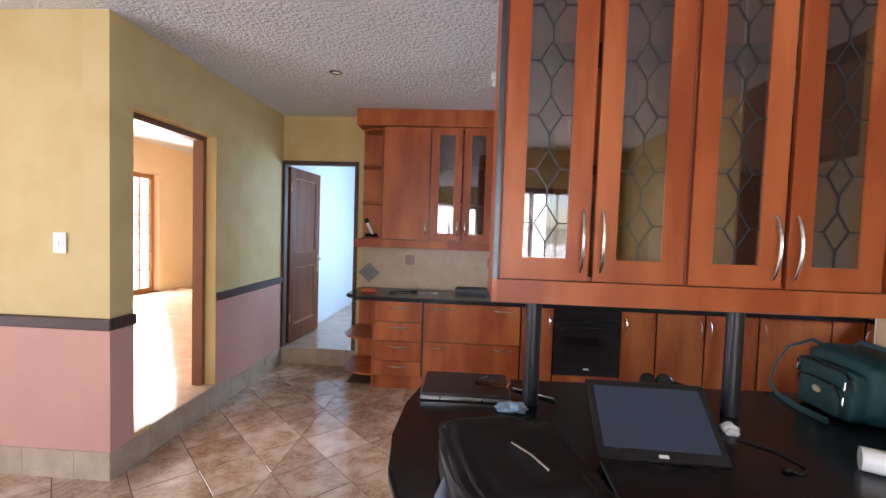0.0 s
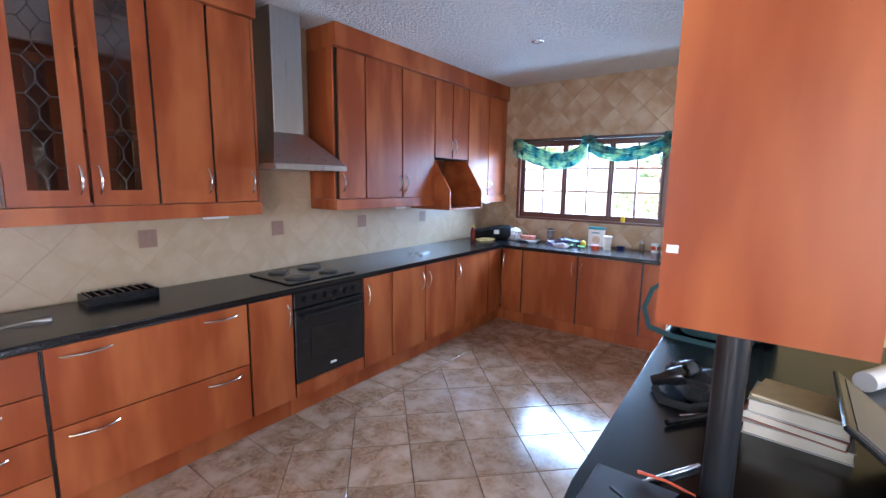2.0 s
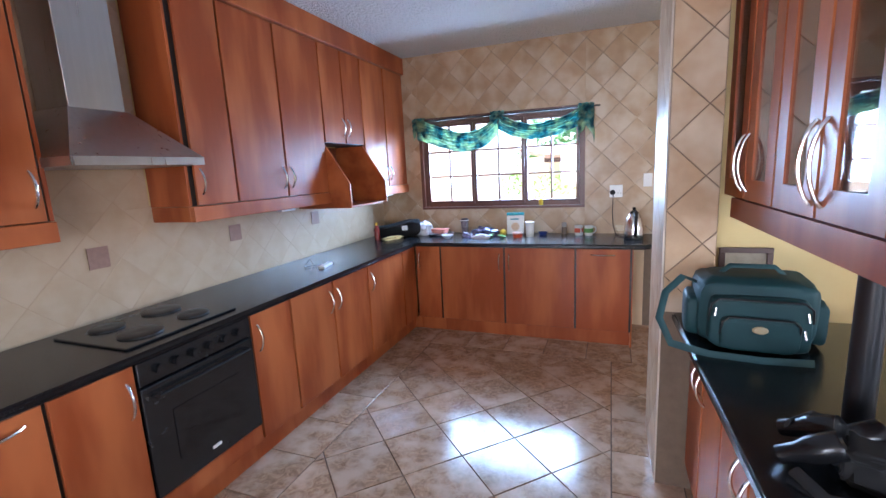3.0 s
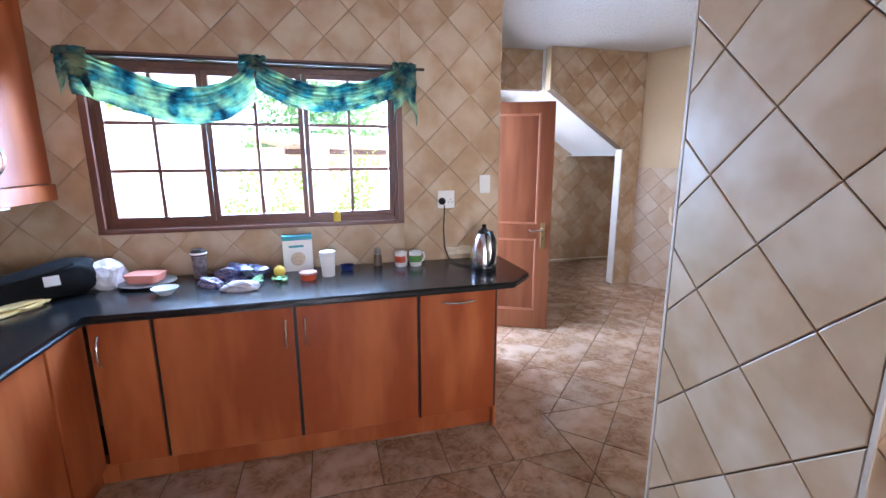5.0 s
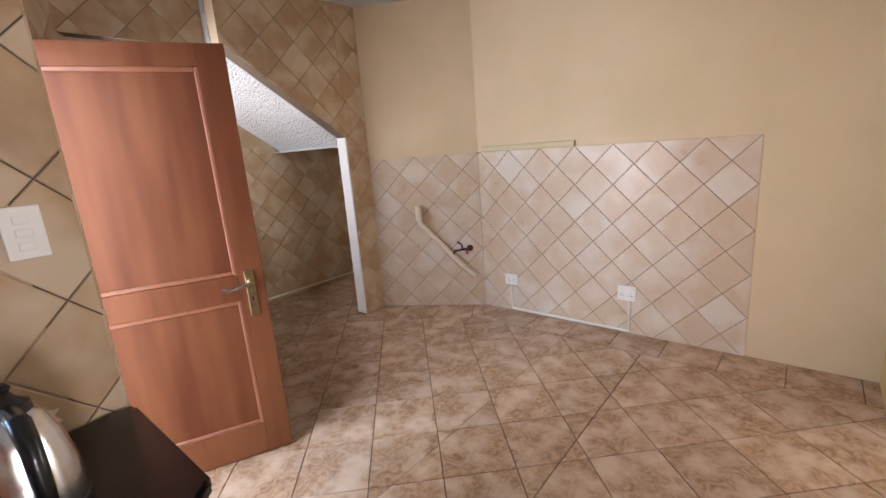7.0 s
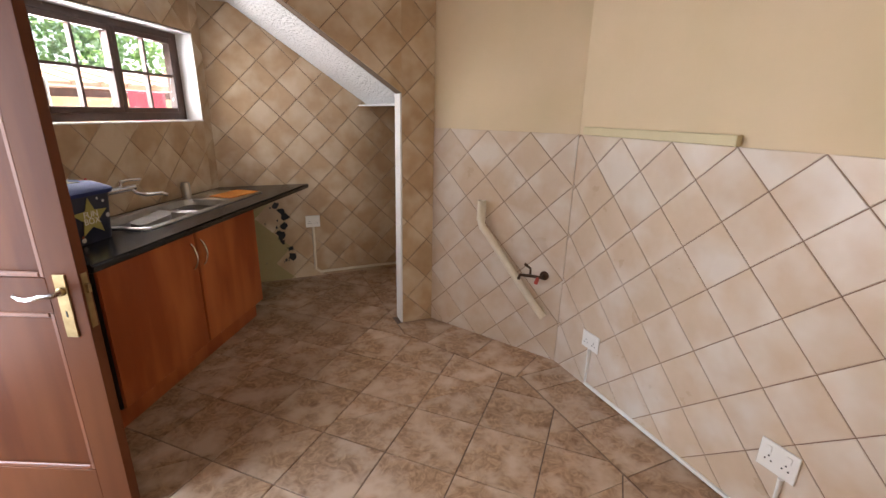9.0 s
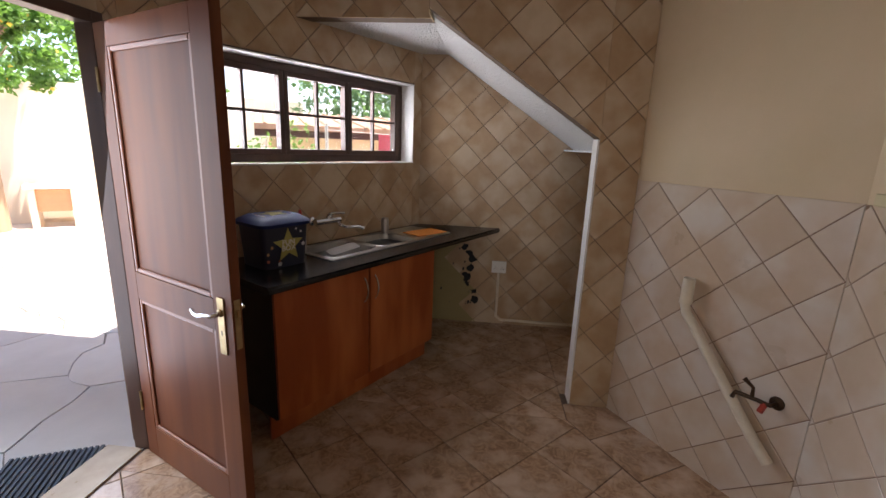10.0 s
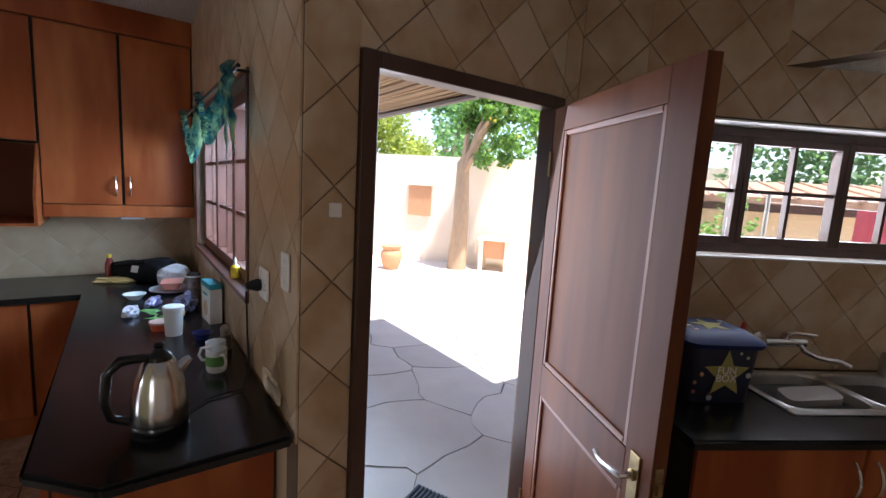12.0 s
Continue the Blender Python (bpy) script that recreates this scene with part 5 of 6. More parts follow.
run("kitchen_tongs", [(-0.70, 4.06, 0.908), (-0.62, 4.14, 0.912), (-0.50, 4.20, 0.91), (-0.44, 4.22, 0.91)], [0.012, 0.007, 0.012, 0.02], BLACK, "black plastic tongs lying on the worktop", "tongs", 0.5)
run("spatula", [(-0.42, 4.14, 0.908), (-0.30, 4.18, 0.91), (-0.22, 4.16, 0.91)], [0.006, 0.006, 0.016], STEEL, "thin steel spatula lying on the worktop", "spatula", 0.5)
crumpled("orange_cloth", pose(-0.93, 4.15, 0.90), 0.075, 0.045, 0.022, mat("orange rubber", (0.6, 0.13, 0.03, 1), 0.6), "crumpled orange rubber cloth", "cloth", 21, 0.5)
run("wire_whisk", [(2.30, 4.05, 0.906), (2.42, 4.12, 0.93), (2.47, 4.18, 0.96), (2.42, 4.20, 0.91), (2.60, 4.06, 0.906)], 0.004, CHROME, "bent chrome wire lying on the worktop", "wire")
boxes("extension_lead", [(0, 0.16, 0, 0.05, 0, 0.02)], PLASTIC, label="white plastic adapter on the worktop", at=pose(2.42, 4.02, 0.90, 0, 0, 12), category="adapter", bev=0.004)
u = thing("wine_opener", pose(-0.98, 4.36, 1.456, 0, 0, 30), "white and black bottle opener lying on the end shelf", "bottle opener")
for m, pts, r in ((PLASTIC, [(0.03, 0, 0.03), (-0.03, 0, 0.15)], 0.02), (BLACK, [(-0.03, 0, 0.15), (-0.05, 0, 0.19)], 0.022), (BLACK, [(-0.05, 0, 0.018), (0.08, 0, 0.018)], 0.018)):
    bm = bmesh.new()
    tube(bm, pts, r, 12)
    part("grip", bm, m, u, smooth=True)
for x in (0.55, 2.25, 3.80):
    boxes("cabinet_light", [(x, x + 0.14, 4.20, 4.235, 1.338, 1.353)], PLASTIC, label="slim white lamp below the wall cabinets", category="lamp")

crumpled("broken_plaster", pose(4.250, 1.90, 0.925), 0.016, 0.10, 0.042, mat("bare plaster rubble", (0.62, 0.52, 0.37, 1), 0.9, bump=0.4, bump_scale=60), "chipped bare plaster where a tile corner broke away above the worktop", "damage", 41, 0.9)
# ---- window valance ----
VAL = mat("teal floral voile", (0.09, 0.31, 0.32, 1), 0.8, dark=(0.010, 0.05, 0.09, 1), scale=16, amount=1.6, stain=(0.46, 0.56, 0.34, 1), stain_scale=10)
nt = VAL.node_tree
bs = nt.nodes["Principled BSDF"]
trn, mix = nt.nodes.new("ShaderNodeBsdfTranslucent"), nt.nodes.new("ShaderNodeMixShader")
mix.inputs[0].default_value = 0.62
nt.links.new(bs.inputs["Base Color"].links[0].from_socket, trn.inputs[0])
nt.links.new(bs.outputs[0], mix.inputs[1])
nt.links.new(trn.outputs[0], mix.inputs[2])
nt.links.new(mix.outputs[0], nt.nodes["Material Output"].inputs[0])
RX, RZ = 4.19, 2.085
u = thing("curtain_rod", pose(RX, 3.11, RZ), "thin black curtain rod above the kitchen window", "curtain rod")
bm = bmesh.new()
tube(bm, [(0, -0.94, 0), (0, 0.94, 0)], 0.008, 10)
part("rod", bm, EDGE, u, smooth=True)
for y in (-0.86, 0.86):
    bm = bmesh.new()
    tube(bm, [(0, y, 0), (0.055, y, 0)], 0.006, 8)
    part("bracket", bm, EDGE, u, smooth=True)


def swag(y0, y1, drop, seed, folds=7, top=0.02, width=0.16, skew=1.0):
    """Cloth hanging in a bow from y0 to y1, gathered in folds."""
    bm = bmesh.new()
    n = 34
    rows = []
    for i in range(n + 1):
        s = i / n
        y = y0 + (y1 - y0) * s
        sag = 4 * s ** skew * (1 - s ** skew)
        row = []
        for j in range(folds * 2 + 1):
            f = j / (folds * 2)
            z = RZ + top - f * width * (1.2 - 0.5 * sag) - drop * sag * (0.8 + 0.3 * f)
            x = RX - 0.012 - 0.028 * math.sin(math.pi * j / 1.0 + 1.57 * (j % 2)) * (0.4 + 0.6 * f) - 0.02 * sag - 0.012 * noise.noise(Vector((s * 6, f * 4, seed)))
            x += -0.02 if j % 2 else 0.012
            row.append(bm.verts.new((x, y + 0.02 * noise.noise(Vector((s * 4, f * 3, seed + 5))), z + 0.012 * noise.noise(Vector((s * 9, f * 7, seed + 9))))))
        rows.append(row)
    for a, b in zip(rows, rows[1:]):
        for k in range(len(a) - 1):
            bm.faces.new((a[k], a[k + 1], b[k + 1], b[k]))
    return bm


val = thing("curtain_valance", pose(0, 0, 0), "teal and green floral voile draped in swags over the rod", "curtain")
for y0, y1, drop, seed, w, k in ((3.99, 3.12, 0.21, 1, 0.18, 1.45), (3.12, 2.30, 0.17, 2, 0.13, 0.9)):
    ob = part("swag", swag(y0, y1, drop, seed, width=w, skew=k), VAL, val, smooth=True)
    ob.modifiers.new("thickness", "SOLIDIFY").thickness = 0.002
for y0, y1, dz, seed in ((4.04, 3.90, 0.20, 3), (2.36, 2.22, 0.30, 4), (3.20, 3.06, 0.10, 5)):
    ob = part("tail", swag(y0, y1, 0.0, seed, 5, 0.03, dz), VAL, val, smooth=True)
    ob.modifiers.new("thickness", "SOLIDIFY").thickness = 0.002

# ---- things on the breakfast counter ----
Z = PZ
u = thing("closed_laptop", pose(0.10, 1.585, Z, 0, 0, 0), "closed black and silver laptop", "laptop")
boxes("base", [(-0.18, 0.18, -0.13, 0.13, 0.002, 0.018)], STEEL, u, "silver base", bev=0.004)
boxes("lid", [(-0.179, 0.179, -0.129, 0.129, 0.019, 0.034)], mat("dark brown laptop lid", (0.03, 0.022, 0.02, 1), 0.35), u, bev=0.004)
u = thing("sunglasses", pose(0.20, 1.53, Z + 0.036, 0, 0, -20), "black sunglasses with red temple tips lying folded on the laptop", "sunglasses")
for dx in (-0.033, 0.033):
    bm = bmesh.new()
    prism(bm, rrect(dx - 0.03, dx + 0.03, -0.02, 0.02, 0.015), 0.012, 0.016)
    part("lens", bm, OVENGLASS, u)
for sx in (-1, 1):
    bm = bmesh.new()
    tube(bm, [(0.068 * sx, 0, 0.014), (0.066 * sx, 0.06, 0.012), (0.05 * sx, 0.12, 0.006)], [0.003, 0.003, 0.004], 6)
    part("temple", bm, RED if sx > 0 else EDGE, u, "", smooth=True)
u = thing("tilted_touch_screen", pose(0.69, 1.04, Z, 0, 0, -2), "black touch screen laptop opened flat with its screen tilted up", "laptop")
boxes("keyboard_base", [(-0.19, 0.19, -0.24, -0.01, 0.001, 0.02)], BLACK, u, bev=0.004)
scr = boxes("screen", [(-0.19, 0.19, 0, 0.014, 0, 0.27)], BLACK, u, at=pose(0, 0.0, 0.022, -52), bev=0.004)
boxes("display", [(-0.168, 0.168, -0.0015, -0.0003, 0.035, 0.245)], mat("switched-off display", (0.035, 0.045, 0.075, 1), 0.12), scr, "slate grey switched-off display")
boxes("badge", [(-0.014, 0.014, -0.0018, -0.0003, 0.012, 0.022)], PLASTIC, scr)


BAGGREEN = mat("dark green nylon", (0.011, 0.046, 0.049, 1), 0.6, dark=(0.007, 0.030, 0.033, 1), scale=18, bump=0.3, bump_scale=300, spec=0.3)
bag = thing("travel_bag", pose(1.70, 1.57, Z, 0, 0, 86), "dark green nylon shoulder bag with front pockets and a loop strap", "bag")
bm = bmesh.new()
soft_box(bm, 0.185, 0.13, 0.125, 1, 0.05, 0.33)
part("body", bm, BAGGREEN, bag, smooth=True)
bm = bmesh.new()
soft_box(bm, 0.150, 0.04, 0.095, 2, 0.04, 0.28)
pk = part("front_pocket", bm, BAGGREEN, bag, "", pose(0, 0.135, 0.006), smooth=True)
bm = bmesh.new()
soft_box(bm, 0.115, 0.022, 0.060, 7, 0.05, 0.3)
part("small_pocket", bm, BAGGREEN, pk, "", pose(0, 0.035, 0.004), smooth=True)
bm = bmesh.new()
lathe(bm, [(0.024, 0), (0.019, 0.004), (0, 0.004)], 16, sy=0.6)
part("badge", bm, mat("tan badge", (0.35, 0.28, 0.16, 1), 0.5), pk, "", pose(0, 0.058, 0.085, -90))
for z, w, y in ((0.125, 0.115, 0.058), (0.185, 0.150, 0.044)):
    bm = bmesh.new()
    tube(bm, [(-w, y * 0.7, z - 0.07), (-w * 0.96, y, z - 0.02), (-w * 0.8, y, z), (w * 0.8, y, z), (w * 0.96, y, z - 0.02), (w, y * 0.7, z - 0.07)], 0.004, 6)
    part("zip", bm, EDGE, pk, smooth=True)
for x in (-0.19, 0.19):
    bm = bmesh.new()
    soft_box(bm, 0.03, 0.09, 0.08, 3)
    part("side_pocket", bm, BAGGREEN, bag, "", pose(x, 0.0, 0.01), smooth=True)
WEB = mat("green webbing", (0.012, 0.05, 0.055, 1), 0.7)
bm = bmesh.new()
tube(bm, [(0.18, 0.02, 0.21), (0.23, 0.07, 0.24), (0.29, 0.13, 0.19), (0.31, 0.17, 0.10), (0.27, 0.21, 0.02), (0.15, 0.25, 0.008), (0.0, 0.26, 0.008), (-0.14, 0.24, 0.01)], 0.014, 8, 0.3)
part("strap", bm, WEB, bag, smooth=True)
bm = bmesh.new()
tube(bm, [(-0.10, 0.0, 0.245), (-0.07, 0.0, 0.275), (0.07, 0.0, 0.275), (0.10, 0.0, 0.245)], 0.010, 8, 0.5)
part("grab_handle", bm, WEB, bag, smooth=True)
for x, z in ((-0.13, 0.16), (0.13, 0.16), (-0.125, 0.10)):
    bm = bmesh.new()
    tube(bm, [(x, 0.182, z), (x * 1.03, 0.186, z - 0.03)], 0.004, 6)
    part("zip_tab", bm, CHROME, bag, smooth=True)
pack = thing("black_rucksack", pose(0.24, 0.86, Z, 0, 0, 12), "shiny black rucksack lying on the counter edge", "rucksack")
bm = bmesh.new()
soft_box(bm, 0.185, 0.26, 0.055, 5, 0.14, 0.42, 5)
part("body", bm, mat("black ripstop", (0.007, 0.008, 0.010, 1), 0.55, bump=0.45, bump_scale=9, spec=0.3), pack, smooth=True)
bm = bmesh.new()
tube(bm, [(-0.15, 0.05, 0.07), (-0.20, -0.02, 0.03), (-0.21, -0.12, 0.02), (-0.16, -0.2, 0.05)], 0.02, 8, 0.4)
part("strap", bm, mat("blue grey strap", (0.06, 0.08, 0.13, 1), 0.6), pack, smooth=True)
boxes("brand_mark", [(-0.10, -0.03, 0.19, 0.20, 0.095, 0.097)], mat("orange mark", (0.6, 0.2, 0.05, 1), 0.5), pack, "small orange woven mark")
bm = bmesh.new()
tube(bm, [(0.0, 0.05, 0.116), (0.03, -0.02, 0.118), (0.05, -0.09, 0.115)], 0.004, 6)
part("zip", bm, CHROME, pack, smooth=True)
cam_bag = thing("binoculars", pose(0.90, 1.60, Z, 0, 0, -25), "black binoculars tangled with a strap", "binoculars")
for x, y, z, rx, rz in ((-0.05, 0.04, 0.05, 60, 10), (0.03, 0.05, 0.06, 65, -15), (0.06, -0.02, 0.05, 70, 30)):
    bm = bmesh.new()
    lathe(bm, [(0, -0.06), (0.020, -0.06), (0.022, -0.02), (0.029, 0.0), (0.031, 0.055), (0.028, 0.06), (0.026, 0.052), (0, 0.052)], 18)
    part("barrel", bm, BLACK, cam_bag, "", pose(x, y, z, rx, 0, rz), smooth=True)
bm = bmesh.new()
soft_box(bm, 0.08, 0.05, 0.035, 6, 0.3)
part("case", bm, BLACKMATT, cam_bag, "", pose(0.02, -0.05, 0.0), smooth=True)
bm = bmesh.new()
tube(bm, [(-0.10, 0.06, 0.02), (-0.15, 0.0, 0.01), (-0.12, -0.08, 0.012), (0.0, -0.12, 0.02), (0.12, -0.10, 0.03), (0.16, -0.02, 0.02), (0.12, 0.06, 0.05), (0.02, 0.09, 0.06)], 0.013, 8, 0.3)
part("strap", bm, BLACKMATT, cam_bag, smooth=True)
run("selfie_stick", [(0.62, 1.62, Z + 0.012), (0.90, 1.42, Z + 0.012)], 0.009, BLACK, "thin black and chrome rod lying on the counter", "rod")
run("pen", [(0.70, 1.60, Z + 0.006), (0.80, 1.50, Z + 0.006)], 0.005, CHROME, "slim chrome pen lying on the counter", "pen")
run("glass_tube", [(0.30, 1.62, Z + 0.007), (0.46, 1.52, Z + 0.007)], 0.006, CHROME, "thin chrome stick beside the laptop", "rod")
PAGES = mat("paper pages", (0.7, 0.64, 0.52, 1), 0.8, dark=(0.6, 0.54, 0.43, 1), scale=150, stretch=(0.1, 0.1, 8))
for k, (w, d, h, rz, c, lab) in enumerate(((0.24, 0.17, 0.035, 6, (0.62, 0.6, 0.55, 1), "thick white paperback at the foot of the stack"), (0.23, 0.165, 0.025, -2, (0.35, 0.12, 0.06, 1), "book with a reddish cover in the stack"), (0.22, 0.16, 0.038, 3, (0.66, 0.66, 0.62, 1), "thick white book in the stack"), (0.20, 0.15, 0.012, -4, (0.55, 0.42, 0.2, 1), "tan patterned notebook on top of the stack"))):
    z = Z + sum((0.035, 0.025, 0.038, 0.012)[:k]) + 0.001 * k
    u = thing("book", pose(0.80, 1.32, z, 0, 0, 80 + rz), lab, "book", "stacked books")
    cm = mat("book cover", c, 0.5, dark=tuple(v * 0.7 for v in c[:3]) + (1,), scale=30)
    boxes("page_block", [(-w / 2 + 0.003, w / 2 - 0.004, -d / 2 + 0.004, d / 2 - 0.004, 0.003, h - 0.002)], PAGES, u)
    boxes("front_cover", [(-w / 2, w / 2, -d / 2, d / 2, h - 0.002, h)], cm, u)
    boxes("rear_cover", [(-w / 2, w / 2, -d / 2, d / 2, 0, 0.0025)], cm, u)
    boxes("spine", [(-w / 2, w / 2, -d / 2 - 0.001, -d / 2 + 0.002, 0.0028, h - 0.0022)], cm, u)
bm = bmesh.new()
lathe(bm, [(0, 0), (0.035, 0), (0.036, 0.30), (0.02, 0.305), (0, 0.305)], 18)
part("paper_roll", bm, PLASTIC, None, "white rolled paper tube lying on the counter", pose(1.29, 1.12, Z + 0.036, 90, 0, 60), smooth=True, category="paper roll")
crumpled("white_tissue", pose(1.03, 1.32, Z), 0.026, 0.03, 0.020, PLASTIC, "crumpled white tissue beside the post", "tissue", 31, 0.6)
crumpled("blue_bag", pose(0.28, 1.40, Z), 0.05, 0.03, 0.018, mat("blue plastic", (0.12, 0.3, 0.5, 1), 0.3, dark=(0.5, 0.6, 0.66, 1), scale=30), "crumpled blue and white plastic wrapper", "wrapper", 33, 0.7)
boxes("price_sticker", [(HX - 0.0195, HX - 0.018, 1.570, 1.590, 1.457, 1.472)], PLASTIC, label="small white sticker on the cabinet end", category="sticker")
run("charger_cable", [(1.02, 1.27, Z + 0.004), (1.10, 1.20, Z + 0.004), (1.13, 1.10, Z + 0.004), (1.09, 1.06, Z + 0.004), (1.05, 1.08, Z + 0.006)], 0.003, BLACKMATT, "thin black cable lying on the counter", "cable")
boxes("adapter", [(-0.018, 0.018, -0.012, 0.012, 0.001, 0.014)], BLACK, label="small black adapter at the end of a cable", at=pose(1.06, 1.08, Z, 0, 0, 20), category="adapter", bev=0.003)
u = thing("picture_frame", pose(2.235, 1.46, 1.01, 0, 0, -90), "small brown framed picture leaning on the wall", "picture frame")
boxes("frame", [(-0.11, 0.11, -0.012, 0.006, 0.10, 0.125), (-0.11, 0.11, -0.012, 0.006, -0.125, -0.10), (-0.11, -0.085, -0.012, 0.006, -0.10, 0.10), (0.085, 0.11, -0.012, 0.006, -0.10, 0.10)], FRAMEWOOD, u, bev=0.002)
boxes("picture", [(-0.085, 0.085, -0.004, 0.004, -0.10, 0.10)], mat("faded print", (0.4, 0.33, 0.22, 1), 0.5, dark=(0.2, 0.16, 0.1, 1), scale=20), u)

# ---- ceiling ----
u = thing("fluorescent_light", pose(0.82, 3.13, H), "white fluorescent batten with a bare tube, switched off", "ceiling light")
boxes("housing", [(-0.61, 0.61, -0.04, 0.04, -0.055, -0.002)], WHITE, u, bev=0.004)
for x in (-0.585, 0.585):
    boxes("lamp_holder", [(x - 0.014, x + 0.014, -0.018, 0.018, -0.10, -0.055)], PLASTIC, u, bev=0.003)
bm = bmesh.new()
tube(bm, [(-0.57, 0, -0.08), (0.57, 0, -0.08)], 0.014, 12)
part("tube", bm, PLASTIC, u, smooth=True)
for x, y in ((-0.99, 3.13), (2.80, 3.12)):
    u = thing("downlight", pose(x, y, H), "small recessed downlight with a chrome ring", "ceiling light", "downlights")
    bm = bmesh.new()
    lathe(bm, [(0.052, -0.001), (0.052, -0.008), (0.036, -0.012), (0.032, -0.006)], 22)
    part("ring", bm, CHROME, u, smooth=True)
    bm = bmesh.new()
    lathe(bm, [(0.032, -0.004), (0.0, -0.002)], 18)
    part("bulb", bm, WHITE, u, smooth=True)


# ---- outside ----
PAVE = mat("flagstone", (0.56, 0.51, 0.46, 1), 0.8, dark=(0.47, 0.42, 0.38, 1), scale=3, bump=0.3, bump_scale=40, vary=0.08)
JOINT = mat("dark paving joint", (0.20, 0.165, 0.135, 1), 0.9)
SAND = mat("sandy plaster garden wall", (0.82, 0.70, 0.54, 1), 0.85, dark=(0.78, 0.65, 0.49, 1), scale=1.5, bump=0.2, bump_scale=40)
TERRA = mat("terracotta", (0.58, 0.30, 0.15, 1), 0.7, dark=(0.5, 0.25, 0.12, 1), scale=10)
EXT = mat("house outside plaster", (0.6, 0.46, 0.3, 1), 0.85, dark=(0.5, 0.38, 0.24, 1), scale=2)
COURT = mat("pale courtyard paving", (0.66, 0.6, 0.53, 1), 0.8, dark=(0.6, 0.54, 0.47, 1), scale=2, bump=0.2, bump_scale=40)
ground = boxes("ground", [(-60, 80, 1.765, 80, -0.3, -0.165), (-60, 80, -60, -3.85, -0.3, -0.165), (7.6, 80, -3.85, 1.765, -0.3, -0.165)], COURT, label="pale stone paved courtyard", kind="structure")
rng = random.Random(5)
# crazy paving near the back door: cells round jittered centres
cx = [(i, j, 4.65 + i * 0.92 + rng.uniform(-0.3, 0.3), 2.0 + j * 0.78 + rng.uniform(-0.27, 0.27)) for i in range(-1, 6) for j in range(-1, 7)]


def cell(k):
    x0, y0 = cx[k][2:]
    poly = [(x0 - 1, y0 - 1), (x0 + 1, y0 - 1), (x0 + 1, y0 + 1), (x0 - 1, y0 + 1)]
    for m, c in enumerate(cx):
        if m == k or math.hypot(c[2] - x0, c[3] - y0) > 2.8:
            continue
        mx, my, nx, ny = (x0 + c[2]) / 2, (y0 + c[3]) / 2, c[2] - x0, c[3] - y0
        ln = math.hypot(nx, ny)
        out = []
        for a, b in zip(poly, poly[1:] + poly[:1]):
            da, db = ((a[0] - mx) * nx + (a[1] - my) * ny) / ln + 0.008, ((b[0] - mx) * nx + (b[1] - my) * ny) / ln + 0.008
            if da <= 0:
                out.append(a)
            if (da < 0 < db) or (db < 0 < da):
                f = da / (da - db)
                out.append((a[0] + (b[0] - a[0]) * f, a[1] + (b[1] - a[1]) * f))
        poly = out
        if len(poly) < 3:
            return []
    return poly


def wavy(poly):
    out = []
    for a, b in zip(poly, poly[1:] + poly[:1]):
        for f in (0.0, 0.25, 0.5, 0.75):
            x, y = a[0] + (b[0] - a[0]) * f, a[1] + (b[1] - a[1]) * f
            v = noise.noise(Vector((x * 2.5, y * 2.5, 0))) * 0.16
            w = noise.noise(Vector((x * 2.5, y * 2.5, 7))) * 0.16
            out.append((x + v, y + w))
    return out


boxes("paving_bed", [(4.5, 8.4, 1.855, 6.2, -0.166, -0.158)], JOINT, label="dark mortar bed between the flagstones", kind="structure")
for k, c in enumerate(cx):
    if 0 <= c[0] <= 4 and 0 <= c[1] <= 5:
        poly = cell(k)
        if len(poly) > 2:
            bm = bmesh.new()
            prism(bm, wavy(poly), -0.158, -0.148)
            part("flagstone", bm, PAVE, ground)
u = thing("door_mat", pose(5.03, 2.08, -0.148, 0, 0, 25), "ribbed dark rubber door mat outside the back door", "door mat")
boxes("backing", [(-0.35, 0.35, -0.22, 0.22, 0, 0.006)], EDGE, u)
for k in range(16):
    boxes("rib", [(-0.35, 0.35, -0.215 + k * 0.0275, -0.20 + k * 0.0275, 0.006, 0.016)], mat("grey rubber", (0.06, 0.065, 0.075, 1), 0.6) if k == 0 else bpy.data.materials["grey rubber"], u)
GW = pose(6.6, 13.7, -0.165, 0, 0, -49)
gw = boxes("garden_wall", [(0, 12, 0, 0.2, 0, 2.66)], SAND, label="sunlit sandy plaster courtyard wall", at=GW, kind="structure")
boxes("garden_wall_side", [(10.5, 10.7, -6, 4.6, -0.165, 2.2)], SAND, label="sandy plaster courtyard side wall", at=pose(4.2, 0, 0, 0, 0, 0), kind="structure")
# A niche in the wall, its shade painted as a flat orange-brown slab.
u = thing("shaded_niche", GW @ pose(4.75, -0.06, 1.15), "square orange-brown slab painting the shade of a courtyard wall niche", "hatch")
boxes("hatch_door", [(0, 0.60, 0.0, 0.055, 0, 0.75)], TERRA, u, bev=0.006)
boxes("ledge", [(-0.04, 0.64, -0.05, 0.055, 0.76, 0.80)], SAND, u)
u = thing("garden_bench", GW @ pose(6.75, -0.7, 0), "low plastered braai bench against the courtyard wall", "bench")
boxes("slab", [(-0.05, 0.75, -0.05, 0.6, 0.72, 0.80)], SAND, u, bev=0.01)
for x in (0.0, 0.6):
    boxes("pedestal", [(x, x + 0.1, 0.0, 0.55, 0, 0.718)], SAND, u)
boxes("infill", [(0.101, 0.599, 0.05, 0.5, 0.3, 0.70)], TERRA, u)
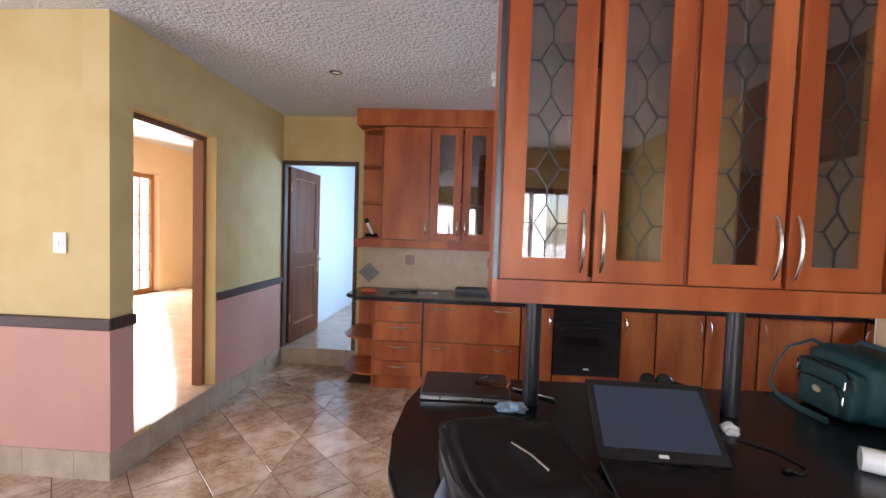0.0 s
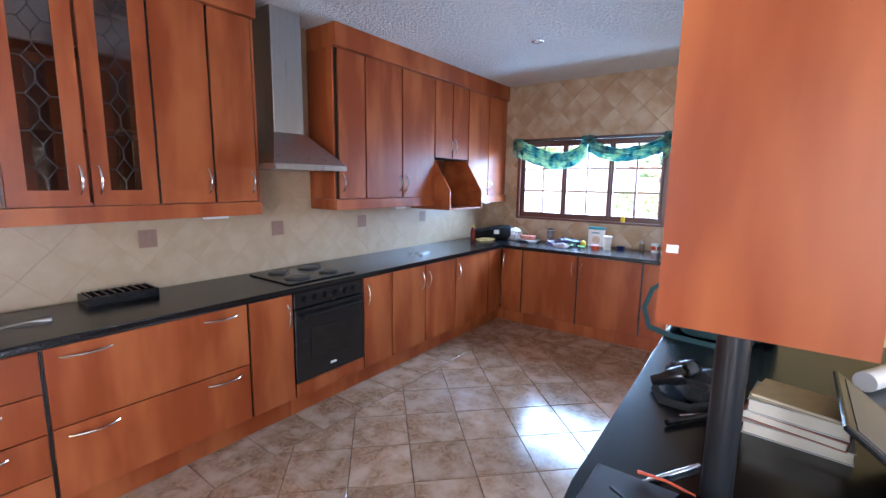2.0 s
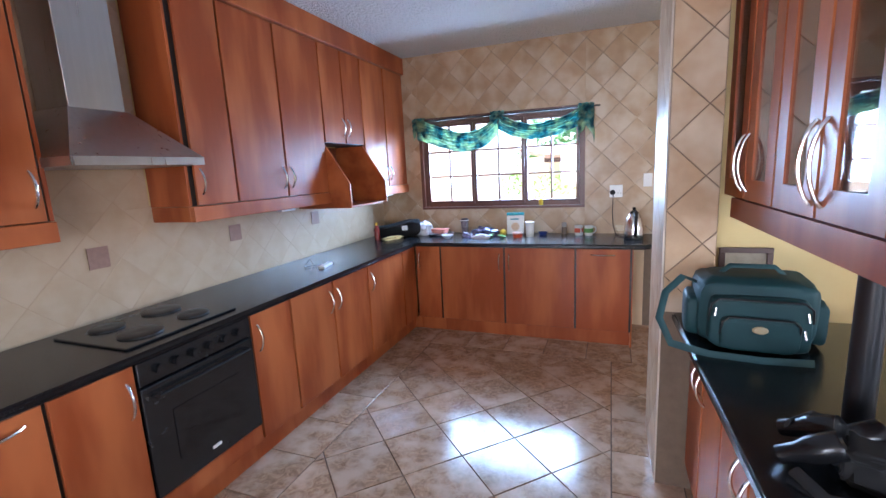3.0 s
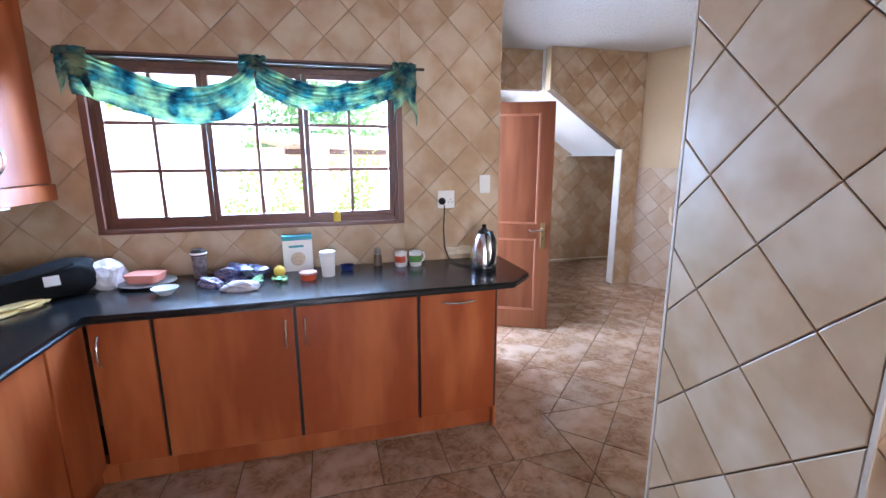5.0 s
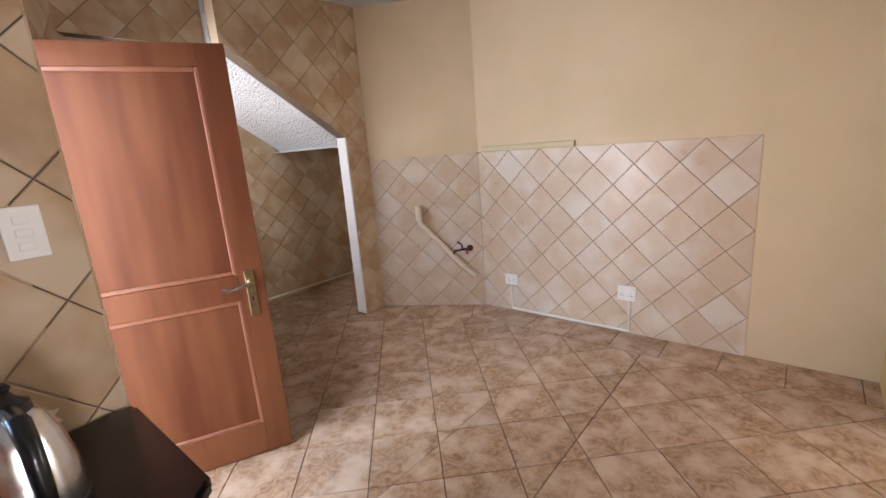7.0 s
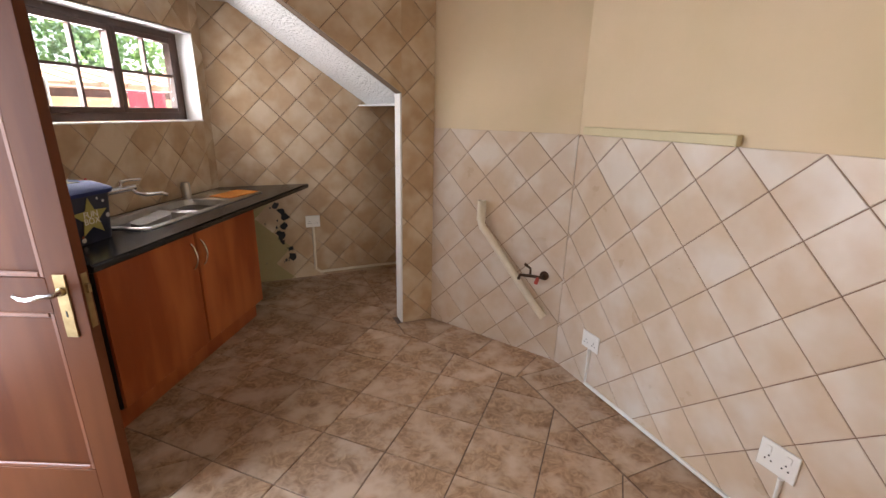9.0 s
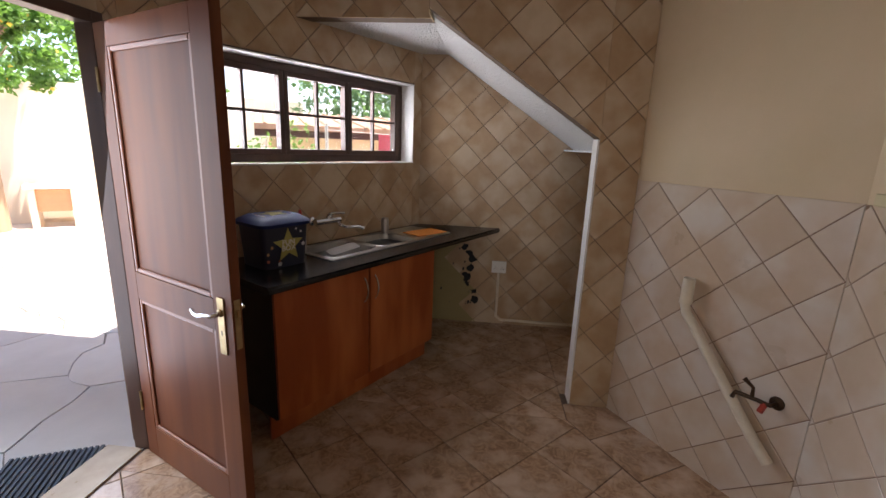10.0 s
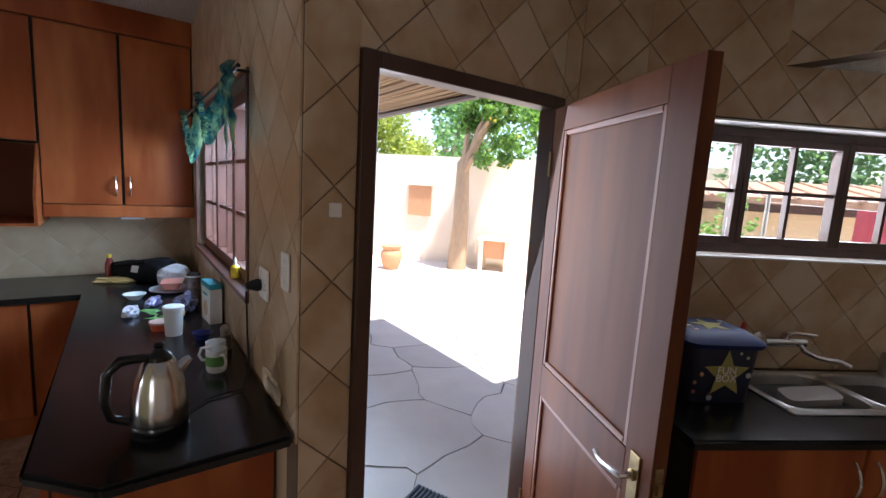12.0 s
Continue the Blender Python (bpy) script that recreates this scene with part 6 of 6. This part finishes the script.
POTP = [(0, 0), (0.15, 0), (0.20, 0.10), (0.245, 0.28), (0.24, 0.38), (0.19, 0.44), (0.225, 0.50), (0.235, 0.53), (0.20, 0.54), (0.17, 0.50), (0, 0.46)]
for at, lab in ((pose(8.62, 8.95, -0.165), "round terracotta pot standing in the courtyard"), (pose(7.35, 9.6, -0.165), "terracotta pot with a spiky plant")):
    u = thing("plant_pot", at, lab, "plant pot", "terracotta pots")
    bm = bmesh.new()
    lathe(bm, POTP, 24)
    part("pot", bm, TERRA, u, smooth=True)
    if "spiky" in lab:
        for k in range(14):
            bm = bmesh.new()
            a = k * 2.4
            tube(bm, [(0, 0, 0.46), (0.10 * math.cos(a), 0.10 * math.sin(a), 0.72), (0.22 * math.cos(a), 0.22 * math.sin(a), 0.86)], [0.02, 0.016, 0.002], 5, 0.3)
            part("leaf", bm, mat("spiky leaf", (0.1, 0.16, 0.05, 1), 0.5) if k == 0 else bpy.data.materials["spiky leaf"], u)

# reed lean-to
REED = mat("dry reed", (0.48, 0.31, 0.16, 1), 0.7, dark=(0.28, 0.17, 0.08, 1), scale=12, stretch=(4, 0.3, 4), vary=0.25)
lean = thing("reed_canopy", pose(4.5, 2.45, 2.46), "lean-to canopy of dry brown reeds", "canopy")
boxes("cover", [(0, 1.62, -0.55, 6.5, 0.05, 0.09)], REED, lean)
rng = random.Random(9)
for k in range(36):
    x = 0.03 + k * 0.0455
    bm = bmesh.new()
    r = rng.uniform(0.017, 0.023)
    tube(bm, [(x, -0.55, 0.03), (x + rng.uniform(-0.02, 0.02), 1.0, 0.028), (x + rng.uniform(-0.02, 0.02), 3.2, 0.03), (x, 6.45, 0.03)], [r, r, r * 0.9, r * 0.7], 6)
    part("reed", bm, REED, lean, smooth=True)
bm = bmesh.new()
tube(bm, [(1.67, -0.55, -0.005), (1.67, 6.5, -0.005)], 0.035, 8)
part("edge_beam", bm, FRAMEWOOD, lean, smooth=True)
# Unseen slab, added to shade the ground outside the scullery.
boxes("eaves", [(0.75, 2.3, 0.235, 0.75, 2.42, 2.5)], FRAMEWOOD, label="unseen eaves added over the scullery window to cast shade", kind="structure", at=W2)
boxes("roof", [(-6.2, 4.5, -4.2, 9.95, 3.06, 3.2), (4.5, 7.6, -4.2, 2.28, 3.06, 3.2)], FRAMEWOOD, label="dark roof over the house", kind="structure")
boxes("wall_upper_outside", [(4.26, 4.42, 1.762, 1.878, -0.1, 2.75), (4.26, 4.49, 1.885, 4.70, 2.76, 3.06), (0.21, 4.49, 4.702, 4.75, -0.2, 3.06)], EXT, label="outside plaster of the house", kind="structure")

# trees
def leafy(name, base, rough, dark, scale):
    """Leaves that let some of the sun through."""
    m = mat(name, base, rough, dark=dark, scale=scale)
    n, l = m.node_tree.nodes, m.node_tree.links
    tr, mx = n.new("ShaderNodeBsdfTranslucent"), n.new("ShaderNodeMixShader")
    tr.inputs[0].default_value = (base[0] * 2.2, base[1] * 2.2, base[2] * 1.6, 1)
    mx.inputs[0].default_value = 0.45
    l.new(n["Principled BSDF"].outputs[0], mx.inputs[1])
    l.new(tr.outputs[0], mx.inputs[2])
    l.new(mx.outputs[0], n["Material Output"].inputs[0])
    return m


LEAF = leafy("citrus leaf", (0.12, 0.22, 0.05, 1), 0.5, dark=(0.05, 0.11, 0.02, 1), scale=3)
LEAF2 = leafy("yellow green leaf", (0.30, 0.34, 0.09, 1), 0.5, dark=(0.08, 0.12, 0.03, 1), scale=3)
HEDGE = leafy("hedge leaf", (0.14, 0.25, 0.11, 1), 0.5, dark=(0.06, 0.13, 0.05, 1), scale=3)
BARK = mat("bark", (0.45, 0.31, 0.19, 1), 0.85, dark=(0.32, 0.21, 0.13, 1), scale=14, stretch=(1, 1, 0.3), bump=0.4, bump_scale=30)


def foliage(rng, clumps, per, leaf):
    """Leaves as small folded blades scattered round clump centres; returns a mesh in one go."""
    vs, fs = [], []
    for c, rad in clumps:
        for _ in range(per):
            d = Vector((rng.gauss(0, 1), rng.gauss(0, 1), rng.gauss(0, 1))).normalized() * rad * rng.uniform(0.45, 1.05)
            p = Vector(c) + d
            a = Vector((rng.gauss(0, 1), rng.gauss(0, 1), rng.gauss(0, 0.6))).normalized()
            b = a.cross(Vector((rng.gauss(0, 1), rng.gauss(0, 1), rng.gauss(0, 1)))).normalized()
            ln, w = leaf * rng.uniform(0.7, 1.3), leaf * 0.42
            n = a.cross(b)
            i = len(vs)
            vs += [p, p + a * ln * 0.5 + b * w + n * w * 0.3, p + a * ln, p + a * ln * 0.5 - b * w + n * w * 0.3, p + a * ln * 0.5]
            fs += [(i, i + 4, i + 1), (i + 4, i + 2, i + 1), (i, i + 3, i + 4), (i + 3, i + 2, i + 4)]
    me = bpy.data.meshes.new("foliage")
    me.from_pydata([tuple(v) for v in vs], [], fs)
    return me


def tree(at, label, height, spread, trunk_r, leafmat, seed, n=26, per=130, leaf=0.09, base=1.4, fruit=0, lean_x=0.0):
    rng = random.Random(seed)
    u = thing("tree", at, label, "tree")
    bm = bmesh.new()
    tube(bm, [(0, 0, 0), (0.03, 0.02, base * 0.5), (0.0, 0.05, base), (0.05 + lean_x * 0.8, 0.0, height * 0.75)], [trunk_r * 1.3, trunk_r, trunk_r * 0.8, trunk_r * 0.2], 10)
    part("trunk", bm, BARK, u, smooth=True)
    clumps = []
    for k in range(n):
        a, h = rng.uniform(0, 6.28), rng.uniform(0, 1)
        r = spread * math.sqrt(rng.uniform(0.05, 1)) * (0.6 + 0.4 * math.sin(math.pi * min(h + 0.2, 1)))
        c = (lean_x + r * math.cos(a), r * math.sin(a), base + 0.1 + (height - base) * h)
        clumps.append((c, spread * rng.uniform(0.22, 0.4)))
        if k % 3 == 0:
            bm = bmesh.new()
            tube(bm, [(0, 0.03, base * 0.9), (c[0] * 0.5, c[1] * 0.5, (base + c[2]) * 0.5 + 0.1), c], [trunk_r * 0.45, trunk_r * 0.3, trunk_r * 0.1], 6)
            part("limb", bm, BARK, u, smooth=True)
    me = foliage(rng, clumps, per, leaf)
    me.materials.append(leafmat)
    ob = new("crown", me)
    ob.parent = u
    if fruit:
        bm = bmesh.new()
        for k in range(fruit):
            c, r = clumps[rng.randrange(n)]
            d = Vector((rng.gauss(0, 1), rng.gauss(0, 1), rng.gauss(0, 1))).normalized() * r
            lathe(bm, [(0, -0.04), (0.035, -0.01), (0.035, 0.015), (0, 0.04)], 7, Vector(c) + d)
        part("fruit", bm, mat("yellow fruit", (0.7, 0.5, 0.05, 1), 0.4), u, "small yellow fruit", smooth=True, kind="stuff")
    return u


tree(GW @ pose(6.25, -0.75, 0), "leafy citrus tree with yellow fruit in front of the courtyard wall", 4.3, 0.62, 0.18, LEAF, 1, 30, 170, 0.10, 2.45, 36, 0.52)
tree(GW @ pose(2.6, 2.2, 0), "broad yellow-green tree behind the courtyard wall", 4.4, 1.9, 0.15, LEAF2, 2, 40, 230, 0.13, 1.4)
tree(GW @ pose(-0.8, 3.5, 0), "broad yellow-green tree behind the courtyard wall", 4.8, 2.4, 0.18, LEAF2, 3, 40, 230, 0.14, 1.4)
tree(GW @ pose(4.6, 5.5, 0), "distant green tree behind the courtyard wall", 5.2, 2.2, 0.2, HEDGE, 4, 34, 140, 0.18, 1.6)
tree(GW @ pose(8.2, 4.5, 0), "distant green tree behind the courtyard wall", 5.0, 2.4, 0.2, LEAF, 6, 34, 140, 0.18, 1.6)

# what the sink window shows
hut = thing("garden_store", pose(10.2, 3.4, -0.165, 0, 0, -62), "low ochre garden store with a tiled roof", "outbuilding")
boxes("wall", [(0, 3.8, 0, 2.2, 0, 1.95)], mat("ochre store plaster", (0.68, 0.52, 0.32, 1), 0.8), hut)
bm = bmesh.new()
prism(bm, [(-0.35, 1.90), (2.4, 2.22), (2.4, 2.30), (-0.35, 1.98)], -0.2, 4.0)
HUTROOF = mat("faded clay roof", (0.42, 0.26, 0.16, 1), 0.8, dark=(0.3, 0.18, 0.11, 1), scale=5)
rf = part("roof", bm, HUTROOF, hut, "terracotta mono-pitch roof", TO_YZ, kind="")
for k in range(14):
    bm = bmesh.new()
    tube(bm, [(-0.05 + k * 0.3, -0.4, 1.97), (-0.05 + k * 0.3, 2.4, 2.30)], 0.03, 8)
    part("roof_tile", bm, HUTROOF, rf, "", TO_YZ.inverted(), smooth=True)
boxes("beam", [(-0.2, 4.0, -0.30, -0.22, 1.80, 1.92)], FRAMEWOOD, hut)
rng = random.Random(12)
me = foliage(rng, [((rng.uniform(0, 5), rng.uniform(0, 0.6), rng.uniform(0.2, 4.2)), 0.5) for _ in range(90)], 110, 0.13)
me.materials.append(HEDGE)
h = new("hedge", me)
h.matrix_world = pose(13.2, 4.2, -0.165, 0, 0, -62)
tagged(h, "tall ragged green hedge behind the store", "hedge", kind="stuff")
me = foliage(rng, [((rng.uniform(0, 1.6), rng.uniform(0, 0.4), rng.uniform(0.2, 1.7)), 0.26) for _ in range(10)], 70, 0.07)
me.materials.append(LEAF)
h = new("flowering_bush", me)
h.matrix_world = pose(9.1, 4.3, -0.165, 0, 0, -62)
tagged(h, "leafy bush beside the garden store", "bush", kind="stuff")
me = foliage(rng, [((rng.uniform(-0.2, 0.25), rng.uniform(-0.3, 0.3), rng.uniform(0.3, 2.0)), 0.24) for _ in range(14)], 60, 0.06)
me.materials.append(LEAF)
h = new("flowering_bush", me)
h.matrix_world = pose(8.35, 2.4, -0.165)
tagged(h, "narrow leafy bush near the scullery window", "bush", kind="stuff")
line = thing("washing_line", pose(9.75, 1.1, -0.165), "washing line with red and pink towels", "washing line")
for y in (-1.0, 1.2):
    bm = bmesh.new()
    tube(bm, [(0, y, 0), (0, y, 2.0)], 0.025, 8)
    part("pole", bm, STEEL, line, smooth=True)
bm = bmesh.new()
tube(bm, [(0, -1.0, 1.92), (0, 0.1, 1.87), (0, 1.2, 1.92)], 0.004, 5)
part("line", bm, PLASTIC, line)
for y, w, hgt, c, lab in ((0.25, 0.38, 0.62, (0.6, 0.10, 0.13, 1), "red towel hanging on the line"), (-0.25, 0.36, 0.66, (0.72, 0.36, 0.42, 1), "pink towel hanging on the line")):
    bm = bmesh.new()
    rows = []
    for i in range(9):
        rows.append([bm.verts.new((0.03 * math.sin(i * 1.4) * j / 4 + 0.008, y + w * (i / 8 - 0.5), 1.885 - hgt * j / 4)) for j in range(5)])
    for a, b in zip(rows, rows[1:]):
        for k in range(4):
            bm.faces.new((a[k], a[k + 1], b[k + 1], b[k]))
    t = part("towel", bm, mat("towel " + lab[:4], c, 0.9, bump=0.3, bump_scale=200), None, lab, pose(9.75, 1.1, -0.165), category="towel")
    t.modifiers.new("thickness", "SOLIDIFY").thickness = 0.006


# ---- tiles: the pieces of walls and floors ----
def clip_poly(poly, region):
    """The part of a convex polygon that lies in a convex region (both turn to the left)."""
    for (ax, ay), (bx, by) in zip(region, region[1:] + region[:1]):
        out = []
        side = [(bx - ax) * (y - ay) - (by - ay) * (x - ax) for x, y in poly]
        for k, p in enumerate(poly):
            q, a, b = poly[(k + 1) % len(poly)], side[k], side[(k + 1) % len(poly)]
            if a >= 0:
                out.append(p)
            if (a > 0 > b) or (a < 0 < b):
                f = a / (a - b)
                out.append((p[0] + (q[0] - p[0]) * f, p[1] + (q[1] - p[1]) * f))
        poly = out
        if len(poly) < 3:
            return []
    return poly


def shape_area(poly):
    return abs(sum(a[0] * b[1] - b[0] * a[1] for a, b in zip(poly, poly[1:] + poly[:1]))) / 2


def tile_mesh(poly, t, material, edge=0.0025):
    """A tile with an eased edge, its back at y=0 and its face at -t."""
    n = len(poly)
    cx, cy = sum(p[0] for p in poly) / n, sum(p[1] for p in poly) / n

    def pulled(d):
        out = []
        for x, y in poly:
            r = math.hypot(x - cx, y - cy) or 1
            f = max(1 - d * 1.4 / r, 0.2)
            out.append((cx + (x - cx) * f, cy + (y - cy) * f))
        return out
    vs = [(x, 0.0, z) for x, z in poly] + [(x, -t + edge * 0.6, z) for x, z in poly] + [(x, -t, z) for x, z in pulled(edge)]
    fs = [tuple(range(2 * n, 3 * n))]
    for k in range(n):
        j = (k + 1) % n
        fs += [(k, j, n + j, n + k), (n + k, n + j, 2 * n + j, 2 * n + k)]
    me = bpy.data.meshes.new("tile")
    me.from_pydata(vs, [], fs)
    me.materials.append(material)
    return me


def tiled(parent, at, regions, size, origin, material, t=0.007, gap=0.004, turn=45.0, skip=None, name="tile"):
    """Lays tiles in the x-z plane of the frame `at`, facing -y, cut to the convex regions."""
    inv = parent.matrix_basis.inverted()
    ca, sa = math.cos(radians(turn)), math.sin(radians(turn))
    h = (size - gap) / 2
    full = [(-h, -h), (h, -h), (h, h), (-h, h)]
    rot = lambda x, y: (x * ca - y * sa, x * sa + y * ca)
    whole = tile_mesh([rot(*p) for p in full], t, material)
    for region in regions:
        xs, ys = [p[0] for p in region], [p[1] for p in region]
        reach = int((max(max(xs) - min(xs), max(ys) - min(ys)) + size) / size) + 3
        mx, my = (max(xs) + min(xs)) / 2 - origin[0], (max(ys) + min(ys)) / 2 - origin[1]
        ci, cj = round((mx * ca + my * sa) / size), round((-mx * sa + my * ca) / size)
        for i in range(ci - reach, ci + reach + 1):
            for j in range(cj - reach, cj + reach + 1):
                ox, oy = rot((i + 0.5) * size, (j + 0.5) * size)
                ox, oy = ox + origin[0], oy + origin[1]
                if skip and skip(ox, oy):
                    continue
                poly = [(ox + p[0], oy + p[1]) for p in (rot(*q) for q in full)]
                cut = clip_poly(poly, region)
                if len(cut) < 3:
                    continue
                a = shape_area(cut)
                if a < 0.00025:
                    continue
                if a > (2 * h) ** 2 - 1e-6:
                    me = whole
                else:
                    me = tile_mesh([(x - ox, y - oy) for x, y in cut], t, material)
                ob = new(name, me)
                ob.parent = parent
                ob.matrix_local = inv @ at @ Matrix.Translation((ox, 0, oy))


def rect(x0, x1, z0, z1):
    return [(x0, z0), (x1, z0), (x1, z1), (x0, z1)]


S = 0.2065
tiled(wall_hob, wall_hob.matrix_basis, [rect(1.16, 6.51, 0.90, 1.44), rect(3.16, 3.78, 1.44, H)], S, (3.0, 0.9), SPLASHTILE, gap=0.0014, t=0.003)
tiled(wall_window, wall_window.matrix_basis, [rect(0.2, 0.70, 0.90, H), rect(2.40, 3.05, 0.86, H), rect(0.70, 2.40, 0.90, 1.155), rect(0.70, 2.40, 2.115, H)], 0.2085, (2.548, 1.66), WALLTILE)
tiled(wall_door, wall_door.matrix_basis, [rect(0.003, 0.168, 0, H), rect(0.168, 1.087, 2.088, H), rect(1.087, 1.187, 0, H)], 0.209, (0.098, 1.672), WALLTILE)
tiled(wall_sink, wall_sink.matrix_basis, [rect(0.003, 0.30, 0, H), rect(0.30, 2.08, 0.90, 1.44), rect(0.30, 2.08, 2.08, H), rect(2.08, 2.19, 0.90, H)], S, (0.3, 0.9), WALLTILE)
tiled(wall_end, wall_end.matrix_basis, [rect(0.065, 2.3, 0, 2.33)], S, (0.6, 0.02), WALLTILE, skip=lambda x, z: x < 0.46 + 0.12 * math.sin(z * 9) and z < 0.80, t=0.010)
BK = pose(6.08, 0.33, 0, 0, 0, -90)
tiled(bulkhead, BK, [[(0.003, 2.322), (0.985, 1.662), (0.985, H), (0.003, H)]], S, (0.0, 2.4), WALLTILE)
tiled(pier, BK, [rect(0.985, 1.218, 0, H)], S, (0.0, 2.4), WALLTILE)
tiled(upper_bulk, pose(6.27, 1.30, 0, 0, 0, -90), [rect(0.12, 0.968, 2.32, H)], S, (0.2, 2.4), WALLTILE)
tiled(wall_diag, wall_diag.matrix_basis, [rect(0.003, 1.02, 0, 1.445)], 0.2075, (1.02, 1.445), LIGHTTILE, t=0.006, gap=0.004)
tiled(wall_laundry, wall_laundry.matrix_basis, [rect(0.003, 2.082, 0, 1.445)], 0.2075, (2.079, 1.445), LIGHTTILE, t=0.006, gap=0.004)
boxes("tile_bed", [(0, 1.02, -0.003, 0, 0, 1.445)], LIGHTGROUT, at=wall_diag.matrix_basis, label="grout bed of the laundry tiles", kind="structure")
boxes("tile_bed", [(0.002, 2.082, -0.003, 0, 0, 1.445)], LIGHTGROUT, at=wall_laundry.matrix_basis, label="grout bed of the laundry tiles", kind="structure")
boxes("tile_bed", [(1.16, 6.51, -0.002, 0, 0.86, 1.45), (3.16, 3.78, -0.002, 0, 1.45, H)], SPLASHGROUT, at=wall_hob.matrix_basis, label="grout bed of the splashback tiles", kind="structure")
tiled(part_wall, pose(2.46, 1.84, 0, 0, 0, 180), [rect(0.003, 0.507, 0, H)], 0.2092, (0.095, 1.522), WALLTILE)
tiled(part_wall, pose(1.95, 1.84, 0, 0, 0, -90), [rect(0.003, 0.198, 0.885, H)], S, (0.0, 1.347), WALLTILE)
tiled(part_wall, pose(2.46, 1.64, 0, 0, 0, 90), [rect(0.003, 0.198, 0, H)], S, (0.1, 1.347), WALLTILE)
for x, y in ((2.464, 1.844), (1.946, 1.844)):
    boxes("corner_trim", [(x - 0.004, x + 0.004, y - 0.004, y + 0.004, 0.0, H)], mat("cream corner trim", (0.5, 0.42, 0.33, 1), 0.5), label="thin cream tile corner trim", kind="structure")
FL = pose(0, 0, -0.006, -90)
F = 0.346
FT = dict(t=0.006, gap=0.005, name="floor_tile")
K0, L0 = (1.872, 2.328), (3.838, 0.354)
tiled(floor_k, FL, [rect(-1.1, 3.337, 2.043, 3.597), rect(2.803, 3.337, 2.05, 2.053)], F, K0, FLOORTILE, **FT)
tiled(floor_k, FL, [rect(-2.0, -1.103, 0.1, 4.5), rect(-4.2, -2.003, 0.1, 2.16), rect(-1.1, 0.25, 0.1, 2.037)], F, K0, FLOORTILE, **FT)
tiled(floor_k, FL, [rect(-1.1, 3.337, 3.603, 4.0)], F, (3.34, 3.603), FLOORTILE, turn=0, **FT)
tiled(floor_k, FL, [rect(3.343, 3.687, 1.543, 1.886), rect(3.343, 3.72, 1.892, 4.0)], F, (3.343, 1.543), FLOORTILE, turn=0, **FT)
tiled(floor_k, FL, [rect(0.253, 2.797, 1.60, 2.037)], 0.33, (2.153, 2.04), FLOORTILE, turn=0, **FT)
tiled(floor_l, FL, [rect(2.803, 3.337, 1.543, 2.037), rect(2.463, 3.687, -1.097, 1.537), rect(2.463, 2.797, 1.543, 1.597), rect(3.693, 4.258, -1.097, 1.90), rect(4.26, 5.13, -1.097, 1.645)], 0.352, L0, FLOORTILE, **FT)
tiled(floor_l, FL, [[(5.132, -1.05), (5.90, -0.606), (5.90, 1.64), (5.132, 1.64)], rect(5.902, 7.34, -0.606, 1.64), rect(6.2, 7.34, -1.7, -0.608)], 0.352, L0, FLOORTILE, **FT)
tiled(floor_l, FL, [rect(2.463, 5.125, -1.41, -1.103)], F, (2.89, -1.103), FLOORTILE, turn=0, **FT)
tiled(floor_l, FL, [[(5.131, -1.41), (5.20, -1.41), (6.08, -0.89), (6.08, -0.612), (5.902, -0.612), (5.131, -1.058)]], F, (5.13, -1.06), FLOORTILE, turn=30.2, **FT)
for x0 in [-4.2 + 0.33 * k for k in range(7)]:
    boxes("skirting_tile", [(x0 + 0.003, min(x0 + 0.33, -1.992), 2.156, 2.1655, 0, 0.17)], SKIRT, label="marbled skirting tile", kind="structure")
wl = [0.0] + [0.33 * k for k in range(1, 8)] + [2.33]
for a, b in zip(wl, wl[1:]):
    boxes("skirting_tile", [(-1.999, -1.990, 2.157 + a + 0.001, min(2.157 + b - 0.002, 4.488), 0, 0.198 if 0.1 < a < 1.0 else 0.17)], SKIRT, label="marbled skirting tile", kind="structure")
for a, b in ((-1.989, -1.60), (-1.597, -1.27), (-1.267, -1.12)):
    boxes("step_riser_tile", [(a, b, 4.489, 4.499, 0, 0.178)], SKIRT, label="marbled riser tile below the far door", kind="structure")
